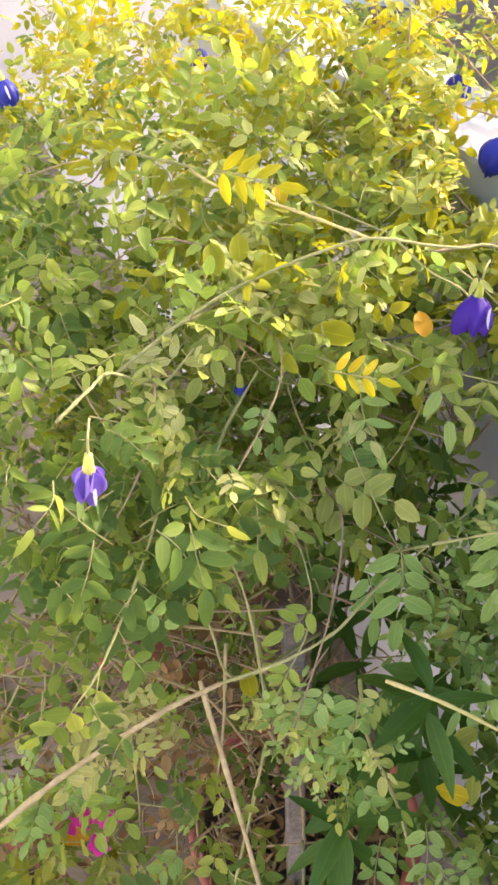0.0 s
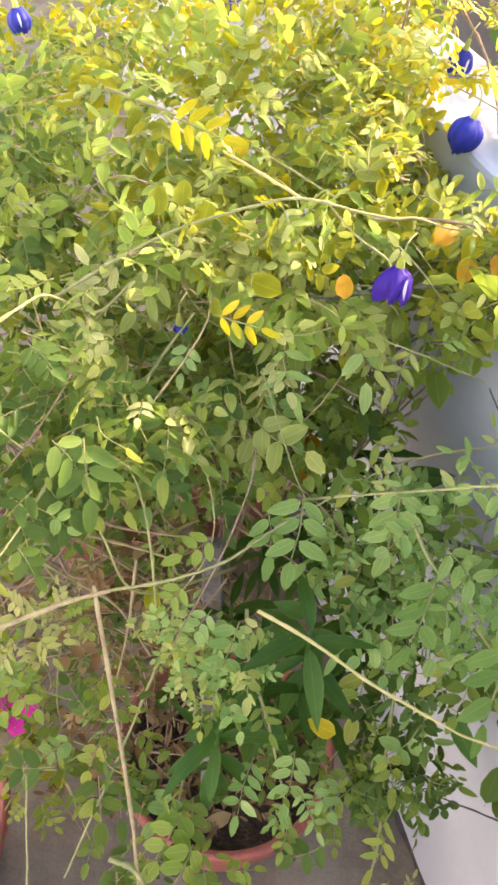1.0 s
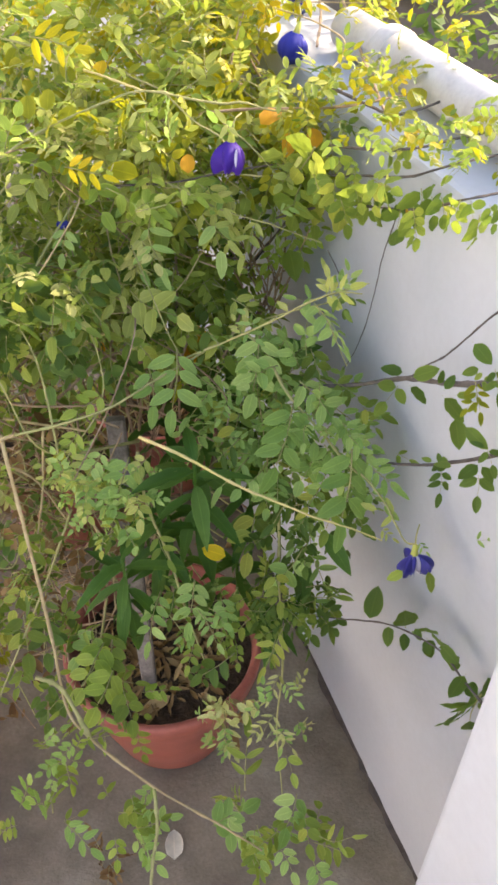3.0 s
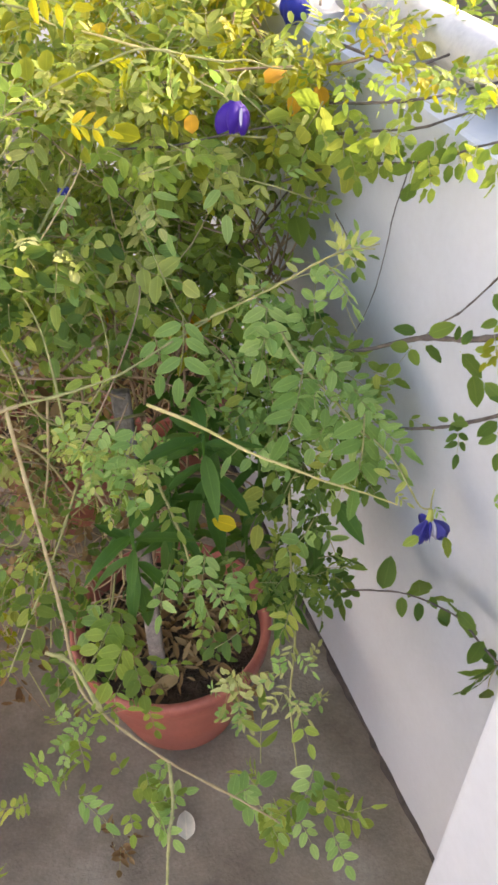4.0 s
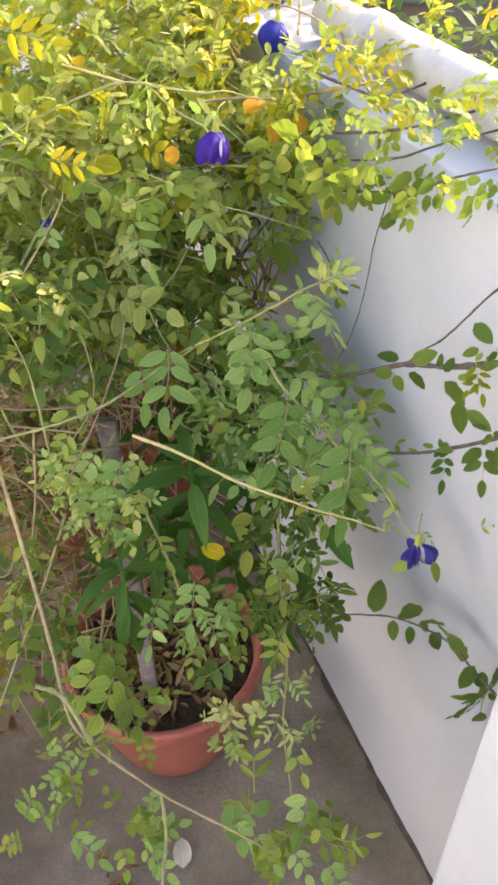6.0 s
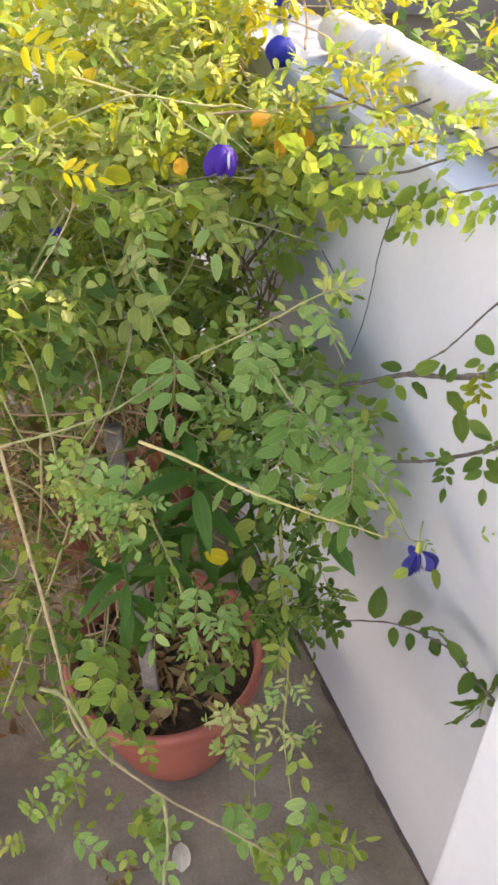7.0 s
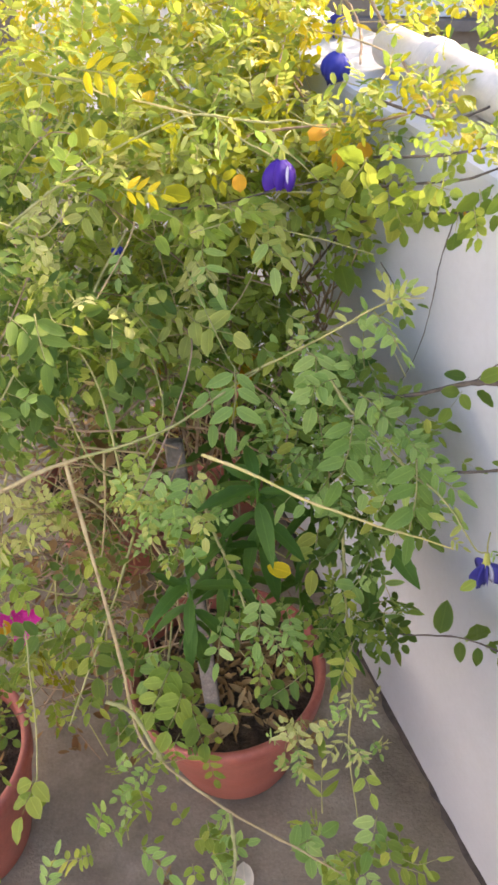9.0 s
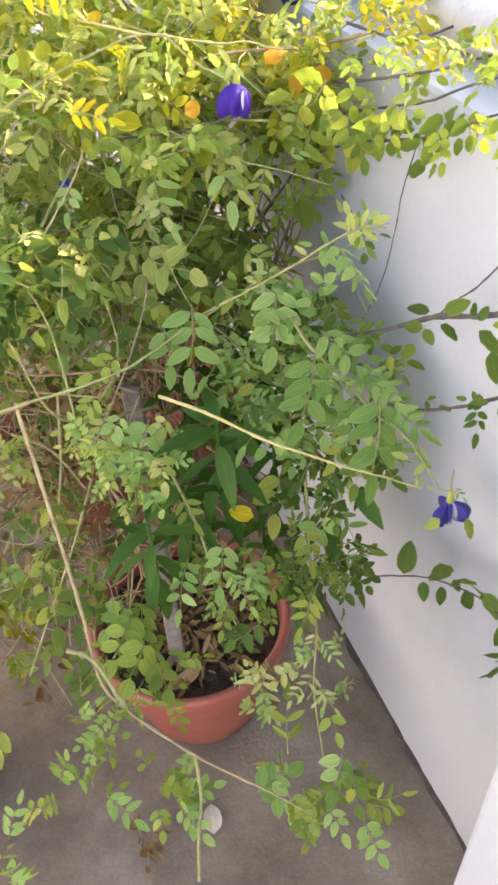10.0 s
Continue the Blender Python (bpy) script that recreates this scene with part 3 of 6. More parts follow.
def pea_flower(at, size, mat, seed, turn=0.0, ragged=0.0, label="violet pleated butterfly pea flower hanging from the vine", lobes=6, closed=0.9, keel=True):
    """A double butterfly-pea flower hanging with its pleated petals down."""
    rng = random.Random(seed)
    for reach in (0.0, 0.06, 0.12):      # nothing grows over its open side
        FLOWER_SPOTS.append(Vector(at) + Vector((0, 0, -0.02)) + Vector((0.25, -0.8, 0.45)) * reach)
    f = thing("flower", label, "flower", at, group="flowers on the vines")
    f.rotation_euler = (radians(rng.uniform(-14, 14)), radians(rng.uniform(-14, 14)), turn)
    b = lathe_bm([(0.0, 0.0), (0.0028, -0.001), (0.0038, -0.01), (0.0052, -0.018), (0.0046, -0.019), (0.003, -0.012), (0.0, -0.009)], 10)
    part("calyx", b, M_PALE, f, "pale green calyx", smooth=True)
    v, g = tube_data([(0, 0, -0.002), (0.003, 0.004, 0.01), (0.012, 0.012, 0.016)], 0.0011, 0.0009, 5, 4)
    child("stalk", mesh_of("stalk", v, g, [M_STEM]), f)
    petals = 13 if ragged > 0.2 else lobes
    for k in range(petals):
        a = 2 * math.pi * k / petals + rng.uniform(-0.2, 0.2)
        rows, cols = 7, 7
        ln, wd = size * (rng.uniform(0.66, 1.04) if ragged else rng.uniform(0.9, 1.02)), size * rng.uniform(0.55, 0.85) * (0.2 if ragged > 0.2 else 1)
        verts, faces = [], []
        out = size * (rng.uniform(0.02, 0.22 + ragged) if ragged else rng.uniform(0.36, 0.48))
        for i in range(rows + 1):
            t = i / rows
            for j in range(cols + 1):
                u = j / cols * 2 - 1
                w = wd * 0.5 * math.sin(math.pi * min(0.94, 0.08 + t * 0.8)) ** 0.6
                bulge = out * math.sin(math.pi * closed * t) ** 0.6 * (1 - 0.85 * u * u)
                ruff = (0.13 if ragged else 0.04) * size * math.sin(u * (4 + k % 3) + k * 2 + seed) * t ** 0.7 + ragged * size * 0.25 * math.sin(u * 11 + k) * t * t
                verts.append((bulge + ruff + 0.004, u * w, -0.014 - ln * t * (1 - 0.16 * u * u + 0.05 * math.sin(u * 9 + k))))
            if i:
                for j in range(cols):
                    p0 = (i - 1) * (cols + 1) + j
                    faces.append((p0, p0 + 1, p0 + cols + 2, p0 + cols + 1))
        m = Matrix.Rotation(a, 4, "Z")
        verts = [m @ Vector(q) for q in verts]
        child("petal", mesh_of("petal", verts, faces, [M_PETALW if ragged > 0.2 and k % 6 == 4 else mat]), f)
    if not keel:
        return f
    bl, bf = blade(size * 0.55, size * 0.1, 0.5, 0.15, 6)
    m = Matrix.Rotation(0.45 - turn, 4, "Z") @ pose(0, -size * 0.4 - 0.004, -0.018, -90, 0, 0)
    vv = [m @ Vector(q) for q in bl]
    child("keel", mesh_of("keel", vv, bf, [M_PETALW]), f, "white streak of the keel petal")
    return f


# ---- pots and the stake ----
flower_pot((0.13, 0.71, 0.001), 0.178, 0.115, 0.265, "red terracotta-coloured plastic flower pot holding a vine", 3)
flower_pot((-0.352, 0.51, 0.001), 0.18, 0.12, 0.275, "red terracotta-coloured plastic pot with a pink-flowered plant", 4)
flower_pot((-0.2, 1.22, 0.001), 0.16, 0.11, 0.25, "red flower pot half hidden behind dry twigs", 5)
flower_pot((0.02, 1.42, 0.001), 0.17, 0.11, 0.25, "red flower pot standing in the vine's shade", 6)

stake = thing("wooden_stake", "weathered grey wooden stake stuck in the pot's soil", "stake", (0.116, 0.632, 0.2))
bm = bmesh.new()
bmesh.ops.create_cube(bm, size=1, matrix=Matrix.LocRotScale((0, 0, 0.275), None, (0.026, 0.02, 0.59)))
bmesh.ops.subdivide_edges(bm, edges=[e for e in bm.edges if abs(e.verts[0].co.z - e.verts[1].co.z) > 0.3], cuts=7)
for v in bm.verts:
    v.co.x += 0.0012 * noise.noise(v.co * 20) + 0.001 * noise.noise(v.co * 70)
    v.co.y += 0.001 * noise.noise(v.co * 23)
bmesh.ops.bevel(bm, geom=bm.edges[:], offset=0.0025, segments=1, affect="EDGES")
part("post", bm, M_WOOD, stake)
stake.rotation_euler = (radians(-10), radians(-0.5), radians(8))
for reach in (0.05, 0.12, 0.2):          # the stake's foot stays clear of leaves
    FLOWER_SPOTS.append(Vector((0.13, 0.63, 0.3)) + Vector((0.1, -0.6, 0.8)) * reach)
    FLOWER_SPOTS.append(Vector((0.114, 0.725, 0.745)) + Vector((0.15, -0.65, 0.7)) * (reach - 0.03))
    FLOWER_SPOTS.append(Vector((0.32, 1.046, 1.165)) + Vector((-0.1, -0.9, 0.35)) * (reach * 0.9))
    FLOWER_SPOTS.append(Vector((0.254, 0.527, 0.729)) + Vector((0.15, -0.7, 0.7)) * (reach - 0.05))


# ---- the butterfly pea flowers ----
pea_flower((0.26, 0.809, 1.135), 0.037, M_PETAL, 1, 0.3, 0, lobes=6, closed=0.8)
pea_flower((0.33, 1.046, 1.187), 0.04, M_PETALB, 2, 1.2, 0, "blue butterfly pea flower bud half open above the parapet", closed=0.98, keel=False)
pea_flower((0.488, 0.504, 0.787), 0.03, M_PETALN, 3, 0.5, 0.4, "ragged blue butterfly pea flower at a vine tip", keel=False)
pea_flower((-0.258, 1.205, 1.203), 0.031, M_PETALB, 4, 0.2, 0, "blue butterfly pea flower in sunlit leaves")
pea_flower((-0.054, 0.56, 1.153), 0.027, M_PETALV, 5, 0.9, 0.02, "pale violet butterfly pea flower on a drooping stem")
pea_flower((0.33, 1.273, 1.185), 0.034, M_PETALB, 6, 0.4, 0, "small blue butterfly pea flower above the parapet")
pea_flower((-0.045, 1.641, 1.119), 0.034, M_PETALB, 7, 0.4, 0, "blue butterfly pea flower deep in the sunlit vine")
pea_flower((0.04, 0.818, 1.026), 0.01, M_PETALB, 9, 0.4, 0, "small withered dark blue bud in the leaves")

# ---- the vine in the front pot ----
vine = Plant("butterfly_pea_vine", "sprawling butterfly pea vine with pale green leaflets in the pot", "vine", (0.13, 0.71, 0.25))
vine.stem([(0.09, 0.74, 0.23), (0.05, 0.76, 0.42), (0.195, 0.819, 0.844)], 0.00375, 0.00187, M_BARK)
vine.stem([(0.11, 0.75, 0.23), (0.08, 0.76, 0.42), (0.133, 0.776, 0.799)], 0.00375, 0.00187, M_BARK)
vine.stem([(0.13, 0.76, 0.23), (0.11, 0.76, 0.42), (0.264, 0.842, 0.865)], 0.00375, 0.00187, M_BARK)
vine.stem([(0.15, 0.77, 0.23), (0.14, 0.76, 0.42), (0.079, 0.815, 0.847)], 0.00375, 0.00187, M_BARK)
vine.stem([(0.17, 0.78, 0.23), (0.17, 0.76, 0.42), (0.175, 0.865, 0.939)], 0.00375, 0.00187, M_BARK)
vine.stem([(-0.174, 0.452, 0.815), (-0.103, 0.499, 0.842), (-0.023, 0.543, 0.865), (0.024, 0.565, 0.871)], 0.0029, 0.0022, M_TAN, "stem", "tan arching branch")
vine.stem([(0.024, 0.565, 0.871), (0.084, 0.586, 0.877), (0.131, 0.616, 0.879), (0.172, 0.661, 0.883), (0.223, 0.701, 0.896), (0.284, 0.745, 0.913), (0.34, 0.769, 0.922), (0.382, 0.778, 0.929)], 0.0017, 0.0008, M_STEM)
vine.stem([(0.17, 0.563, 0.879), (0.222, 0.547, 0.868), (0.284, 0.522, 0.851), (0.333, 0.505, 0.843), (0.372, 0.493, 0.836), (0.412, 0.491, 0.823), (0.446, 0.480, 0.818)], 0.00195, 0.00075, M_YSTEM, "stem", "straw-yellow bare stem")
vine.stem([(0.005, 0.571, 0.866), (0.044, 0.487, 0.755), (0.071, 0.425, 0.67), (0.088, 0.38, 0.605), (0.12, 0.352, 0.586), (0.202, 0.309, 0.562), (0.279, 0.278, 0.55), (0.33, 0.257, 0.538)], 0.00247, 0.0012, M_TAN, "stem", "tan hanging stem")
vine.stem([(0.203, 0.304, 0.569), (0.211, 0.265, 0.555), (0.21, 0.229, 0.543), (0.212, 0.189, 0.528)], 0.00225, 0.0015, M_STEM)
vine.stem([(0.052, 0.396, 0.639), (0.083, 0.391, 0.624), (0.12, 0.352, 0.586)], 0.00263, 0.003, M_STEM)
vine.stem([(0.156, 0.602, 0.819), (0.166, 0.575, 0.76), (0.196, 0.537, 0.701), (0.221, 0.504, 0.62), (0.244, 0.484, 0.539)], 0.00225, 0.0012, M_STEM)
vine.stem([(0.275, 0.728, 0.912), (0.303, 0.712, 0.903), (0.330, 0.669, 0.876), (0.356, 0.643, 0.858), (0.382, 0.617, 0.845), (0.411, 0.587, 0.827), (0.432, 0.571, 0.821), (0.454, 0.547, 0.807), (0.464, 0.529, 0.798), (0.477, 0.509, 0.786), (0.488, 0.504, 0.787)], 0.002, 0.0009, M_STEM)
vine.stem([(0.331, 0.612, 0.705), (0.335, 0.566, 0.625), (0.344, 0.503, 0.526), (0.34, 0.453, 0.455), (0.352, 0.383, 0.391)], 0.00225, 0.00105, M_STEM)
vine.stem([(0.066, 0.583, 0.731), (0.044, 0.508, 0.679), (0.023, 0.435, 0.642), (0.006, 0.38, 0.609)], 0.00165, 0.0009, M_STEM)
vine.stem([(0.106, 0.538, 0.608), (0.104, 0.462, 0.58), (0.093, 0.422, 0.58)], 0.0015, 0.0009, M_STEM)
vine.stem([(-0.074, 0.764, 1.065), (-0.017, 0.794, 1.098), (0.040, 0.815, 1.127), (0.107, 0.824, 1.154), (0.158, 0.826, 1.169), (0.211, 0.833, 1.159), (0.245, 0.840, 1.152), (0.270, 0.848, 1.151), (0.303, 0.856, 1.140), (0.351, 0.869, 1.136)], 0.0017, 0.0011, M_STEM, "stem", "pale arching stem")
vine.along([(-0.074, 0.764, 1.065), (-0.017, 0.794, 1.098), (0.040, 0.815, 1.127), (0.107, 0.824, 1.154), (0.158, 0.826, 1.169), (0.211, 0.833, 1.159), (0.245, 0.840, 1.152), (0.270, 0.848, 1.151), (0.303, 0.856, 1.140), (0.351, 0.869, 1.136)], 14, ('pale', 'lime', 'pale'), 18, 0.8, 0.0)
vine.stem([(0.225, 0.873, 1.13), (0.291, 0.889, 1.13), (0.363, 0.852, 1.145), (0.409, 0.799, 1.171), (0.489, 0.857, 1.169), (0.542, 0.83, 1.192)], 0.0018, 0.00105, M_BARK)
vine.along([(0.225, 0.873, 1.13), (0.291, 0.889, 1.13), (0.363, 0.852, 1.145), (0.409, 0.799, 1.171), (0.489, 0.857, 1.169), (0.542, 0.83, 1.192)], 6, ('lime', 'yellow', 'green'), 19, 0.6, 0.0)
vine.stem([(-0.09, 1.031, 1.169), (0.005, 1.001, 1.158), (0.075, 0.973, 1.151), (0.129, 0.943, 1.143), (0.19, 0.891, 1.139)], 0.0018, 0.00105, M_STEM)
vine.along([(-0.09, 1.031, 1.169), (0.005, 1.001, 1.158), (0.075, 0.973, 1.151), (0.129, 0.943, 1.143), (0.19, 0.891, 1.139)], 9, ('yellow', 'lime', 'pale'), 20, 0.9, 0.0)
vine.stem([(0.11, 0.816, 1.06), (0.184, 0.823, 1.063), (0.258, 0.837, 1.074), (0.339, 0.868, 1.075)], 0.0015, 0.0009, M_DARKBARK)
vine.along([(0.11, 0.816, 1.06), (0.184, 0.823, 1.063), (0.258, 0.837, 1.074), (0.339, 0.868, 1.075)], 7, ('green', 'lime', 'pale'), 21, 0.9, 0.0)
vine.stem([(-0.05, 0.766, 0.843), (0.023, 0.748, 0.847), (0.09, 0.775, 0.873), (0.145, 0.801, 0.869)], 0.00225, 0.0015, M_YSTEM)
vine.stem([(-0.029, 0.673, 0.939), (0.003, 0.718, 0.957), (0.024, 0.772, 0.988), (0.058, 0.814, 1.033)], 0.00225, 0.0015, M_STEM)
vine.along([(-0.029, 0.673, 0.939), (0.003, 0.718, 0.957), (0.024, 0.772, 0.988), (0.058, 0.814, 1.033)], 5, ('pale', 'green', 'pale'), 22, 1.0, 0.0)
vine.stem([(-0.058, 0.706, 0.805), (0.007, 0.689, 0.811), (0.106, 0.682, 0.825)], 0.0021, 0.0012, M_BARK)
vine.stem([(-0.043, 0.69, 0.787), (0.009, 0.688, 0.781), (0.073, 0.672, 0.787)], 0.0021, 0.0012, M_TAN)
vine.stem([(-0.035, 0.739, 0.812), (0.046, 0.704, 0.797), (0.116, 0.677, 0.791)], 0.0021, 0.0012, M_BARK)
vine.stem([(0.025, 0.65, 0.809), (0.022, 0.609, 0.735), (0.013, 0.562, 0.669)], 0.0021, 0.0012, M_TAN)
vine.stem([(0.009, 0.823, 0.86), (0.085, 0.771, 0.84), (0.156, 0.73, 0.819)], 0.0021, 0.0012, M_BARK)
vine.stem([(-0.05, 0.652, 0.744), (0.002, 0.638, 0.726), (0.047, 0.605, 0.687)], 0.0021, 0.0012, M_TAN)
vine.stem([(-0.042, 0.746, 0.82), (-0.011, 0.783, 0.831), (0.05, 0.793, 0.838)], 0.0021, 0.0012, M_BARK)
vine.stem([(0.069, 0.616, 0.697), (0.102, 0.59, 0.638), (0.11, 0.552, 0.566)], 0.0021, 0.0012, M_TAN)
vine.stem([(0.053, 0.705, 0.796), (0.068, 0.656, 0.741), (0.102, 0.631, 0.683)], 0.0021, 0.0012, M_BARK)
vine.stem([(0.34, 0.769, 0.922), (0.375, 0.776, 0.928), (0.406, 0.748, 0.969), (0.424, 0.709, 1.0)], 0.00105, 0.0006, M_STEM)
vine.stem([(0.365, 0.773, 0.925), (0.389, 0.744, 0.905), (0.408, 0.71, 0.88)], 0.0009, 0.00052, M_STEM)
vine.stem([(-0.012, 0.982, 1.168), (0.018, 0.962, 1.158), (0.065, 0.927, 1.159), (0.109, 0.880, 1.164), (0.158, 0.826, 1.169)], 0.0017, 0.0013, M_YSTEM)
vine.stem([(0.180, 0.831, 1.167), (0.214, 0.822, 1.139), (0.245, 0.813, 1.124), (0.260, 0.797, 1.110)], 0.0011, 0.0009, M_STEM)
vine.stem([(0.243, 0.845, 1.131), (0.276, 0.840, 1.106), (0.320, 0.832, 1.063)], 0.0011, 0.0008, M_STEM)
vine.stem([(0.178, 0.810, 1.070), (0.242, 0.810, 1.037), (0.305, 0.805, 1.021), (0.369, 0.802, 1.000)], 0.0011, 0.0008, M_STEM)
vine.stem([(-0.025, 0.703, 0.999), (-0.034, 0.665, 0.977), (-0.053, 0.605, 0.944), (-0.075, 0.547, 0.921), (-0.094, 0.517, 0.909)], 0.0013, 0.0009, M_STEM)
vine.stem([(-0.109, 0.678, 1.081), (-0.086, 0.710, 1.089), (-0.073, 0.748, 1.079), (-0.034, 0.768, 1.051), (-0.001, 0.786, 1.079)], 0.0016, 0.0011, M_STEM)
vine.along([(-0.025, 0.703, 0.999), (-0.034, 0.665, 0.977), (-0.053, 0.605, 0.944), (-0.075, 0.547, 0.921), (-0.094, 0.517, 0.909)], 5, ('cool', 'green'), 26, 0.75, 0.0)
vine.clump((-0.001, 1.019, 1.15), 0.1, 24, ('green', 'pale', 'lime', 'green'), 200, scale=0.9)
vine.clump((0.092, 1.082, 1.143), 0.11, 26, ('green', 'pale', 'lime', 'green'), 201, scale=0.85)
vine.clump((0.192, 1.072, 1.126), 0.1, 22, ('pale', 'green', 'lime', 'green'), 202, scale=0.85)
vine.clump((0.045, 0.898, 1.098), 0.09, 24, ('pale', 'green', 'lime', 'fresh'), 203, scale=0.9)
vine.clump((0.148, 0.911, 1.092), 0.09, 24, ('pale', 'green', 'lime', 'fresh'), 204, scale=0.95)
vine.clump((0.23, 0.963, 1.101), 0.08, 18, ('pale', 'green', 'lime', 'fresh'), 205, scale=0.9)
vine.clump((0.023, 0.804, 1.052), 0.09, 30, ('pale', 'fresh', 'green', 'straw'), 206, scale=0.75)
vine.clump((0.099, 0.82, 1.037), 0.08, 24, ('pale', 'fresh', 'green', 'straw'), 207, scale=0.85)
vine.clump((0.193, 0.856, 1.057), 0.075, 20, ('green', 'cool', 'pale'), 208, scale=1)
vine.clump((0.283, 0.864, 1.045), 0.06, 12, ('green', 'cool', 'pale'), 209, scale=0.85)
vine.clump((0.304, 0.888, 1.085), 0.05, 12, ('lime', 'pale', 'pale'), 210, scale=0.75)
vine.clump((0.273, 0.988, 1.127), 0.05, 10, ('lime', 'pale', 'yellow'), 211, scale=0.75)
vine.clump((0.352, 0.859, 1.095), 0.04, 8, ('lime', 'pale'), 212, scale=0.65)
vine.clump((0.018, 0.78, 0.968), 0.08, 24, ('pale', 'fresh', 'green', 'straw'), 213, scale=0.95)
vine.clump((0.023, 0.746, 1.016), 0.06, 12, ('pale', 'fresh', 'green', 'straw'), 214, scale=0.9)
vine.clump((0.093, 0.827, 0.959), 0.08, 20, ('green', 'cool', 'pale'), 215, scale=1.05)
vine.clump((0.043, 0.786, 0.917), 0.06, 10, ('green', 'pale', 'cool'), 216, scale=0.85)
vine.clump((0.148, 0.89, 0.926), 0.055, 12, ('green', 'green', 'green'), 217, scale=1.15)
vine.clump((-0.008, 0.796, 0.859), 0.07, 12, ('green', 'pale', 'cool'), 218, scale=0.95)
vine.clump((0.088, 0.861, 0.854), 0.07, 16, ('green', 'pale', 'cool'), 219, scale=0.7)
vine.clump((0.02, 0.811, 0.774), 0.05, 4, ('green', 'pale', 'cool'), 220, scale=0.8)
vine.clump((0.116, 0.841, 0.801), 0.06, 10, ('green', 'pale', 'cool'), 221, scale=0.65)
vine.clump((0.063, 0.725, 0.79), 0.04, 2, ('green', 'green', 'cool'), 236, scale=0.7)
vine.clump((-0.01, 0.737, 0.78), 0.05, 2, ('green', 'deep', 'green'), 237, scale=0.8)
vine.clump((0.046, 0.66, 0.747), 0.03, 2, ('fresh', 'green'), 238, scale=0.6)
vine.clump((0.002, 0.604, 0.688), 0.04, 2, ('green', 'deep', 'green'), 239, scale=0.7)
vine.clump((0.009, 0.538, 0.642), 0.05, 5, ('green', 'green', 'cool'), 240, scale=0.7)
# deep-toned clumps darken the vine's inside in place of shade
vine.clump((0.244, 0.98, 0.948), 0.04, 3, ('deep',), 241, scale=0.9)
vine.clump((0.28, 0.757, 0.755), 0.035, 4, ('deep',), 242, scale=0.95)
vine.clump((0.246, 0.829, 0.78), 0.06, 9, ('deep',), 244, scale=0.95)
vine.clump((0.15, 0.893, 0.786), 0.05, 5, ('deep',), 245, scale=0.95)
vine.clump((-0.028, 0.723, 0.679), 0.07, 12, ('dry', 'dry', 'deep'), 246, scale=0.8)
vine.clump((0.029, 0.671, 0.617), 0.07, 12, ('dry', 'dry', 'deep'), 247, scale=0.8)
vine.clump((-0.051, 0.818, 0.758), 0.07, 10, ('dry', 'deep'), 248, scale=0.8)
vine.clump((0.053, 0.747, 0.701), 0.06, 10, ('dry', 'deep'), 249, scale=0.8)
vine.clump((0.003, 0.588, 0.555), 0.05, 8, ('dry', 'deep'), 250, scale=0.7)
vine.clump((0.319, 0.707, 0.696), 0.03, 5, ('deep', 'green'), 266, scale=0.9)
vine.clump((0.025, 0.177, 0.582), 0.05, 5, ('green', 'green', 'cool'), 270, scale=0.8)
vine.clump((-0.206, 1.031, 1.046), 0.09, 22, ('green', 'deep', 'deep', 'fresh'), 300, scale=1.0)
vine.clump((-0.206, 0.955, 0.961), 0.08, 18, ('green', 'deep', 'deep', 'fresh'), 301, scale=1.0)
vine.clump((-0.286, 0.982, 0.991), 0.09, 20, ('green', 'deep', 'deep', 'fresh'), 302, scale=1)
vine.clump((-0.07, 0.879, 0.903), 0.05, 8, ('green', 'deep', 'green', 'lime'), 303, scale=1)
vine.clump((-0.179, 0.817, 0.955), 0.05, 9, ('green', 'deep', 'green', 'lime'), 304, scale=0.9)
vine.clump((-0.165, 0.569, 0.658), 0.03, 6, ('cool', 'fresh'), 305, scale=0.8)
vine.clump((-0.201, 0.549, 0.635), 0.03, 6, ('cool', 'dry'), 306, scale=0.8)
vine.clump((-0.126, 0.586, 0.647), 0.025, 5, ('cool', 'fresh'), 307, scale=0.75)
vine.clump((0.034, 0.921, 0.919), 0.06, 12, ('pale', 'green', 'pale'), 308, scale=1)
vine.clump((-0.147, 0.787, 0.77), 0.06, 6, ('green', 'green', 'cool'), 309, scale=0.9)
vine.clump((-0.207, 0.761, 0.74), 0.06, 7, ('green', 'green', 'cool'), 310, scale=0.95)
vine.clump((-0.029, 0.867, 0.813), 0.05, 9, ('green', 'deep', 'green'), 311, scale=1)
vine.clump((-0.206, 0.78, 0.837), 0.05, 4, ('green', 'green', 'cool'), 312, scale=0.9)
vine.clump((-0.085, 0.569, 0.752), 0.028, 7, ('straw', 'pale', 'straw'), 395, scale=0.7)
vine.clump((-0.05, 0.599, 0.75), 0.022, 5, ('straw', 'fresh'), 396, scale=0.65)
vine.clump((0.054, 0.418, 0.019), 0.02, 3, ('dry',), 390, scale=0.6)
vine.clump((0.035, 0.812, 1.089), 0.05, 13, ('pale', 'fresh', 'green', 'straw'), 330, scale=0.7)
vine.clump((0.009, 0.772, 1.046), 0.05, 10, ('pale', 'fresh', 'green', 'straw'), 331, scale=0.75)
vine.clump((0.088, 0.796, 1.068), 0.045, 11, ('pale', 'straw', 'fresh'), 332, scale=0.7)
vine.clump((0.143, 0.851, 1.097), 0.04, 7, ('pale', 'lime'), 333, scale=0.8)
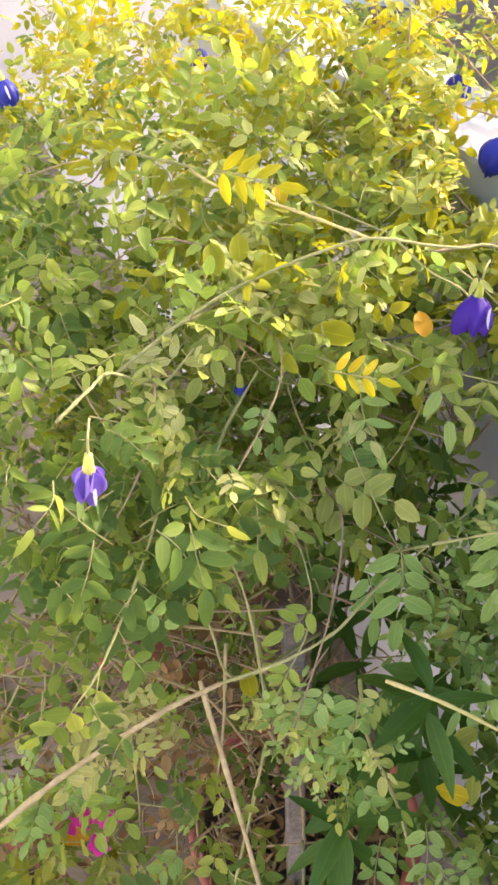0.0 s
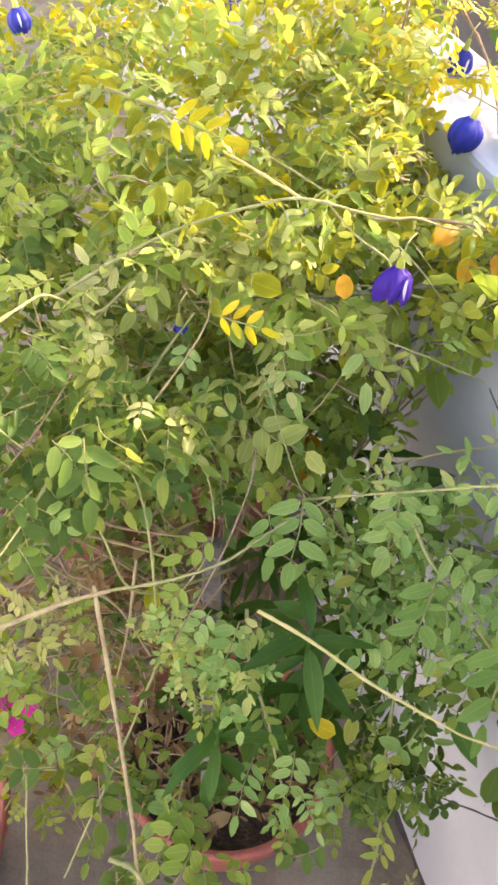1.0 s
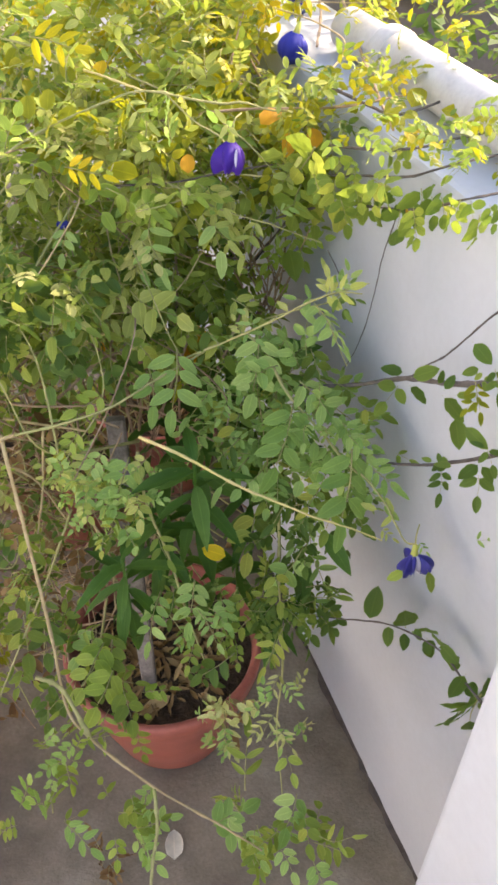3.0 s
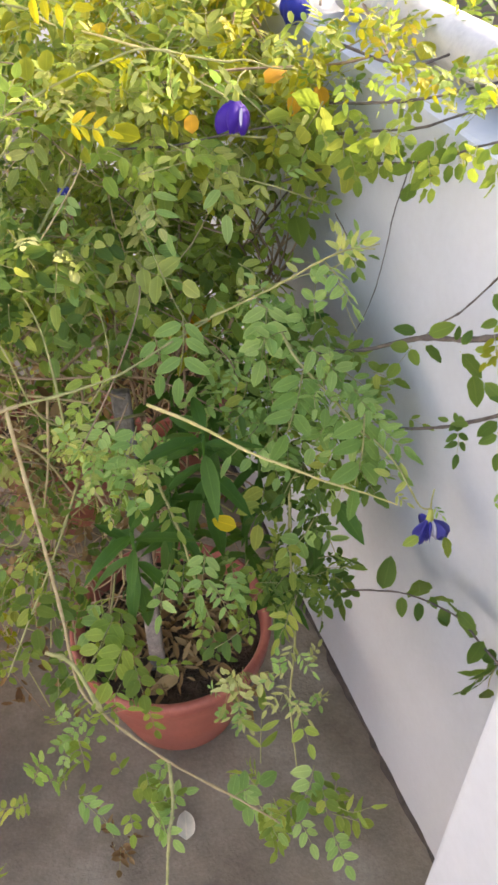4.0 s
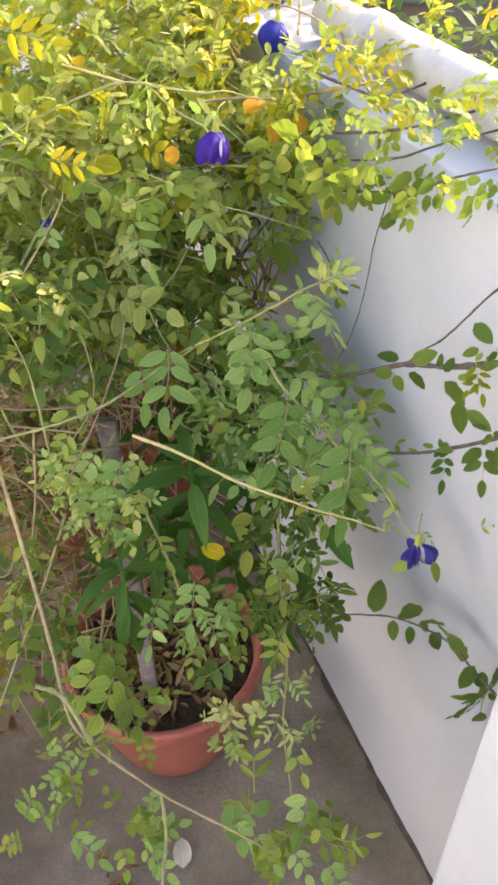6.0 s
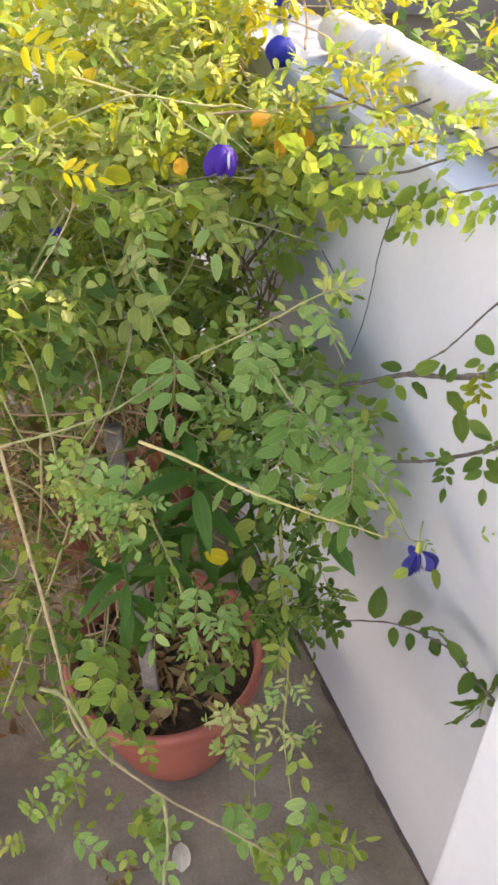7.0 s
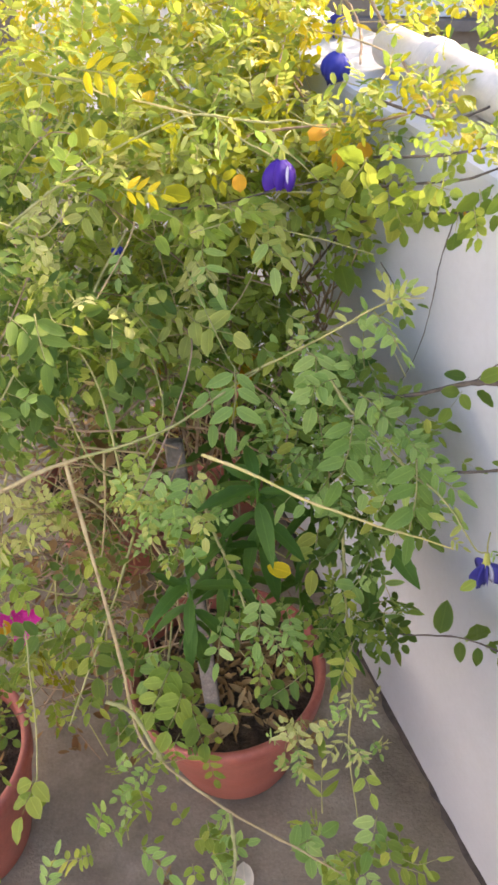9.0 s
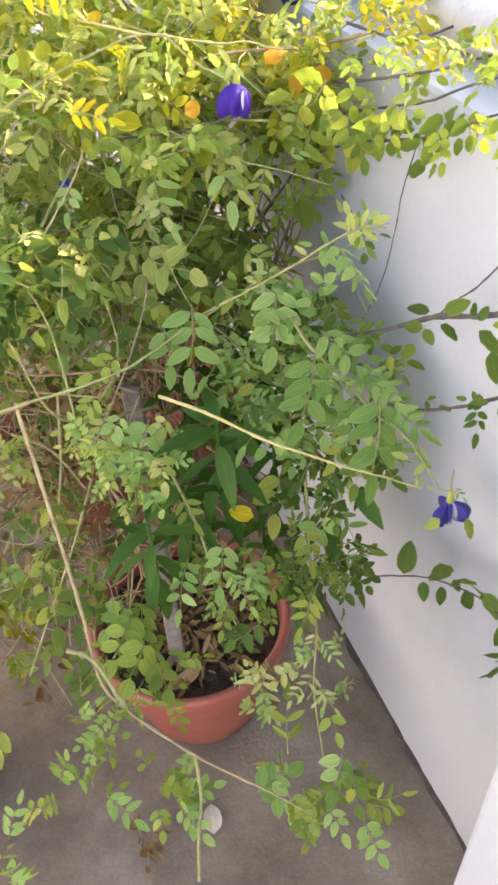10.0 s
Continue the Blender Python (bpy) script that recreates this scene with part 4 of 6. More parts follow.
vine.leaf((0.343, 0.641, 0.872), (0.317, 0.569, 0.789), 3, 'cool', 1)
vine.leaf((0.414, 0.592, 0.849), (0.399, 0.507, 0.761), 3, 'cool', 1)
vine.leaf((0.298, 0.712, 0.921), (0.290, 0.651, 0.838), 3, 'cool', 1)
vine.leaf((0.198, 0.694, 0.910), (0.191, 0.628, 0.824), 3, 'cool', 0.9)
vine.leaf((0.313, 0.722, 0.881), (0.326, 0.676, 0.819), 3, 'green', 1)
vine.leaf((0.349, 0.666, 0.889), (0.408, 0.625, 0.841), 3, 'cool', 0.9)
vine.leaf((0.408, 0.611, 0.855), (0.447, 0.583, 0.830), 2, 'cool', 0.9)
vine.leaf((0.433, 0.589, 0.834), (0.478, 0.561, 0.812), 2, 'cool', 0.8)
vine.leaf((0.466, 0.536, 0.798), (0.426, 0.547, 0.802), 1, 'pale', 0.8)
vine.leaf((0.388, 0.623, 0.776), (0.357, 0.581, 0.731), 3, 'green', 1)
vine.leaf((0.401, 0.594, 0.761), (0.383, 0.551, 0.718), 2, 'green', 1)
vine.leaf((0.276, 0.704, 0.825), (0.261, 0.653, 0.765), 3, 'green', 1)
vine.leaf((0.233, 0.710, 0.821), (0.251, 0.665, 0.764), 3, 'green', 1.1)
vine.leaf((0.299, 0.628, 0.693), (0.287, 0.564, 0.636), 2, 'green', 1.1)
vine.leaf((0.322, 0.647, 0.740), (0.304, 0.612, 0.705), 2, 'green', 1)
vine.leaf((0.372, 0.611, 0.705), (0.343, 0.580, 0.675), 2, 'deep', 1)
vine.leaf((0.436, 0.565, 0.808), (0.470, 0.539, 0.788), 1, 'cool', 0.8)
vine.leaf((0.362, 0.729, 0.892), (0.386, 0.692, 0.842), 2, 'green', 0.9)
vine.leaf((0.331, 0.720, 0.915), (0.303, 0.693, 0.876), 2, 'cool', 1)
vine.leaf((0.425, 0.657, 0.851), (0.456, 0.636, 0.831), 2, 'green', 0.8)
vine.leaf((0.229, 0.720, 0.924), (0.272, 0.692, 0.877), 2, 'green', 1)
vine.leaf((0.150, 0.705, 0.903), (0.184, 0.686, 0.866), 2, 'green', 1.2)
vine.leaf((0.131, 0.712, 0.902), (0.167, 0.700, 0.873), 2, 'green', 1.2)
vine.leaf((0.165, 0.675, 0.891), (0.174, 0.633, 0.834), 2, 'cool', 1)
vine.leaf((0.152, 0.576, 0.835), (0.130, 0.516, 0.781), 3, 'cool', 1)
vine.leaf((0.122, 0.583, 0.838), (0.090, 0.535, 0.799), 4, 'cool', 0.9)
vine.leaf((0.164, 0.541, 0.810), (0.174, 0.508, 0.776), 2, 'pale', 1)
vine.leaf((0.101, 0.583, 0.830), (0.076, 0.547, 0.801), 3, 'pale', 0.9)
vine.leaf((0.144, 0.580, 0.827), (0.109, 0.550, 0.807), 4, 'cool', 0.9)
vine.leaf((0.174, 0.579, 0.833), (0.142, 0.552, 0.813), 3, 'pale', 0.9)
vine.leaf((0.184, 0.543, 0.737), (0.207, 0.510, 0.704), 2, 'green', 0.8)
vine.leaf((0.347, 0.593, 0.660), (0.364, 0.549, 0.623), 2, 'deep', 1)
vine.leaf((0.119, 0.555, 0.793), (0.145, 0.520, 0.753), 3, 'cool', 1)
vine.leaf((0.089, 0.598, 0.851), (0.064, 0.569, 0.829), 2, 'fresh', 0.9)
vine.leaf((0.110, 0.647, 0.871), (0.065, 0.617, 0.852), 2, 'fresh', 1)
vine.leaf((0.076, 0.699, 0.963), (0.043, 0.659, 0.919), 2, 'cool', 1)
vine.leaf((0.228, 0.526, 0.675), (0.222, 0.464, 0.629), 3, 'cool', 1)
vine.leaf((0.262, 0.511, 0.660), (0.280, 0.472, 0.629), 3, 'cool', 1)
vine.leaf((0.236, 0.491, 0.659), (0.270, 0.449, 0.626), 4, 'cool', 0.8)
vine.leaf((0.184, 0.522, 0.653), (0.173, 0.452, 0.604), 4, 'cool', 0.9)
vine.leaf((0.201, 0.526, 0.653), (0.196, 0.482, 0.621), 3, 'green', 1)
vine.leaf((0.293, 0.525, 0.643), (0.258, 0.507, 0.632), 3, 'green', 1)
vine.leaf((0.219, 0.471, 0.550), (0.269, 0.459, 0.537), 3, 'deep', 0.9)
vine.leaf((0.115, 0.471, 0.606), (0.086, 0.398, 0.567), 3, 'fresh', 1.3)
vine.leaf((0.131, 0.440, 0.593), (0.106, 0.376, 0.561), 2, 'fresh', 1.3)
vine.leaf((0.146, 0.422, 0.578), (0.168, 0.376, 0.548), 2, 'green', 1.3)
vine.leaf((0.122, 0.487, 0.602), (0.126, 0.427, 0.563), 3, 'green', 1.2)
vine.leaf((0.102, 0.484, 0.605), (0.071, 0.441, 0.585), 2, 'cool', 1.2)
vine.leaf((0.021, 0.470, 0.660), (0.038, 0.411, 0.614), 2, 'green', 1.1)
vine.leaf((0.042, 0.474, 0.643), (0.056, 0.425, 0.604), 2, 'deep', 1.1)
vine.leaf((0.016, 0.495, 0.681), (0.007, 0.457, 0.656), 2, 'green', 1.2)
vine.leaf((0.101, 0.347, 0.582), (0.077, 0.318, 0.574), 3, 'cool', 1)
vine.leaf((0.042, 0.521, 0.719), (0.064, 0.542, 0.729), 1, 'green', 1)
vine.leaf((0.020, 0.529, 0.735), (0.046, 0.509, 0.707), 1, 'green', 1)
vine.leaf((0.334, 0.463, 0.646), (0.315, 0.420, 0.617), 2, 'green', 0.7)
vine.leaf((0.341, 0.426, 0.633), (0.326, 0.391, 0.611), 3, 'straw', 0.55)
vine.leaf((0.346, 0.418, 0.627), (0.371, 0.391, 0.612), 3, 'cool', 0.6)
vine.leaf((0.337, 0.381, 0.616), (0.319, 0.351, 0.600), 2, 'straw', 0.55)
vine.leaf((0.345, 0.365, 0.608), (0.368, 0.339, 0.594), 2, 'straw', 0.5)
vine.leaf((0.272, 0.416, 0.569), (0.285, 0.361, 0.538), 3, 'straw', 0.55)
vine.leaf((0.269, 0.402, 0.561), (0.245, 0.418, 0.573), 2, 'pale', 0.5)
vine.leaf((0.352, 0.337, 0.604), (0.366, 0.306, 0.589), 1, 'fresh', 1)
vine.leaf((0.286, 0.386, 0.551), (0.256, 0.368, 0.544), 2, 'straw', 0.5)
vine.leaf((0.342, 0.507, 0.654), (0.376, 0.485, 0.638), 3, 'green', 0.9)
vine.leaf((0.328, 0.539, 0.679), (0.342, 0.496, 0.645), 2, 'green', 1)
vine.leaf((0.270, 0.285, 0.526), (0.326, 0.312, 0.535), 2, 'cool', 1.3)
vine.leaf((0.288, 0.301, 0.531), (0.295, 0.261, 0.515), 1, 'cool', 1.4)
vine.leaf((0.367, 0.314, 0.559), (0.348, 0.262, 0.536), 2, 'cool', 1.2)
vine.leaf((0.376, 0.293, 0.550), (0.384, 0.252, 0.533), 2, 'green', 1.2)
vine.leaf((0.173, 0.306, 0.546), (0.189, 0.270, 0.528), 3, 'green', 1)
vine.leaf((0.198, 0.318, 0.548), (0.178, 0.291, 0.539), 2, 'cool', 1)
vine.leaf((0.350, 0.258, 0.545), (0.373, 0.224, 0.533), 2, 'cool', 1.1)
vine.leaf((0.084, 0.309, 0.568), (0.080, 0.287, 0.559), 2, 'cool', 1.1)
vine.leaf((0.164, 0.256, 0.549), (0.173, 0.224, 0.535), 2, 'fresh', 1.1)
vine.leaf((0.383, 0.723, 0.980), (0.416, 0.733, 1.004), 2, 'cool', 0.85)
vine.leaf((0.378, 0.726, 0.985), (0.370, 0.741, 1.013), 1, 'pale', 0.8)
vine.leaf((0.402, 0.725, 0.987), (0.399, 0.740, 1.015), 1, 'cool', 0.8)
vine.leaf((0.369, 0.712, 0.960), (0.411, 0.680, 0.915), 3, 'cool', 0.6)
vine.leaf((0.361, 0.727, 0.965), (0.324, 0.728, 0.966), 1, 'cool', 0.75)
vine.leaf((0.347, 0.723, 0.958), (0.374, 0.719, 0.954), 1, 'cool', 0.7)
vine.leaf((0.262, 0.741, 0.954), (0.312, 0.724, 0.921), 2, 'pale', 0.7)
vine.leaf((0.401, 0.736, 0.965), (0.403, 0.722, 0.942), 1, 'deep', 1.3)
vine.leaf((0.474, 0.474, 0.777), (0.459, 0.464, 0.766), 0, 'fresh', 1.2)
vine.leaf((0.500, 0.475, 0.778), (0.507, 0.458, 0.765), 0, 'green', 1)
vine.leaf((0.449, 0.516, 0.797), (0.469, 0.503, 0.789), 2, 'pale', 0.7)
vine.leaf((0.490, 0.499, 0.797), (0.503, 0.486, 0.788), 2, 'cool', 0.6)
vine.leaf((0.550, 0.495, 0.810), (0.571, 0.493, 0.816), 1, 'cool', 0.8)
vine.leaf((0.141, 0.942, 1.191), (0.182, 0.940, 1.161), 2, 'lime', 0.8)
vine.leaf((0.328, 1.052, 1.233), (0.347, 1.045, 1.202), 0, 'yellow', 0.6)
vine.leaf((0.209, 0.738, 1.098), (0.241, 0.733, 1.078), 1, 'fresh', 0.8)
vine.leaf((0.133, 0.853, 1.128), (0.171, 0.819, 1.066), 3, 'pale', 1.25)
vine.leaf((0.062, 0.766, 1.028), (0.055, 0.735, 0.991), 2, 'cool', 1)
# the deep tone on the left leaves stands in for the canopy's shade
vine.leaf((-0.014, 0.711, 0.987), (-0.019, 0.624, 0.905), 3, 'deep', 0.8)
vine.leaf((-0.050, 0.624, 0.945), (-0.001, 0.604, 0.910), 1, 'deep', 1.1)
vine.leaf((-0.063, 0.582, 0.929), (-0.042, 0.548, 0.896), 1, 'deep', 1.3)
vine.leaf((0.238, 0.801, 1.024), (0.255, 0.761, 0.974), 1, 'cool', 0.9)
vine.leaf((0.158, 0.826, 1.042), (0.176, 0.788, 0.989), 1, 'green', 1.2)
vine.leaf((0.004, 0.739, 0.998), (0.025, 0.683, 0.931), 2, 'deep', 0.7)
vine.leaf((-0.069, 0.759, 1.092), (-0.122, 0.725, 1.080), 3, 'pale', 0.7)
vine.leaf((-0.019, 0.783, 1.064), (-0.061, 0.795, 1.105), 2, 'straw', 0.8)
vine.leaf((0.096, 0.838, 1.089), (0.134, 0.804, 1.031), 2, 'pale', 1)
vine.leaf((0.024, 0.805, 1.078), (-0.010, 0.765, 1.035), 2, 'pale', 0.9)
vine.leaf((0.049, 0.855, 1.112), (0.088, 0.845, 1.083), 2, 'pale', 0.9)
vine.leaf((0.226, 0.826, 1.059), (0.262, 0.801, 1.025), 2, 'pale', 0.8)
vine.leaf((0.314, 0.812, 1.033), (0.362, 0.820, 1.057), 3, 'cool', 0.6)
vine.leaf((-0.104, 0.957, 1.123), (-0.058, 0.952, 1.083), 2, 'green', 1)
vine.leaf((0.002, 0.990, 1.128), (0.052, 0.978, 1.083), 2, 'green', 1.1)
vine.leaf((-0.151, 0.899, 1.117), (-0.177, 0.865, 1.077), 2, 'green', 1)
vine.leaf((-0.071, 1.043, 1.165), (-0.146, 1.014, 1.155), 2, 'lime', 0.9)
vine.leaf((0.248, 1.000, 1.104), (0.212, 0.991, 1.083), 1, 'green', 1)
vine.clump((0.330, 0.710, 0.864), 0.05, 10, ('cool', 'cool'), 340, scale=0.75)
vine.clump((0.371, 0.667, 0.826), 0.05, 12, ('cool', 'cool'), 341, scale=0.75)
vine.clump((0.395, 0.627, 0.796), 0.042, 9, ('cool', 'cool'), 342, scale=0.75)
vine.clump((0.386, 0.624, 0.732), 0.05, 10, ('cool', 'deep'), 344, scale=0.8)
vine.clump((0.358, 0.616, 0.668), 0.05, 8, ('cool', 'deep'), 346, scale=0.85)
vine.clump((0.273, 0.725, 0.854), 0.045, 9, ('cool', 'cool'), 347, scale=0.75)
vine.clump((0.235, 0.695, 0.786), 0.04, 7, ('cool', 'cool'), 348, scale=0.7)
vine.clump((0.329, 0.664, 0.774), 0.05, 10, ('cool', 'cool'), 349, scale=0.75)
vine.clump((0.301, 0.699, 0.801), 0.05, 10, ('cool', 'deep'), 351, scale=0.8)
vine.clump((0.113, 0.572, 0.813), 0.045, 12, ('cool', 'pale'), 352, scale=0.55)
vine.clump((0.151, 0.568, 0.798), 0.04, 10, ('cool', 'pale'), 353, scale=0.5)
vine.clump((0.086, 0.565, 0.801), 0.035, 7, ('cool', 'pale'), 354, scale=0.55)
vine.clump((0.130, 0.549, 0.770), 0.04, 8, ('cool', 'green'), 355, scale=0.55)
vine.clump((0.236, 0.512, 0.625), 0.045, 6, ('cool', 'green'), 356, scale=0.6)
vine.clump((0.284, 0.515, 0.598), 0.05, 5, ('green', 'deep'), 357, scale=0.7)
vine.clump((0.321, 0.550, 0.611), 0.05, 10, ('deep', 'deep', 'green'), 359, scale=0.8)
vine.clump((0.364, 0.531, 0.622), 0.04, 8, ('deep', 'deep', 'green'), 360, scale=0.8)
vine.clump((0.347, 0.394, 0.601), 0.03, 5, ('straw', 'cool'), 362, scale=0.5)
vine.clump((0.273, 0.391, 0.555), 0.03, 5, ('straw', 'cool'), 363, scale=0.5)
vine.clump((0.095, 0.461, 0.579), 0.05, 4, ('green', 'deep', 'deep'), 365, scale=0.8)
vine.clump((0.140, 0.415, 0.552), 0.04, 3, ('green', 'fresh', 'deep'), 366, scale=0.8)
vine.clump((0.037, 0.463, 0.611), 0.05, 4, ('green', 'deep', 'deep'), 367, scale=0.8)
vine.clump((0.014, 0.496, 0.669), 0.05, 4, ('green', 'deep', 'deep'), 368, scale=0.8)
vine.clump((0.090, 0.336, 0.579), 0.03, 5, ('cool', 'green'), 369, scale=0.7)
vine.clump((0.063, 0.434, 0.571), 0.04, 3, ('green', 'deep', 'deep'), 370, scale=0.7)
vine.clump((0.307, 0.296, 0.529), 0.04, 5, ('cool', 'green'), 371, scale=0.8)
vine.clump((0.369, 0.272, 0.541), 0.03, 3, ('cool', 'green'), 372, scale=0.8)
vine.clump((0.076, 0.250, 0.578), 0.06, 3, ('green', 'cool'), 373, scale=0.85)
vine.clump((0.163, 0.274, 0.534), 0.04, 3, ('green', 'cool'), 374, scale=0.8)
vine.leaf((0.109, 0.645, 1.157), (0.163, 0.645, 1.146), 3, 'yellow', 0.7)
vine.leaf((0.019, 0.882, 1.209), (0.102, 0.848, 1.200), 3, 'yellow', 0.8)
# dark tones replace the shade that the canopy should cast on this side
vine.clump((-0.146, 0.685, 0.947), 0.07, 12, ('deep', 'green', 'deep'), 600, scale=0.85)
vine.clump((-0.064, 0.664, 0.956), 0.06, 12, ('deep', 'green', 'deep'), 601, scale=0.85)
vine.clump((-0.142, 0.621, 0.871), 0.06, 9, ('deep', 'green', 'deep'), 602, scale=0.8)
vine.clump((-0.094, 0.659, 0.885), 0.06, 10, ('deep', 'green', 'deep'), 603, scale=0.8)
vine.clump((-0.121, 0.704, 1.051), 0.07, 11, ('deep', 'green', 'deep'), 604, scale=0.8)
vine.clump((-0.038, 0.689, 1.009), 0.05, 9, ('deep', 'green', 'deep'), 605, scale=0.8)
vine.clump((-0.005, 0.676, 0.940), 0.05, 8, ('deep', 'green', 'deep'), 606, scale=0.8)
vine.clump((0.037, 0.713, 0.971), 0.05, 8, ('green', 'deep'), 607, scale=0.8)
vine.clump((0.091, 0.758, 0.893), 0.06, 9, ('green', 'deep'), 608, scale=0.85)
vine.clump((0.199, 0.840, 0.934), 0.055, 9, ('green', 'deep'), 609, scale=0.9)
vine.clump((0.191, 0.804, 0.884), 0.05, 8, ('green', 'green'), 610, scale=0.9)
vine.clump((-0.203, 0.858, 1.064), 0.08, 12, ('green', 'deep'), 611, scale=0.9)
# coloured deep for the missing canopy shade as well
vine.leaf((-0.062, 0.561, 1.067), (-0.077, 0.518, 1.024), 3, 'deep', 0.9)
vine.leaf((-0.021, 0.591, 1.045), (0.021, 0.572, 0.998), 2, 'deep', 0.9)
vine.leaf((-0.045, 0.536, 0.960), (-0.017, 0.516, 0.925), 2, 'deep', 1)
vine.leaf((-0.065, 0.483, 0.979), (-0.044, 0.462, 0.947), 2, 'deep', 1)
vine.leaf((0.004, 0.600, 1.043), (0.022, 0.552, 0.975), 2, 'deep', 0.8)
vine.leaf((-0.093, 0.548, 1.036), (-0.062, 0.530, 0.995), 2, 'deep', 1)
vine.leaf((-0.040, 0.472, 0.954), (-0.056, 0.440, 0.933), 2, 'deep', 0.8)
vine.leaf((-0.039, 0.572, 0.996), (-0.068, 0.536, 0.973), 2, 'deep', 1)
vine.leaf((-0.022, 0.321, 0.599), (-0.036, 0.259, 0.576), 2, 'green', 1.2)
vine.leaf((-0.006, 0.311, 0.588), (-0.034, 0.299, 0.593), 1, 'green', 1.2)
vine.stem([(-0.042, 0.441, 0.707), (-0.035, 0.402, 0.663), (-0.028, 0.371, 0.629), (-0.020, 0.324, 0.600), (-0.021, 0.313, 0.595)], 0.0011, 0.0008, M_STEM)
vine.leaf((0.279, 0.432, 0.567), (0.293, 0.374, 0.533), 2, 'dry', 0.6)
vine.leaf((0.269, 0.419, 0.571), (0.256, 0.371, 0.545), 2, 'straw', 0.5)
vine.leaf((0.300, 0.425, 0.573), (0.310, 0.392, 0.554), 2, 'dry', 0.6)
vine.leaf((0.374, 0.663, 0.870), (0.437, 0.633, 0.839), 3, 'cool', 0.8)
vine.leaf((0.403, 0.634, 0.852), (0.454, 0.607, 0.827), 3, 'cool', 0.8)
vine.leaf((0.427, 0.653, 0.862), (0.469, 0.638, 0.852), 1, 'green', 0.9)
vine.leaf((0.439, 0.582, 0.827), (0.483, 0.556, 0.808), 2, 'cool', 0.7)
vine.leaf((0.392, 0.688, 0.872), (0.439, 0.668, 0.851), 2, 'green', 0.9)
vine.leaf((0.382, 0.611, 0.837), (0.408, 0.579, 0.804), 3, 'cool', 0.9)
vine.leaf((0.366, 0.644, 0.861), (0.373, 0.606, 0.815), 2, 'cool', 1)
vine.leaf((0.323, 0.685, 0.881), (0.357, 0.661, 0.849), 3, 'cool', 0.9)
vine.leaf((0.289, 0.709, 0.882), (0.271, 0.676, 0.838), 3, 'cool', 1)
vine.leaf((0.434, 0.603, 0.835), (0.460, 0.587, 0.822), 1, 'cool', 0.8)
vine.leaf((0.393, 0.600, 0.811), (0.435, 0.570, 0.784), 2, 'cool', 0.9)
vine.leaf((0.468, 0.607, 0.831), (0.496, 0.595, 0.824), 1, 'green', 0.8)
vine.leaf((0.254, 0.808, 1.140), (0.243, 0.803, 1.157), 0, 'pale', 0.7)
vine.leaf((0.256, 0.808, 1.139), (0.268, 0.796, 1.132), 0, 'pale', 0.7)
vine.leaf((0.255, 0.809, 1.141), (0.250, 0.794, 1.130), 0, 'pale', 0.7)
vine.stem([(0.194, 0.715, 0.875), (0.268, 0.684, 0.934), (0.320, 0.655, 0.983), (0.357, 0.630, 1.023), (0.383, 0.607, 1.049), (0.405, 0.580, 1.065)], 0.0016, 0.0008, M_STEM)
vine.leaf((0.360, 0.626, 1.024), (0.396, 0.554, 1.000), 3, 'cool', 0.8)
vine.leaf((0.369, 0.620, 1.036), (0.405, 0.585, 1.074), 3, 'pale', 0.8)
vine.leaf((0.375, 0.616, 1.042), (0.369, 0.637, 1.064), 1, 'pale', 0.9)
vine.leaf((0.333, 0.647, 0.997), (0.323, 0.664, 1.003), 0, 'pale', 0.8)
vine.leaf((0.345, 0.638, 1.009), (0.363, 0.614, 1.011), 0, 'cool', 0.8)
vine.leaf((0.286, 0.674, 0.950), (0.306, 0.650, 0.951), 1, 'cool', 0.8)
vine.leaf((0.279, 0.679, 0.944), (0.264, 0.703, 0.957), 2, 'pale', 0.8)
vine.leaf((0.383, 0.605, 1.045), (0.396, 0.577, 1.034), 1, 'deep', 0.8)
vine.leaf((0.399, 0.585, 1.056), (0.407, 0.573, 1.060), 0, 'deep', 0.8)
vine.leaf((0.293, 0.673, 0.960), (0.272, 0.703, 0.969), 1, 'cool', 0.8)
vine.tendrils(48, 31, (M_STEM, M_STEM, M_BARK, M_TAN), r=0.0009)
vine.finish(295)

# ---- the older vine behind, over the parapet ----
back = Plant("butterfly_pea_vine", "old butterfly pea vine heaped over the parapet with sunlit yellowing leaves", "vine", (0.02, 1.42, 0.23), fine=0.85, more=3.3)
back.stem([(-0.055, 1.4, 0.22), (-0.01, 1.25, 0.5), (0.266, 0.931, 0.792), (0.301, 0.966, 0.929)], 0.0022, 0.0011, M_BARK)
back.stem([(-0.03, 1.38, 0.22), (0.02, 1.22, 0.5), (0.273, 0.934, 0.795), (0.341, 0.891, 0.915)], 0.0022, 0.0011, M_BARK)
back.stem([(-0.005, 1.36, 0.22), (0.05, 1.19, 0.5), (0.28, 0.938, 0.799), (0.228, 0.958, 0.925)], 0.0022, 0.0011, M_BARK)
back.stem([(0.02, 1.34, 0.22), (0.08, 1.16, 0.5), (0.286, 0.942, 0.803), (0.277, 0.938, 0.9)], 0.0022, 0.0011, M_BARK)
back.stem([(0.045, 1.32, 0.22), (0.11, 1.13, 0.5), (0.293, 0.945, 0.806), (0.194, 1.093, 0.934)], 0.0022, 0.0011, M_BARK)
back.stem([(0.07, 1.3, 0.22), (0.14, 1.1, 0.5), (0.3, 0.949, 0.81), (0.325, 0.94, 0.974)], 0.0022, 0.0011, M_BARK)
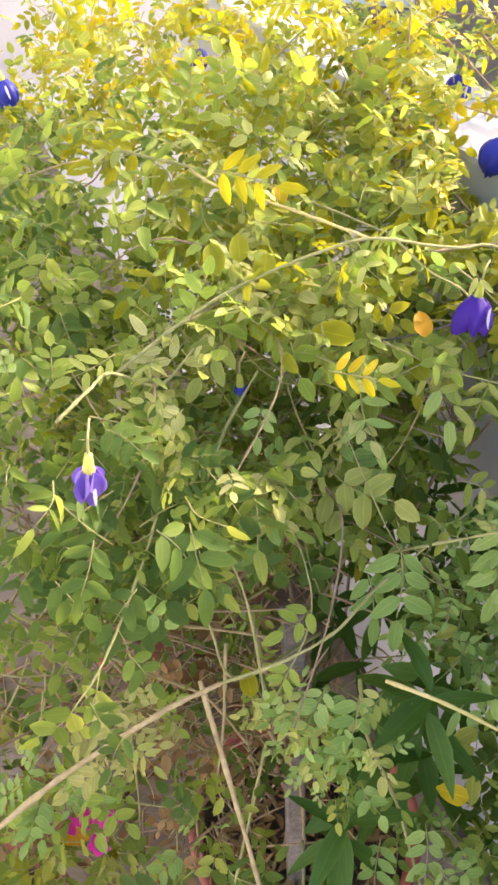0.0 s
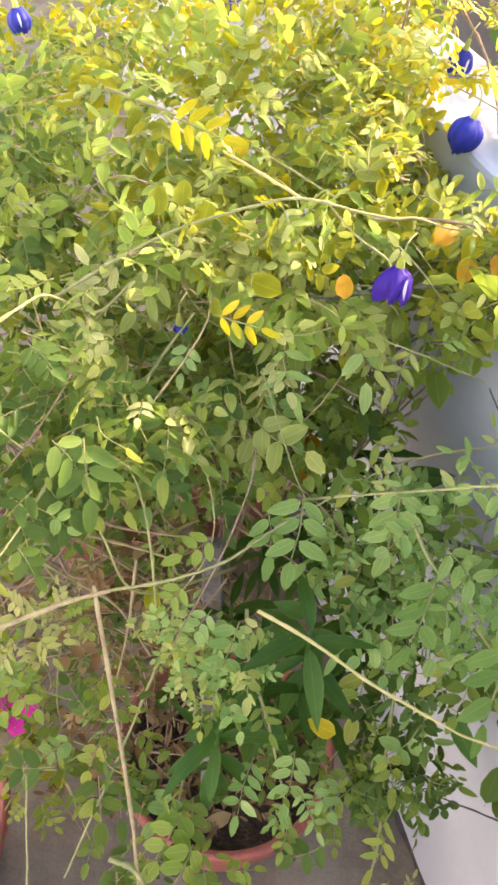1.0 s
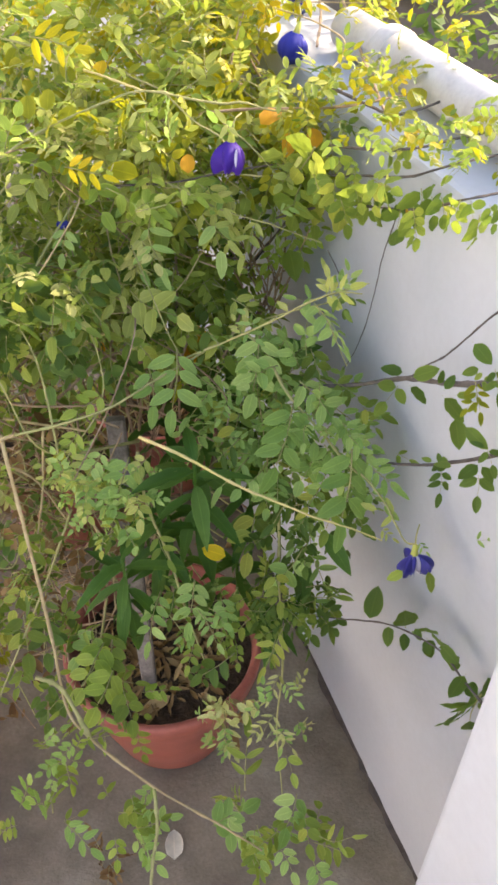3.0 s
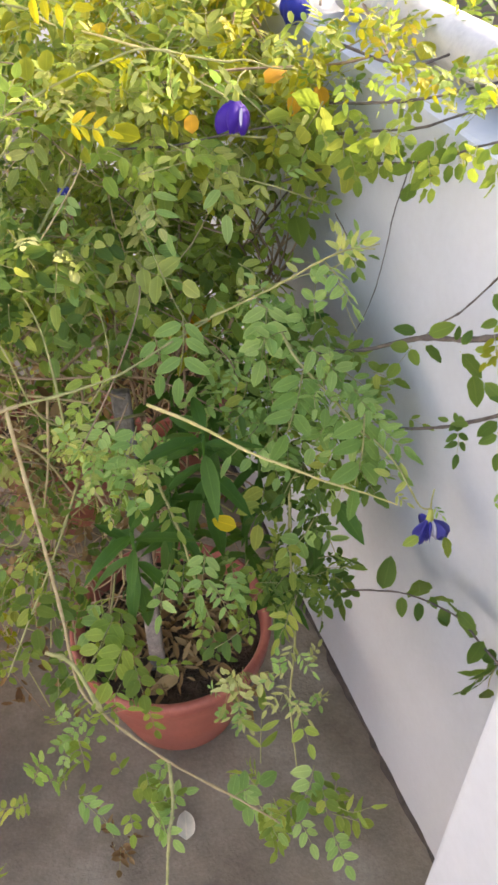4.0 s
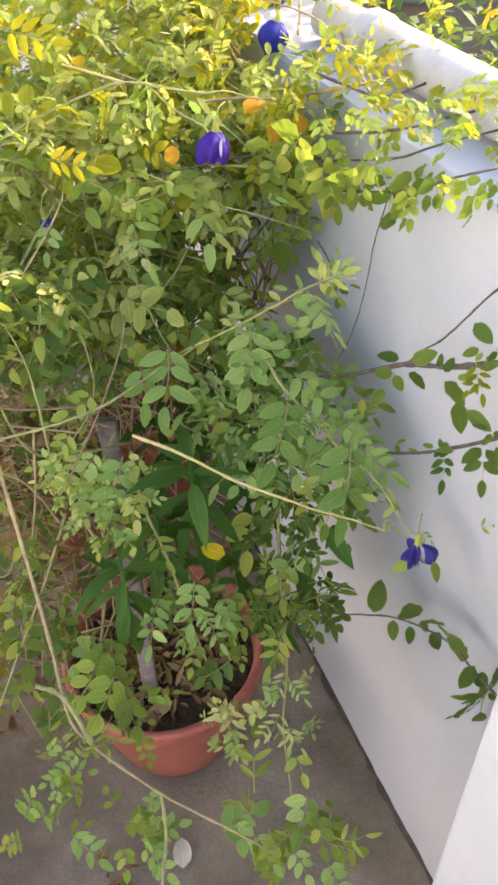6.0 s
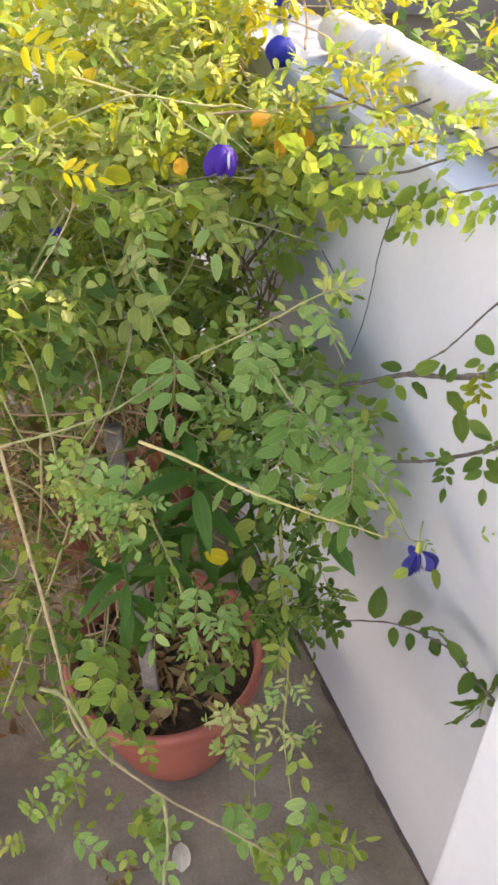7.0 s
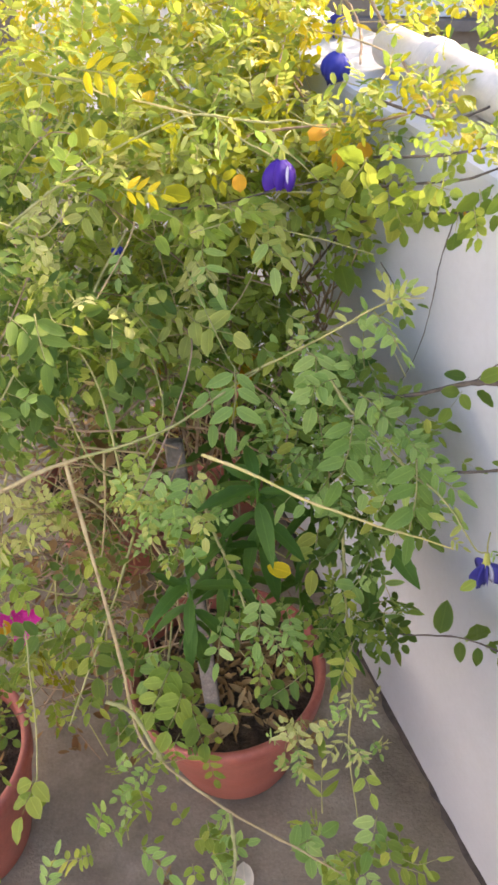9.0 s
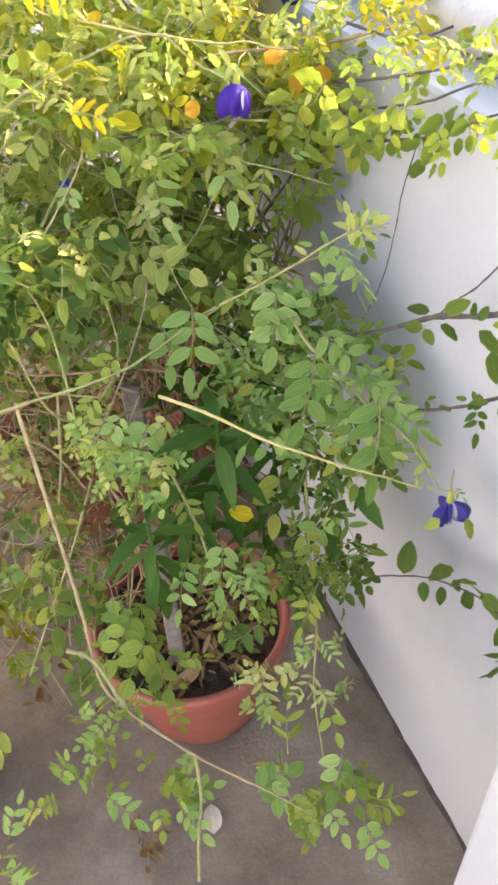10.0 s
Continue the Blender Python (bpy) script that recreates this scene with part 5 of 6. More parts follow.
back.stem([(0.095, 1.28, 0.22), (0.17, 1.07, 0.5), (0.307, 0.953, 0.814), (0.249, 1.031, 0.934)], 0.0022, 0.0011, M_BARK)
back.stem([(0.12, 1.26, 0.22), (0.2, 1.04, 0.5), (0.314, 0.956, 0.817), (0.354, 0.871, 0.982)], 0.0022, 0.0011, M_BARK)
back.stem([(0.362, 1.344, 1.203), (0.395, 1.171, 1.17), (0.415, 0.894, 1.171), (0.432, 0.723, 1.171)], 0.0024, 0.00165, M_BARK)
back.along([(0.362, 1.344, 1.203), (0.395, 1.171, 1.17), (0.415, 0.894, 1.171), (0.432, 0.723, 1.171)], 3, ('lime',), 40, 1.0, 0.0)
back.stem([(0.141, 1.392, 1.199), (0.227, 1.171, 1.166), (0.261, 1.088, 1.128), (0.294, 1.008, 1.108)], 0.0024, 0.00165, M_BARK)
back.along([(0.141, 1.392, 1.199), (0.227, 1.171, 1.166), (0.261, 1.088, 1.128), (0.294, 1.008, 1.108)], 3, ('lime',), 41, 1.0, 0.0)
back.stem([(0.363, 0.858, 1.17), (0.409, 0.795, 1.17), (0.442, 0.771, 1.169), (0.51, 0.832, 1.17), (0.559, 0.852, 1.187)], 0.00195, 0.0012, M_DARKBARK)
back.along([(0.363, 0.858, 1.17), (0.409, 0.795, 1.17), (0.442, 0.771, 1.169), (0.51, 0.832, 1.17), (0.559, 0.852, 1.187)], 4, ('green', 'lime', 'green'), 42, 0.55, 0.0)
back.stem([(0.28, 0.964, 1.072), (0.364, 0.842, 1.107), (0.434, 0.686, 1.165), (0.497, 0.71, 1.169), (0.553, 0.742, 1.169)], 0.00195, 0.0012, M_DARKBARK)
back.along([(0.28, 0.964, 1.072), (0.364, 0.842, 1.107), (0.434, 0.686, 1.165), (0.497, 0.71, 1.169), (0.553, 0.742, 1.169)], 6, ('green', 'lime', 'green'), 43, 0.55, 0.0)
back.stem([(0.339, 0.856, 1.062), (0.399, 0.764, 1.104), (0.444, 0.661, 1.149), (0.481, 0.643, 1.169), (0.539, 0.676, 1.169)], 0.00165, 0.00105, M_DARKBARK)
back.stem([(0.311, 0.846, 1.009), (0.379, 0.816, 1.044), (0.421, 0.716, 1.09), (0.454, 0.634, 1.128), (0.484, 0.57, 1.169), (0.522, 0.589, 1.169)], 0.00165, 0.00105, M_DARKBARK)
back.clump((0.363, 0.828, 1.137), 0.04, 7, ('green', 'deep', 'lime', 'green'), 405, scale=0.62)
back.clump((0.386, 0.826, 1.179), 0.04, 6, ('green', 'deep', 'lime', 'green'), 407, scale=0.6)
back.clump((0.414, 0.719, 1.172), 0.03, 5, ('green', 'deep', 'lime', 'green'), 410, scale=0.55)
back.clump((0.338, 0.884, 1.145), 0.04, 5, ('green', 'deep', 'lime', 'green'), 411, scale=0.7)
back.clump((0.474, 0.674, 1.176), 0.03, 6, ('green', 'deep', 'lime', 'green'), 412, scale=0.52)
back.clump((0.5, 0.614, 1.177), 0.03, 6, ('green', 'deep', 'lime', 'green'), 413, scale=0.52)
back.clump((0.473, 0.595, 1.174), 0.025, 2, ('green', 'deep', 'lime', 'green'), 414, scale=0.52)
back.clump((0.453, 0.885, 1.179), 0.04, 3, ('green', 'deep', 'lime', 'green'), 415, scale=0.6)
back.clump((0.527, 0.96, 1.183), 0.05, 5, ('green', 'deep', 'lime', 'green'), 416, scale=0.65)
back.clump((0.602, 1.073, 1.188), 0.07, 8, ('lime', 'yellow'), 417, scale=0.75)
back.clump((0.543, 0.758, 1.175), 0.03, 4, ('green', 'deep', 'lime', 'green'), 418, scale=0.6)
back.clump((0.398, 1.081, 1.189), 0.07, 6, ('lime', 'green'), 419, scale=0.8)
back.clump((0.297, 0.947, 1.165), 0.08, 16, ('green', 'deep', 'lime', 'green'), 420, scale=0.8)
back.clump((0.267, 1.003, 1.189), 0.1, 20, ('lime', 'pale', 'green', 'green'), 421, scale=0.8)
back.clump((0.154, 1.237, 1.16), 0.13, 26, ('lime', 'green', 'green'), 422, scale=0.85)
back.clump((-0.004, 1.339, 1.149), 0.14, 28, ('lime', 'green', 'yellow', 'lime', 'deep'), 423, scale=0.85)
back.clump((-0.114, 1.269, 1.149), 0.13, 26, ('lime', 'green', 'yellow', 'lime', 'deep'), 424, scale=0.9)
back.clump((-0.206, 1.167, 1.113), 0.14, 26, ('green', 'deep', 'deep', 'fresh'), 425, scale=0.95)
back.clump((-0.155, 0.983, 1.048), 0.12, 26, ('green', 'deep', 'deep', 'fresh'), 426, scale=1)
back.clump((-0.331, 1.162, 1.044), 0.15, 26, ('green', 'deep', 'deep', 'fresh'), 427, scale=1)
back.clump((-0.134, 0.864, 0.957), 0.11, 22, ('green', 'deep', 'deep', 'fresh'), 428, scale=1)
back.clump((-0.288, 0.956, 0.955), 0.14, 24, ('green', 'deep', 'deep', 'fresh'), 429, scale=1)
back.clump((-0.153, 0.807, 0.852), 0.09, 16, ('green', 'deep', 'green'), 430, scale=1)
back.clump((-0.312, 0.883, 0.803), 0.11, 18, ('green', 'deep', 'green'), 431, scale=1)
back.clump((0.112, 1.29, 1.224), 0.18, 34, ('lime', 'green', 'yellow', 'lime'), 432, scale=0.9)
back.clump((0.282, 1.255, 1.22), 0.16, 26, ('lime', 'green', 'yellow', 'lime', 'deep'), 433, scale=0.9)
back.clump((-0.152, 1.676, 1.176), 0.18, 30, ('lime', 'green', 'yellow', 'lime'), 434, scale=0.9)
back.clump((-0.377, 1.653, 1.165), 0.2, 30, ('lime', 'green', 'yellow', 'lime'), 435, scale=0.9)
back.clump((0.44, 1.284, 1.205), 0.12, 14, ('lime', 'green', 'yellow', 'lime'), 436, scale=0.9)
back.clump((0.577, 1.311, 1.205), 0.12, 12, ('lime', 'green', 'yellow', 'lime'), 437, scale=0.9)
back.clump((0.177, 1.665, 1.241), 0.22, 30, ('lime', 'green', 'yellow', 'lime'), 438, scale=1)
back.clump((-0.116, 1.874, 1.241), 0.22, 26, ('lime', 'green', 'yellow', 'lime'), 439, scale=1)
back.clump((0.387, 1.814, 1.22), 0.16, 16, ('lime', 'green', 'yellow', 'lime'), 440, scale=1)
back.clump((0.603, 1.778, 1.22), 0.16, 12, ('lime', 'green', 'yellow', 'lime'), 441, scale=1)
# inner foliage, its shade partly put into the dark leaf colour
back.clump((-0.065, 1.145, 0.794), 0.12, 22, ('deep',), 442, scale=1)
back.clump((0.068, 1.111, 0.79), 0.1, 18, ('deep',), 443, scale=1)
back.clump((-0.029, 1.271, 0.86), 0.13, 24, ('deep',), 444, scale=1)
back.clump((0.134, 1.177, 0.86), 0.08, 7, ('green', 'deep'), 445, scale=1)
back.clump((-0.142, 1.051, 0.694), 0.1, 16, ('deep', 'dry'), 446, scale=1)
# lighter tones here make up for light missing under the canopy
back.clump((0.038, 1.142, 1.07), 0.12, 24, ('fresh', 'green', 'fresh'), 447, scale=1)
back.clump((0.156, 1.101, 1.017), 0.1, 18, ('fresh', 'green', 'fresh'), 448, scale=1)
back.clump((-0.045, 1.049, 0.972), 0.12, 22, ('fresh', 'green', 'fresh'), 449, scale=1)
back.clump((0.067, 1.053, 0.926), 0.1, 18, ('fresh', 'green', 'fresh'), 450, scale=1)
back.clump((-0.076, 0.978, 0.823), 0.1, 16, ('fresh', 'green', 'fresh'), 451, scale=1)
back.clump((0.017, 0.975, 0.743), 0.09, 12, ('fresh', 'green', 'fresh'), 452, scale=1)
back.clump((0.26, 1.054, 1.048), 0.06, 8, ('fresh', 'fresh', 'pale'), 453, scale=1)
back.clump((-0.05, 0.926, 0.62), 0.1, 10, ('green', 'deep', 'green'), 454, scale=0.9)
back.clump((0.213, 0.904, 0.865), 0.04, 5, ('green', 'deep', 'green'), 455, scale=1.2)
back.clump((0.189, 0.87, 0.83), 0.035, 5, ('green', 'lime'), 456, scale=1.3)
back.clump((0.149, 0.933, 0.83), 0.04, 5, ('green', 'deep', 'green'), 457, scale=0.8)
back.stem([(0.104, 1.505, 1.216), (0.137, 1.467, 1.176), (0.191, 1.268, 1.169), (0.226, 1.171, 1.153), (0.276, 1.055, 1.131)], 0.00255, 0.0018, M_BARK)
back.stem([(0.276, 1.473, 1.237), (0.318, 1.427, 1.187), (0.349, 1.314, 1.169), (0.358, 1.145, 1.17), (0.353, 1.003, 1.169)], 0.00255, 0.0018, M_BARK)
back.clump((0.19, 1.254, 1.183), 0.05, 9, ('lime', 'green', 'yellow', 'lime', 'deep'), 460, scale=0.8)
back.clump((0.232, 1.304, 1.186), 0.06, 12, ('lime', 'green', 'yellow', 'lime', 'deep'), 461, scale=0.85)
back.clump((0.294, 1.363, 1.182), 0.05, 9, ('lime', 'green', 'yellow', 'lime', 'deep'), 462, scale=0.8)
back.clump((0.207, 1.194, 1.136), 0.04, 7, ('lime', 'pale', 'yellow'), 463, scale=0.7)
back.clump((0.264, 1.085, 1.176), 0.035, 5, ('lime', 'green', 'yellow', 'lime'), 464, scale=0.65)
back.clump((0.304, 1.132, 1.176), 0.03, 5, ('lime', 'green', 'yellow', 'lime'), 465, scale=0.65)
back.clump((0.326, 0.923, 1.178), 0.03, 5, ('green', 'deep', 'lime', 'green'), 466, scale=0.6)
back.clump((0.254, 1.091, 1.084), 0.03, 5, ('pale', 'lime', 'green'), 467, scale=0.7)
back.clump((0.195, 1.229, 1.044), 0.035, 6, ('lime', 'green', 'green'), 468, scale=0.75)
back.clump((0.364, 1.122, 1.183), 0.05, 8, ('lime', 'yellow', 'lime', 'green'), 480, scale=0.75)
back.clump((0.408, 1.302, 1.182), 0.05, 9, ('lime', 'green', 'yellow', 'lime'), 481, scale=0.8)
back.clump((0.343, 0.951, 1.177), 0.04, 3, ('green', 'deep', 'lime', 'green'), 482, scale=0.75)
back.clump((0.372, 0.952, 1.176), 0.035, 2, ('green', 'deep', 'lime', 'green'), 483, scale=0.7)
back.clump((0.327, 1.169, 1.181), 0.05, 8, ('lime', 'green', 'yellow', 'lime'), 484, scale=0.8)
back.clump((0.282, 1.005, 1.17), 0.05, 8, ('green', 'deep', 'lime', 'green'), 485, scale=0.8)
# mostly hidden leaf masses, added to shade the parapet face and block bright floor
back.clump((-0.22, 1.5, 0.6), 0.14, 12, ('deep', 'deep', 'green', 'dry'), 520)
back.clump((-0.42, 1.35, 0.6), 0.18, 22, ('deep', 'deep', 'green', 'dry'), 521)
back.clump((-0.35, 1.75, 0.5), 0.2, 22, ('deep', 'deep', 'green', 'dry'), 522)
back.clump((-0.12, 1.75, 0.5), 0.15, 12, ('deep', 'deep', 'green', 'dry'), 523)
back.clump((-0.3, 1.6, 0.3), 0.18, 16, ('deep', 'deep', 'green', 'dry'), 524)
back.clump((-0.542, 1.646, 0.958), 0.09, 14, ('green', 'deep', 'lime'), 540, scale=0.95)
back.clump((-0.471, 1.489, 0.927), 0.08, 14, ('green', 'deep', 'green'), 541, scale=0.95)
back.clump((-0.434, 1.657, 0.953), 0.09, 14, ('green', 'deep', 'lime'), 542, scale=0.95)
back.clump((-0.364, 1.757, 0.975), 0.09, 14, ('lime', 'green', 'green'), 543, scale=0.95)
back.clump((-0.389, 1.481, 0.905), 0.08, 14, ('green', 'deep', 'green'), 544, scale=0.95)
back.clump((-0.265, 1.872, 1.009), 0.1, 14, ('lime', 'green', 'yellow', 'lime', 'deep'), 545, scale=1)
back.clump((-0.399, 1.915, 0.917), 0.09, 14, ('green', 'deep', 'green'), 550, scale=0.95)
back.clump((-0.281, 1.833, 0.899), 0.09, 14, ('green', 'deep', 'green'), 551, scale=0.95)
back.clump((-0.384, 1.745, 0.876), 0.08, 12, ('green', 'deep', 'green'), 552, scale=0.95)
back.clump((-0.191, 2.016, 0.954), 0.09, 12, ('lime', 'green', 'yellow', 'lime', 'deep'), 553, scale=0.95)
back.clump((0.3, 1.244, 1.181), 0.05, 9, ('lime', 'green', 'yellow', 'lime', 'deep'), 560, scale=0.75)
back.clump((0.33, 1.335, 1.181), 0.05, 8, ('lime', 'green', 'yellow', 'lime'), 561, scale=0.75)
back.clump((0.354, 1.026, 1.174), 0.03, 6, ('green', 'deep', 'lime', 'green'), 562, scale=0.65)
back.clump((0.288, 1.049, 1.177), 0.04, 7, ('lime', 'pale', 'green', 'green'), 563, scale=0.75)
back.clump((0.401, 0.964, 1.172), 0.025, 5, ('green', 'deep', 'lime', 'green'), 564, scale=0.52)
back.clump((0.455, 0.917, 1.174), 0.025, 5, ('green', 'deep', 'lime', 'green'), 565, scale=0.52)
back.clump((0.504, 0.87, 1.174), 0.025, 5, ('green', 'deep', 'lime', 'green'), 566, scale=0.52)
back.clump((0.441, 1.12, 1.174), 0.03, 4, ('lime', 'green', 'yellow', 'lime'), 567, scale=0.55)
# leaves under the parapet edge, shade put into the deep tones
back.leaf((0.388, 0.772, 1.074), (0.395, 0.776, 1.025), 0, 'green', 1.35)
back.leaf((0.398, 0.749, 1.080), (0.396, 0.775, 1.034), 1, 'green', 1.35)
back.leaf((0.407, 0.728, 1.100), (0.416, 0.727, 1.063), 0, 'green', 1.35)
back.leaf((0.416, 0.708, 1.112), (0.423, 0.712, 1.073), 1, 'green', 1.35)
back.leaf((0.424, 0.689, 1.123), (0.432, 0.691, 1.090), 2, 'deep', 1.35)
back.leaf((0.432, 0.670, 1.131), (0.442, 0.666, 1.104), 1, 'deep', 1.35)
back.leaf((0.440, 0.650, 1.122), (0.442, 0.667, 1.070), 1, 'deep', 1.35)
back.leaf((0.448, 0.633, 1.128), (0.455, 0.636, 1.084), 2, 'green', 1.35)
back.leaf((0.453, 0.620, 1.156), (0.457, 0.631, 1.110), 1, 'deep', 1.35)
back.leaf((0.461, 0.604, 1.156), (0.469, 0.603, 1.121), 1, 'deep', 1.35)
back.leaf((0.467, 0.589, 1.163), (0.476, 0.589, 1.130), 1, 'deep', 1.35)
back.leaf((0.473, 0.574, 1.165), (0.480, 0.578, 1.137), 0, 'deep', 1.35)
back.leaf((0.479, 0.561, 1.174), (0.483, 0.571, 1.137), 2, 'green', 1.35)
back.leaf((0.485, 0.547, 1.179), (0.494, 0.547, 1.149), 1, 'deep', 1.35)
back.leaf((0.491, 0.532, 1.174), (0.494, 0.546, 1.133), 2, 'green', 1.35)
back.leaf((0.495, 0.522, 1.188), (0.505, 0.521, 1.162), 2, 'deep', 1.35)
back.leaf((0.501, 0.510, 1.191), (0.509, 0.511, 1.164), 1, 'deep', 1.35)
back.clump((0.262, 1.060, 1.185), 0.035, 6, ('lime', 'yellow', 'green'), 570, scale=0.8)
back.clump((0.280, 0.945, 1.185), 0.035, 6, ('green', 'deep', 'lime', 'green'), 571, scale=0.8)
back.clump((0.349, 0.936, 1.185), 0.035, 6, ('green', 'deep', 'lime', 'green'), 572, scale=0.8)
back.clump((0.351, 0.833, 1.185), 0.035, 6, ('green', 'deep', 'lime', 'green'), 573, scale=0.8)
back.clump((0.310, 0.821, 1.185), 0.035, 6, ('green', 'deep', 'lime', 'green'), 574, scale=0.8)
back.clump((0.232, 0.969, 1.185), 0.035, 6, ('lime', 'yellow', 'green'), 575, scale=0.8)
back.clump((0.308, 1.149, 1.185), 0.035, 6, ('lime', 'yellow', 'green'), 576, scale=0.8)
back.clump((0.381, 1.051, 1.185), 0.035, 6, ('lime', 'yellow', 'green'), 577, scale=0.8)
back.leaf((0.407, 0.639, 1.157), (0.433, 0.591, 1.165), 3, 'green', 1.1)
back.leaf((0.323, 0.823, 1.104), (0.307, 0.873, 1.031), 1, 'fresh', 1.25)
back.leaf((0.303, 0.925, 1.020), (0.333, 0.868, 1.012), 3, 'green', 1.1)
back.leaf((0.424, 0.651, 1.147), (0.421, 0.671, 1.092), 1, 'green', 1.25)
back.leaf((0.380, 0.732, 1.141), (0.384, 0.737, 1.102), 1, 'green', 1.25)
back.leaf((0.326, 0.903, 1.073), (0.285, 1.011, 1.007), 1, 'fresh', 1.25)
back.leaf((0.394, 0.693, 1.127), (0.406, 0.676, 1.100), 2, 'green', 1.25)
back.leaf((0.320, 0.932, 1.058), (0.322, 0.940, 1.004), 1, 'green', 1.25)
back.leaf((0.350, 0.847, 1.043), (0.365, 0.825, 0.988), 2, 'green', 1.1)
back.leaf((0.354, 0.743, 1.113), (0.375, 0.706, 1.089), 3, 'green', 1.1)
back.leaf((0.346, 0.822, 1.074), (0.307, 0.926, 1.005), 1, 'green', 1.25)
back.leaf((0.357, 0.850, 1.047), (0.338, 0.908, 0.969), 2, 'green', 1.25)
back.leaf((0.395, 0.750, 1.111), (0.398, 0.757, 1.068), 3, 'green', 1.25)
back.leaf((0.389, 0.702, 1.147), (0.400, 0.689, 1.119), 3, 'green', 1.1)
back.leaf((0.443, 0.584, 1.155), (0.452, 0.576, 1.115), 3, 'green', 1.25)
back.leaf((0.297, 0.965, 0.997), (0.349, 0.858, 1.003), 1, 'green', 1.25)
back.leaf((0.377, 0.717, 1.120), (0.380, 0.720, 1.071), 2, 'green', 1.25)
back.leaf((0.354, 0.744, 1.143), (0.329, 0.816, 1.069), 2, 'green', 1.1)
back.leaf((0.328, 0.877, 1.070), (0.376, 0.779, 1.082), 3, 'green', 1.25)
back.leaf((0.306, 0.894, 1.047), (0.304, 0.911, 0.985), 1, 'green', 1.1)
back.leaf((0.410, 0.687, 1.133), (0.403, 0.716, 1.072), 1, 'green', 1.1)
back.leaf((0.353, 0.862, 1.074), (0.368, 0.839, 1.032), 2, 'green', 1.25)
back.leaf((0.341, 0.803, 1.074), (0.333, 0.835, 0.995), 2, 'green', 1.25)
back.leaf((0.410, 0.663, 1.143), (0.419, 0.654, 1.107), 2, 'green', 1.25)
back.leaf((0.383, 0.706, 1.105), (0.396, 0.690, 1.064), 2, 'green', 1.1)
back.leaf((0.386, 0.594, 1.216), (0.411, 0.579, 1.208), 3, 'fresh', 1.1)
back.leaf((0.434, 0.755, 1.214), (0.442, 0.739, 1.199), 2, 'yellow', 1.1)
back.leaf((0.464, 0.621, 1.204), (0.431, 0.618, 1.214), 3, 'fresh', 1.1)
back.leaf((0.443, 0.635, 1.213), (0.462, 0.617, 1.201), 3, 'green', 0.9)
back.leaf((0.430, 0.627, 1.207), (0.464, 0.609, 1.200), 3, 'yellow', 1.1)
back.leaf((0.496, 0.606, 1.206), (0.481, 0.592, 1.189), 2, 'fresh', 0.9)
back.leaf((0.435, 0.713, 1.191), (0.411, 0.700, 1.177), 3, 'lime', 1.1)
back.leaf((0.340, 0.721, 1.218), (0.369, 0.707, 1.207), 2, 'green', 0.9)
back.leaf((0.433, 0.771, 1.203), (0.419, 0.755, 1.183), 2, 'lime', 0.9)
back.leaf((0.423, 0.810, 1.198), (0.426, 0.808, 1.228), 2, 'green', 0.9)
back.leaf((0.356, 0.817, 1.199), (0.386, 0.800, 1.183), 2, 'lime', 1.1)
back.leaf((0.469, 0.621, 1.216), (0.493, 0.607, 1.221), 3, 'fresh', 0.9)
back.leaf((0.433, 0.625, 1.206), (0.449, 0.607, 1.191), 3, 'yellow', 0.9)
back.leaf((0.522, 0.676, 1.200), (0.517, 0.660, 1.185), 3, 'green', 0.9)
back.leaf((0.364, 0.580, 1.217), (0.367, 0.561, 1.198), 2, 'fresh', 0.9)
back.leaf((0.411, 0.614, 1.206), (0.411, 0.595, 1.187), 2, 'fresh', 0.9)
back.leaf((0.340, 0.697, 1.201), (0.348, 0.678, 1.179), 3, 'lime', 0.9)
back.leaf((0.508, 0.732, 1.191), (0.545, 0.716, 1.199), 3, 'fresh', 0.9)
back.leaf((0.364, 0.804, 1.195), (0.370, 0.785, 1.171), 3, 'green', 0.9)
back.leaf((0.527, 0.668, 1.213), (0.522, 0.653, 1.196), 2, 'fresh', 1.1)
back.leaf((0.419, 0.716, 1.190), (0.449, 0.702, 1.190), 2, 'lime', 1.1)
back.leaf((0.418, 0.783, 1.195), (0.426, 0.780, 1.222), 2, 'green', 0.9)
back.leaf((0.487, 0.621, 1.216), (0.518, 0.604, 1.220), 3, 'lime', 1.1)
back.leaf((0.384, 0.747, 1.212), (0.416, 0.735, 1.215), 2, 'yellow', 1.1)
back.leaf((0.505, 0.629, 1.213), (0.522, 0.609, 1.198), 2, 'green', 1.1)
back.leaf((0.435, 0.804, 1.201), (0.473, 0.792, 1.212), 3, 'lime', 0.9)
back.stem([(0.166, 0.954, 0.889), (0.230, 0.961, 0.888), (0.286, 0.958, 0.875)], 0.0020, 0.0010, M_BARK)
back.stem([(0.310, 0.980, 0.921), (0.254, 0.967, 0.853), (0.232, 0.939, 0.809)], 0.0015, 0.0010, M_BARK)
back.stem([(0.330, 0.934, 0.971), (0.271, 0.994, 0.857), (0.244, 0.970, 0.820)], 0.0020, 0.0010, M_DARKBARK)
back.stem([(0.349, 0.888, 0.925), (0.312, 0.952, 0.862), (0.288, 0.919, 0.810)], 0.0015, 0.0010, M_BARK)
back.stem([(0.213, 1.008, 0.938), (0.240, 0.995, 0.906), (0.272, 0.982, 0.878)], 0.0020, 0.0010, M_BARK)
back.stem([(0.225, 0.978, 0.836), (0.243, 1.005, 0.882), (0.257, 1.029, 0.927)], 0.0015, 0.0010, M_DARKBARK)
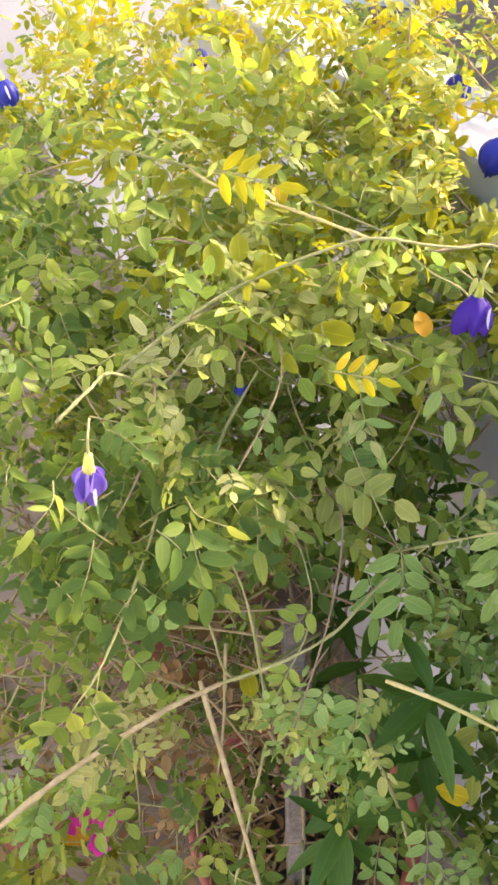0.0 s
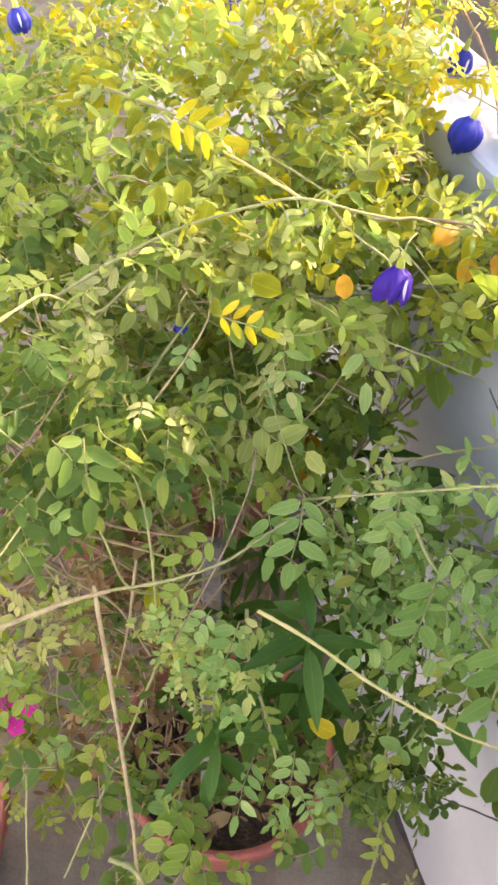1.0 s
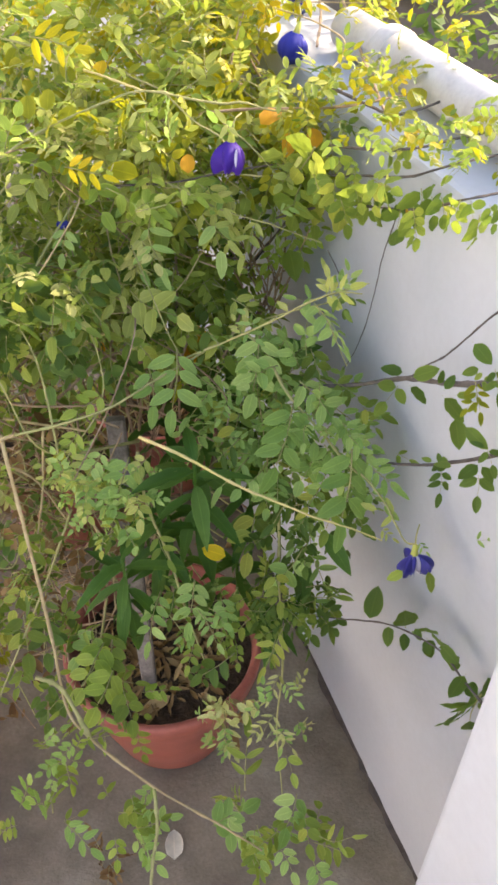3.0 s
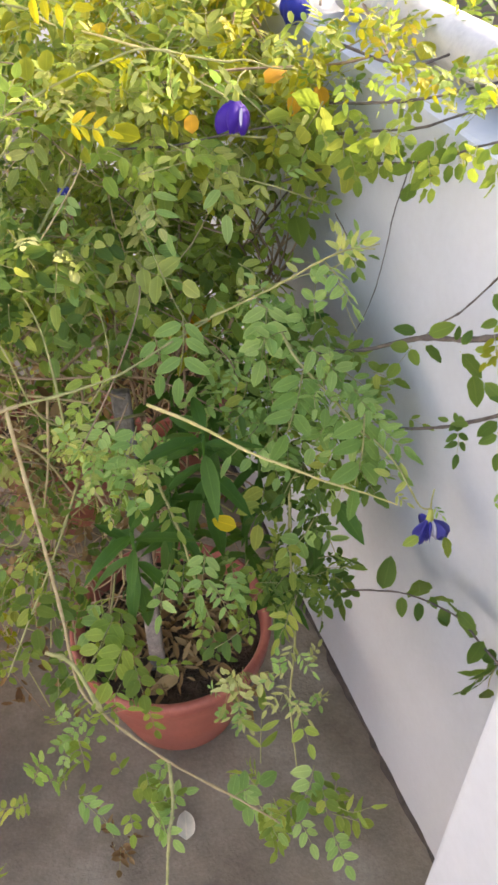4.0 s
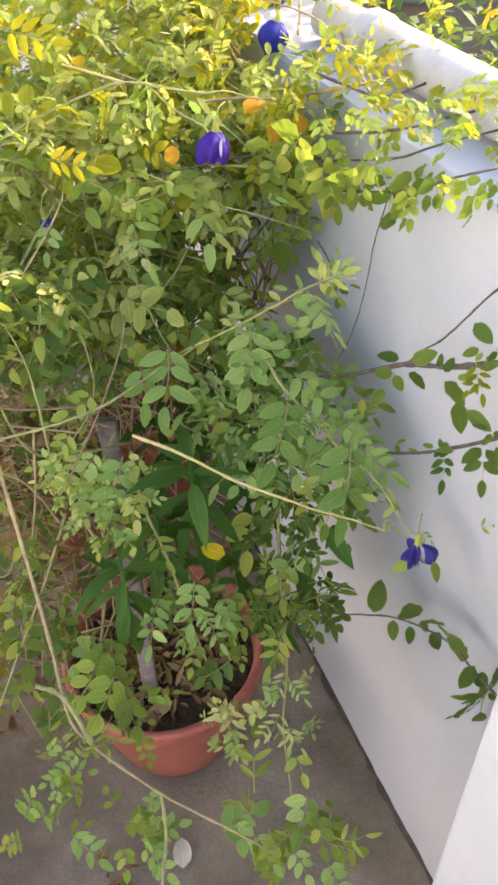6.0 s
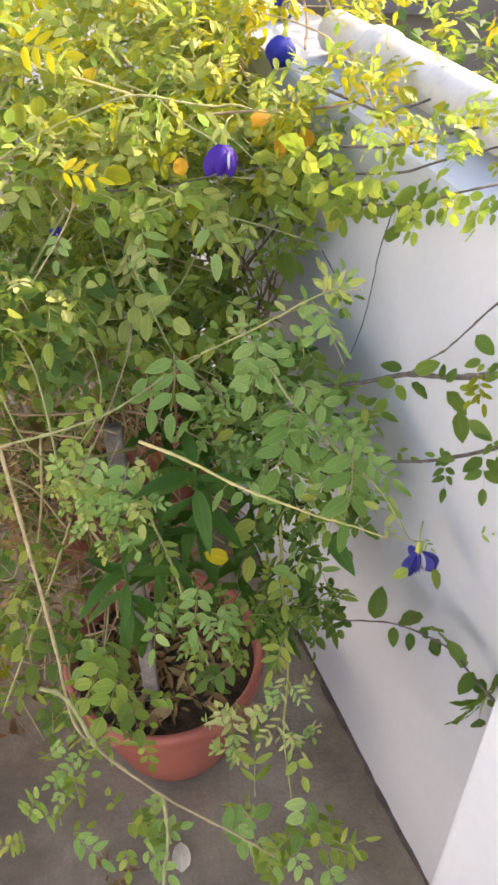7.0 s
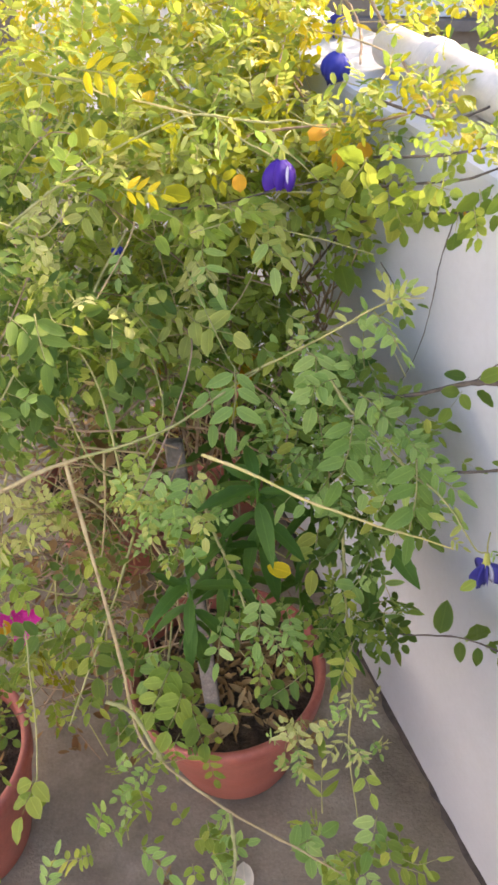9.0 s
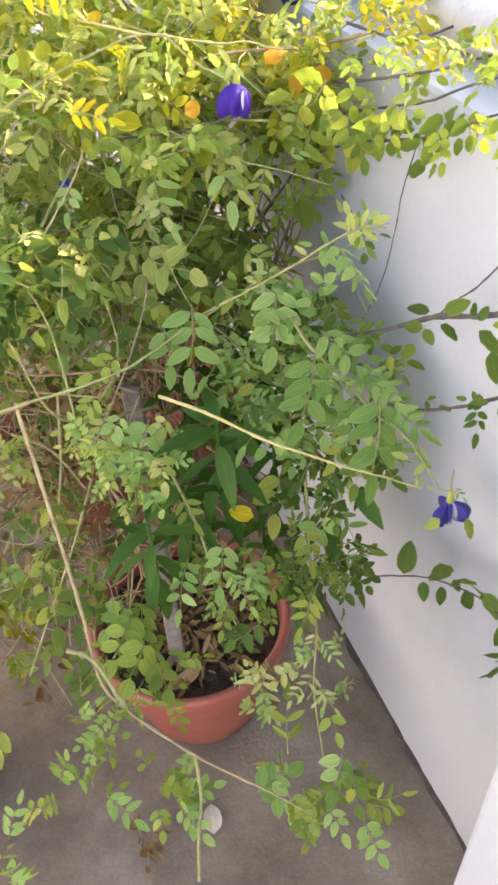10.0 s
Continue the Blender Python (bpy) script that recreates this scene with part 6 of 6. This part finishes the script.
back.stem([(0.316, 0.959, 0.875), (0.298, 0.938, 0.839), (0.272, 0.905, 0.789)], 0.0020, 0.0010, M_BARK)
back.stem([(0.280, 1.004, 0.920), (0.270, 0.976, 0.867), (0.303, 0.941, 0.806)], 0.0015, 0.0010, M_BARK)
back.stem([(0.239, 0.957, 0.878), (0.260, 0.941, 0.848), (0.272, 0.919, 0.810)], 0.0015, 0.0010, M_BARK)
back.stem([(0.178, 0.990, 0.910), (0.230, 0.998, 0.914), (0.273, 0.992, 0.897)], 0.0020, 0.0010, M_BARK)
back.clump((0.208, 0.903, 0.871), 0.04, 5, ('fresh', 'green', 'fresh'), 580, scale=1.05)
back.clump((0.241, 0.884, 0.833), 0.04, 5, ('fresh', 'green', 'fresh'), 581, scale=1.05)
back.clump((0.198, 0.862, 0.808), 0.04, 5, ('fresh', 'green', 'fresh'), 582, scale=1.05)
back.clump((0.274, 0.890, 0.839), 0.04, 5, ('fresh', 'green', 'fresh'), 583, scale=1.05)
back.clump((0.334, 0.925, 0.949), 0.04, 5, ('fresh', 'green', 'fresh'), 584, scale=1.05)
back.clump((0.317, 0.958, 0.960), 0.04, 5, ('fresh', 'green', 'fresh'), 585, scale=1.05)
back.clump((0.197, 1.007, 0.883), 0.045, 6, ('deep', 'green'), 590, scale=1.0)
back.clump((0.228, 0.997, 0.859), 0.045, 6, ('deep', 'green'), 591, scale=1.0)
back.clump((0.233, 0.963, 0.839), 0.045, 6, ('deep', 'green'), 592, scale=1.0)
back.clump((0.186, 1.045, 0.893), 0.045, 6, ('deep', 'green'), 593, scale=1.0)
back.tendrils(45, 32, (M_BARK, M_STEM, M_TAN))
back.finish(295)

# ---- the vine that hangs over the parapet's inner face ----
hang = Plant("hanging_vine", "dark-leaved vine twigs trailing in front of the white wall", "vine", (0.47, 0.54, 1.14))
hang.stem([(0.312, 0.741, 0.821), (0.369, 0.706, 0.85), (0.42, 0.673, 0.881), (0.462, 0.589, 0.957), (0.493, 0.527, 1.0), (0.52, 0.468, 1.047), (0.545, 0.416, 1.089)], 0.00234, 0.00324, M_DARKBARK)
hang.stem([(0.465, 0.586, 0.961), (0.476, 0.568, 0.99), (0.488, 0.544, 1.02), (0.503, 0.52, 1.064), (0.514, 0.493, 1.105), (0.53, 0.445, 1.165)], 0.00082, 0.00120, M_DARKBARK)
hang.stem([(0.455, 0.611, 0.811), (0.488, 0.556, 0.862), (0.51, 0.511, 0.91), (0.531, 0.454, 0.975), (0.555, 0.407, 1.036)], 0.00162, 0.00234, M_DARKBARK)
hang.stem([(0.374, 0.556, 0.569), (0.416, 0.533, 0.598), (0.467, 0.499, 0.641), (0.499, 0.463, 0.671), (0.527, 0.428, 0.688), (0.542, 0.395, 0.693), (0.562, 0.353, 0.702), (0.588, 0.313, 0.699)], 0.00084, 0.00144, M_DARKBARK)
hang.stem([(0.44, 0.668, 1.105), (0.433, 0.688, 1.046), (0.43, 0.692, 1.007), (0.425, 0.705, 0.949), (0.417, 0.73, 0.889), (0.406, 0.745, 0.849)], 0.00068, 0.00052, M_DARKBARK)
hang.stem([(0.378, 0.813, 0.984), (0.394, 0.774, 0.97), (0.407, 0.743, 0.949)], 0.00084, 0.00060, M_DARKBARK)
hang.leaf((0.460, 0.593, 0.961), (0.437, 0.598, 0.964), 0, 'deep', 1.15)
hang.leaf((0.458, 0.538, 0.997), (0.483, 0.539, 1.006), 0, 'green', 1.15)
hang.leaf((0.461, 0.557, 0.972), (0.480, 0.546, 0.962), 0, 'deep', 1.15)
hang.leaf((0.483, 0.524, 1.000), (0.486, 0.532, 1.012), 0, 'deep', 1.15)
hang.leaf((0.486, 0.508, 1.006), (0.493, 0.516, 1.019), 0, 'deep', 1.15)
hang.leaf((0.484, 0.502, 1.004), (0.506, 0.486, 0.990), 0, 'deep', 1.15)
hang.leaf((0.492, 0.487, 1.017), (0.506, 0.486, 1.020), 0, 'green', 1.15)
hang.leaf((0.457, 0.600, 0.939), (0.433, 0.582, 0.909), 1, 'green', 1.4)
hang.leaf((0.506, 0.484, 1.037), (0.515, 0.459, 1.006), 3, 'lime', 0.8)
hang.leaf((0.509, 0.477, 1.028), (0.495, 0.467, 1.009), 2, 'lime', 0.9)
hang.leaf((0.505, 0.459, 1.057), (0.520, 0.453, 1.055), 1, 'green', 1)
hang.leaf((0.496, 0.483, 1.080), (0.512, 0.470, 1.067), 0, 'deep', 1.15)
hang.leaf((0.507, 0.482, 1.053), (0.493, 0.482, 1.047), 0, 'deep', 1.15)
hang.leaf((0.509, 0.477, 1.052), (0.502, 0.475, 1.046), 0, 'green', 1.15)
hang.leaf((0.502, 0.493, 0.921), (0.476, 0.502, 0.923), 2, 'deep', 1.1)
hang.leaf((0.498, 0.503, 0.906), (0.497, 0.477, 0.878), 2, 'deep', 1)
hang.leaf((0.499, 0.500, 0.982), (0.503, 0.481, 0.958), 0, 'deep', 1.15)
hang.leaf((0.501, 0.469, 0.997), (0.520, 0.453, 0.984), 0, 'deep', 0.85)
hang.leaf((0.519, 0.453, 0.964), (0.502, 0.446, 0.949), 0, 'deep', 1.15)
hang.leaf((0.519, 0.447, 0.968), (0.528, 0.434, 0.957), 0, 'deep', 1.15)
hang.leaf((0.520, 0.451, 0.951), (0.519, 0.426, 0.924), 1, 'deep', 1)
hang.leaf((0.521, 0.448, 0.987), (0.530, 0.429, 0.969), 1, 'deep', 1)
hang.leaf((0.515, 0.465, 1.065), (0.521, 0.445, 1.039), 2, 'deep', 1)
hang.leaf((0.456, 0.539, 0.588), (0.469, 0.571, 0.616), 0, 'deep', 1.15)
hang.leaf((0.483, 0.539, 0.582), (0.481, 0.518, 0.566), 0, 'deep', 1.15)
hang.leaf((0.497, 0.506, 0.615), (0.498, 0.488, 0.602), 0, 'deep', 1.15)
hang.leaf((0.513, 0.467, 0.658), (0.519, 0.452, 0.648), 0, 'deep', 1.15)
hang.leaf((0.521, 0.431, 0.702), (0.537, 0.413, 0.693), 0, 'deep', 1.15)
hang.leaf((0.545, 0.394, 0.703), (0.529, 0.374, 0.685), 0, 'deep', 1.15)
hang.leaf((0.413, 0.698, 0.368), (0.429, 0.664, 0.345), 0, 'deep', 0.85)
hang.leaf((0.504, 0.487, 0.653), (0.511, 0.474, 0.645), 0, 'deep', 1.15)
hang.leaf((0.505, 0.487, 0.926), (0.487, 0.492, 0.926), 0, 'deep', 0.85)
hang.leaf((0.520, 0.451, 0.987), (0.507, 0.457, 0.989), 0, 'deep', 0.85)
hang.leaf((0.571, 0.398, 0.657), (0.556, 0.433, 0.533), 3, 'deep', 0.85)
hang.leaf((0.570, 0.400, 0.644), (0.571, 0.397, 0.552), 1, 'deep', 0.8)
hang.leaf((0.570, 0.400, 0.650), (0.558, 0.428, 0.625), 0, 'deep', 0.95)
hang.leaf((0.495, 0.586, 0.513), (0.490, 0.561, 0.513), 0, 'deep', 1.15)
hang.leaf((0.511, 0.548, 0.553), (0.506, 0.524, 0.552), 0, 'deep', 1.15)
hang.leaf((0.529, 0.508, 0.600), (0.525, 0.478, 0.612), 0, 'deep', 1.15)
hang.leaf((0.543, 0.474, 0.637), (0.545, 0.432, 0.667), 0, 'deep', 1.15)
hang.leaf((0.509, 0.554, 0.559), (0.505, 0.526, 0.613), 0, 'deep', 1.15)
hang.leaf((0.525, 0.517, 0.603), (0.521, 0.487, 0.652), 0, 'deep', 1.15)
hang.leaf((0.538, 0.485, 0.631), (0.532, 0.463, 0.670), 0, 'deep', 1.15)
hang.finish(295)


def shoot(plant_base, inv, at, count, size, mat, seed, lean=(0, 0, 1), rise=0.35):
    """A whorl of long pointed leaves round a shoot tip."""
    rng = random.Random(seed)
    stem(plant_base, [inv @ (Vector(at) - Vector(lean) * 0.16), inv @ (Vector(at) - Vector(lean) * 0.07), inv @ Vector(at)], 0.0028, 0.0022, M_BROAD)
    for k in range(count):
        a = k * 2.4 + rng.uniform(-0.3, 0.3)
        s = size * rng.uniform(0.7, 1.1)
        b, bf = blade(s, s * rng.uniform(0.2, 0.27), rng.uniform(0.25, 0.6), rng.uniform(0.1, 0.4), 8, 0.85)
        m = inv @ Matrix.Translation(clear(Vector(at) - Vector(lean) * 0.008 * k)) @ Matrix.Rotation(a, 4, "Z") @ Matrix.Rotation(rise - 0.12 * k + rng.uniform(-0.2, 0.2), 4, "X")
        child("leaf", mesh_of("leaf", b, bf, [mat], rim=rim_of(len(b))), plant_base, m=m)


# ---- broad-leaved shrub sharing the front pot ----
shrub = thing("broadleaf_shrub", "potted shrub with long pointed dark green leaves", "shrub", (0.15, 0.78, 0.25))
s_inv = Matrix.Translation((-0.15, -0.78, -0.25))
shoot(shrub, s_inv, (0.226, 0.595, 0.807), 13, 0.09, M_BROAD, 600)
shoot(shrub, s_inv, (0.143, 0.514, 0.721), 13, 0.082, M_BROAD, 601)
shoot(shrub, s_inv, (0.182, 0.569, 0.737), 10, 0.078, M_BROAD, 602)
shoot(shrub, s_inv, (0.311, 0.797, 0.784), 8, 0.062, M_BROAD, 603)
shoot(shrub, s_inv, (0.29, 0.662, 0.706), 10, 0.074, M_BROAD, 605)
shoot(shrub, s_inv, (0.2, 0.599, 0.641), 10, 0.07, M_BROAD, 606)
shoot(shrub, s_inv, (0.257, 0.754, 0.768), 9, 0.07, M_BROAD, 607)
shoot(shrub, s_inv, (0.328, 0.57, 0.572), 10, 0.066, M_BROAD, 608)
shoot(shrub, s_inv, (0.177, 0.643, 0.692), 9, 0.066, M_BROAD, 609)
shoot(shrub, s_inv, (0.311, 0.742, 0.707), 10, 0.078, M_BROAD, 610)
shoot(shrub, s_inv, (0.272, 0.634, 0.59), 10, 0.078, M_BROAD, 611)
shoot(shrub, s_inv, (0.214, 0.79, 0.739), 10, 0.078, M_BROAD, 613)
shoot(shrub, s_inv, (0.155, 0.792, 0.716), 10, 0.07, M_BROAD, 614)
shoot(shrub, s_inv, (0.126, 0.712, 0.657), 10, 0.07, M_BROAD, 615)
shoot(shrub, s_inv, (0.284, 0.895, 0.794), 9, 0.07, M_BROAD, 616)


def pointed_leaf(base, tip, width, mat, seed):
    d = Vector(tip) - Vector(base)
    b, bf = blade(d.length, width, 0.35, 0.08, 9, 0.85)
    y = d.normalized()
    x = y.cross(Vector((0.1, -0.6, 0.8))).normalized()
    m = s_inv @ Matrix.Translation(base) @ Matrix((x, y, x.cross(y))).transposed().to_4x4()
    child("leaf", mesh_of("leaf", b, bf, [mat], rim=rim_of(len(b))), shrub, m=m)


pointed_leaf((0.311, 0.723, 0.883), (0.375, 0.752, 0.862), 0.026, M_BROAD, 0)
pointed_leaf((0.39, 0.582, 0.711), (0.425, 0.536, 0.686), 0.022, M_BROAD, 1)
pointed_leaf((0.363, 0.597, 0.657), (0.37, 0.549, 0.575), 0.026, M_BROAD, 2)
pointed_leaf((0.302, 0.831, 0.808), (0.342, 0.791, 0.789), 0.022, M_BROAD, 3)
pointed_leaf((0.229, 0.619, 0.776), (0.239, 0.582, 0.706), 0.021, M_BROAD, 4)
pointed_leaf((0.219, 0.619, 0.776), (0.154, 0.605, 0.75), 0.022, M_BROAD, 5)
pointed_leaf((0.222, 0.628, 0.787), (0.183, 0.622, 0.81), 0.019, M_BROAD, 6)
pointed_leaf((0.141, 0.535, 0.702), (0.104, 0.517, 0.67), 0.021, M_BROAD, 7)
pointed_leaf((0.229, 0.619, 0.776), (0.285, 0.611, 0.735), 0.022, M_BROAD, 8)
pointed_leaf((0.306, 0.830, 0.807), (0.381, 0.839, 0.820), 0.03, M_BROAD, 24)
pointed_leaf((0.193, 0.884, 0.845), (0.236, 0.906, 0.88), 0.036, M_GREEN, 20)
pointed_leaf((0.246, 0.862, 0.831), (0.225, 0.829, 0.81), 0.034, M_GREEN, 21)
pointed_leaf((0.164, 0.907, 0.872), (0.134, 0.89, 0.855), 0.034, M_GREEN, 22)
pointed_leaf((0.329, 0.88, 0.946), (0.34, 0.844, 0.92), 0.03, M_GREEN, 23)


# ---- pink-flowered plant in the neighbouring pot ----
pink = Plant("flowering_plant", "small bushy plant with magenta flowers and one orange leaf", "plant", (-0.337, 0.51, 0.25))
pink.clump((-0.174, 0.599, 0.505), 0.05, 10, ('green', 'green', 'pale'), 700, scale=0.9)
pink.clump((-0.123, 0.587, 0.483), 0.04, 6, ('green', 'green', 'pale'), 701, scale=0.8)
pink.clump((-0.181, 0.547, 0.479), 0.04, 6, ('green', 'lime'), 702, scale=0.8)
pink.clump((-0.249, 0.581, 0.497), 0.08, 14, ('green', 'green', 'pale'), 703, scale=0.9)
pink.clump((-0.186, 0.447, 0.46), 0.05, 8, ('green', 'deep', 'green'), 704, scale=0.7)
pink.clump((-0.079, 0.511, 0.468), 0.03, 4, ('green', 'lime'), 705, scale=0.7)
pink.stem([(-0.335, 0.51, 0.24), (-0.31, 0.5, 0.34), (-0.161, 0.583, 0.5)], 0.004, 0.002, M_BARK)
pink.stem([(-0.335, 0.51, 0.24), (-0.31, 0.5, 0.34), (-0.215, 0.578, 0.489)], 0.004, 0.002, M_BARK)
pink.stem([(-0.335, 0.51, 0.24), (-0.31, 0.5, 0.34), (-0.181, 0.541, 0.473)], 0.004, 0.002, M_BARK)
pink.clump((-0.3, 0.74, 0.34), 0.09, 12, ('deep', 'green', 'deep', 'dry'), 720)
pink.clump((-0.16, 0.86, 0.28), 0.08, 9, ('deep', 'green', 'deep', 'dry'), 721)
pink.clump((-0.42, 0.8, 0.3), 0.1, 10, ('deep', 'green', 'deep', 'dry'), 722)
pink.clump((-0.25, 1.0, 0.28), 0.09, 8, ('deep', 'green', 'deep', 'dry'), 723)
pink.finish(295)

for k, (dx, dz) in enumerate(((0, 0), (0.022, 0.006), (-0.014, 0.012), (0.01, -0.014))):
    bloom = thing("flower", "bright magenta flower on the small bushy plant", "flower", (-0.14 + dx, 0.595 - 0.01 * k, 0.539 + dz), group="magenta flowers")
    for j in range(5):
        b, bf = blade(0.015, 0.012, 0.2, 0.2, 4, 0.5)
        child("petal", mesh_of("petal", b, bf, [M_PINK]), bloom, m=Matrix.Rotation(radians(50), 4, "X") @ Matrix.Rotation(j * 1.257 + k, 4, "Z"))
    v, f = tube_data([(0, 0, 0), (0.002, 0.01, -0.02), (0.0, 0.02, -0.05)], 0.0012, 0.001, 5, 3)
    child("stalk", mesh_of("stalk", v, f, [M_STEM]), bloom)



# ---- single yellowed leaves caught in the vines ----
def loose_leaf(at, size, mat, seed, label, face=(0, -0.6, 0.8), spin=0.0, wide=0.62):
    rng = random.Random(seed)
    b, bf = blade(size, size * wide, rng.uniform(0.1, 0.4), rng.uniform(0.05, 0.35), 6)
    b[:, 1] -= size * 0.5
    ob = new("fallen_leaf", mesh_of("fallen_leaf", b, bf, [mat], rim=rim_of(len(b))))
    z = Vector(face).normalized()
    x = Vector((math.cos(spin), 0, math.sin(spin)))
    x = (x - z * x.dot(z)).normalized()
    ob.matrix_world = Matrix.Translation(at) @ Matrix((x, z.cross(x), z)).transposed().to_4x4()
    return tagged(ob, label, "leaf", group="yellowed leaves")


loose_leaf((0.302, 0.855, 1.135), 0.034, M_ORANGE, 800, "orange-yellow ageing leaf on a twig", spin=-1.0)
loose_leaf((0.328, 0.849, 1.126), 0.034, M_YELLOW, 801, "yellow ageing leaf on a twig", spin=2.6)
loose_leaf((0.354, 0.832, 1.12), 0.03, M_ORANGE, 802, "orange ageing leaf on a twig", spin=0.3)
loose_leaf((0.325, 0.834, 1.11), 0.03, M_ORANGE, 803, "yellow ageing leaf on a twig", spin=2.8)
loose_leaf((0.209, 0.794, 1.101), 0.028, M_ORANGE, 804, "orange withering leaf among green ones", spin=0.2)
loose_leaf((0.252, 0.539, 0.714), 0.032, M_YELLOW, 805, "yellow leaf caught in the shrub", spin=1.4)
loose_leaf((0.018, 0.836, 1.145), 0.033, M_LIME, 806, "lime yellow backlit leaf on a stem", spin=0.3)
loose_leaf((0.041, 0.843, 1.152), 0.03, M_LIME, 807, "lime yellow backlit leaf on a stem", spin=0.1)
loose_leaf((0.065, 0.833, 1.139), 0.035, M_LIME, 808, "lime yellow backlit leaf on a stem", spin=-0.2)
loose_leaf((0.059, 0.952, 1.157), 0.026, M_YELLOW, 809, "small yellow backlit leaf on a stem", spin=0.1)
loose_leaf((0.081, 0.951, 1.155), 0.028, M_YELLOW, 810, "small yellow backlit leaf on a stem", spin=-0.1)
loose_leaf((0.058, 0.811, 1.086), 0.026, M_YELLOW, 811, "small yellow backlit leaf on a stem", spin=0.1)
loose_leaf((0.078, 0.811, 1.086), 0.024, M_YELLOW, 812, "small yellow backlit leaf on a stem", spin=0.2)
loose_leaf((0.13, 0.801, 1.085), 0.04, M_YELLOW, 813, "small yellow backlit leaf on a stem", spin=1.4)
loose_leaf((0.214, 0.806, 1.042), 0.03, M_LIME, 814, "lime yellow leaf among green ones", spin=0.8)
loose_leaf((0.201, 0.855, 0.811), 0.05, M_ORANGE, 815, "orange-edged yellow leaf in the twigs", spin=0.3)
loose_leaf((0.191, 0.822, 0.805), 0.04, M_ORANGE, 816, "yellow leaf in the twigs", spin=-0.3)
loose_leaf((0.065, 0.823, 0.813), 0.02, M_ORANGE, 817, "small orange leaf in the twigs", spin=0.3)
loose_leaf((0.453, 0.64, 1.119), 0.022, M_ORANGE, 818, "small orange leaf on the hanging vine", spin=1.0)
loose_leaf((0.048, 0.624, 0.779), 0.03, M_YELLOW, 819, "yellow leaf on dry twigs", spin=0.4)
loose_leaf((0.504, 0.922, 1.169), 0.035, M_YELLOW, 820, "yellow sunlit leaf over the pipe", spin=0.6)
loose_leaf((0.466, 0.828, 1.171), 0.035, M_YELLOW, 821, "yellow sunlit leaf over the pipe", spin=-0.6)
loose_leaf((0.501, 0.779, 1.171), 0.03, M_YELLOW, 822, "yellow sunlit leaf over the pipe", spin=1.2)
loose_leaf((-0.163, 0.569, 0.545), 0.05, M_ORANGE, 851, "orange-yellow leaf of the pink-flowered plant", spin=1.5, wide=0.45)
loose_leaf((0.168, 0.459, 0.012), 0.052, M_HUSK, 850, "pale bleached dry leaf lying on the cement floor", face=(0.1, -0.1, 1), spin=0.9)

loose_leaf((0.132, 0.590, 0.247), 0.06, M_DRYLEAF, 852, "curled tan dry leaf lying on the pot's soil", face=(0.1, -0.35, 1), spin=1.7, wide=0.38)

# ---- dead twigs tangled behind the front stems ----
tangle = thing("dry_twigs", "tangle of brown dead vine twigs between the pots", "twigs", (-0.05, 0.95, 0.05))
rng = random.Random(77)
t_inv = Matrix.Translation((0.05, -0.95, -0.05))
for k in range(290):
    a = Vector((rng.uniform(-0.28, 0.14), rng.uniform(0.68, 1.05), rng.uniform(0.2, 0.82)))
    if k > 250:
        a = Vector((rng.uniform(0.02, 0.24), rng.uniform(1.05, 1.35), rng.uniform(0.5, 0.95)))
    e = a + Vector((rng.uniform(-0.22, 0.22), rng.uniform(-0.2, 0.1), rng.uniform(-0.25, 0.3)))
    mid = (a + e) / 2 + Vector((rng.uniform(-0.05, 0.05), rng.uniform(-0.05, 0.05), rng.uniform(-0.04, 0.06)))
    e.z = max(e.z, 0.03)
    stem(tangle, [t_inv @ clear(a), t_inv @ clear(mid), t_inv @ clear(e)], rng.uniform(0.0012, 0.0026), 0.0009, rng.choice((M_BARK, M_BARK, M_STEM)), "twig", sides=5)


# ---- dry leaf litter on the floor between the pots ----
rng = random.Random(91)
vs, fs, count = [], [], 0
while count < 520 * 15:
    q = Vector((rng.uniform(-0.6, 0.2), rng.uniform(0.66, 1.75), 0.006))
    if (WALL_IN @ q).x > -0.03 or any((q - Vector(c)).length < 0.19 for c in ((0.13, 0.71, 0), (-0.337, 0.51, 0), (-0.2, 1.22, 0), (0.02, 1.42, 0))):
        continue
    s = rng.uniform(0.014, 0.038)
    b, bf = blade(s, s * rng.uniform(0.25, 0.55), rng.uniform(0.1, 0.9), rng.uniform(-0.5, 0.1), 4)
    m = np.array(Euler((rng.uniform(-0.1, 0.35), rng.uniform(-0.4, 0.4), rng.uniform(0, 6.3))).to_matrix())
    vs.append(b @ m.T + np.array(q))
    fs += [tuple(i + count for i in g) for g in bf]
    count += len(b)
litter = new("leaf_litter", mesh_of("leaf_litter", np.vstack(vs), fs, [M_DRYLEAF]))
tagged(litter, "scattered brown dry leaves on the cement floor", "leaf litter", kind="stuff")
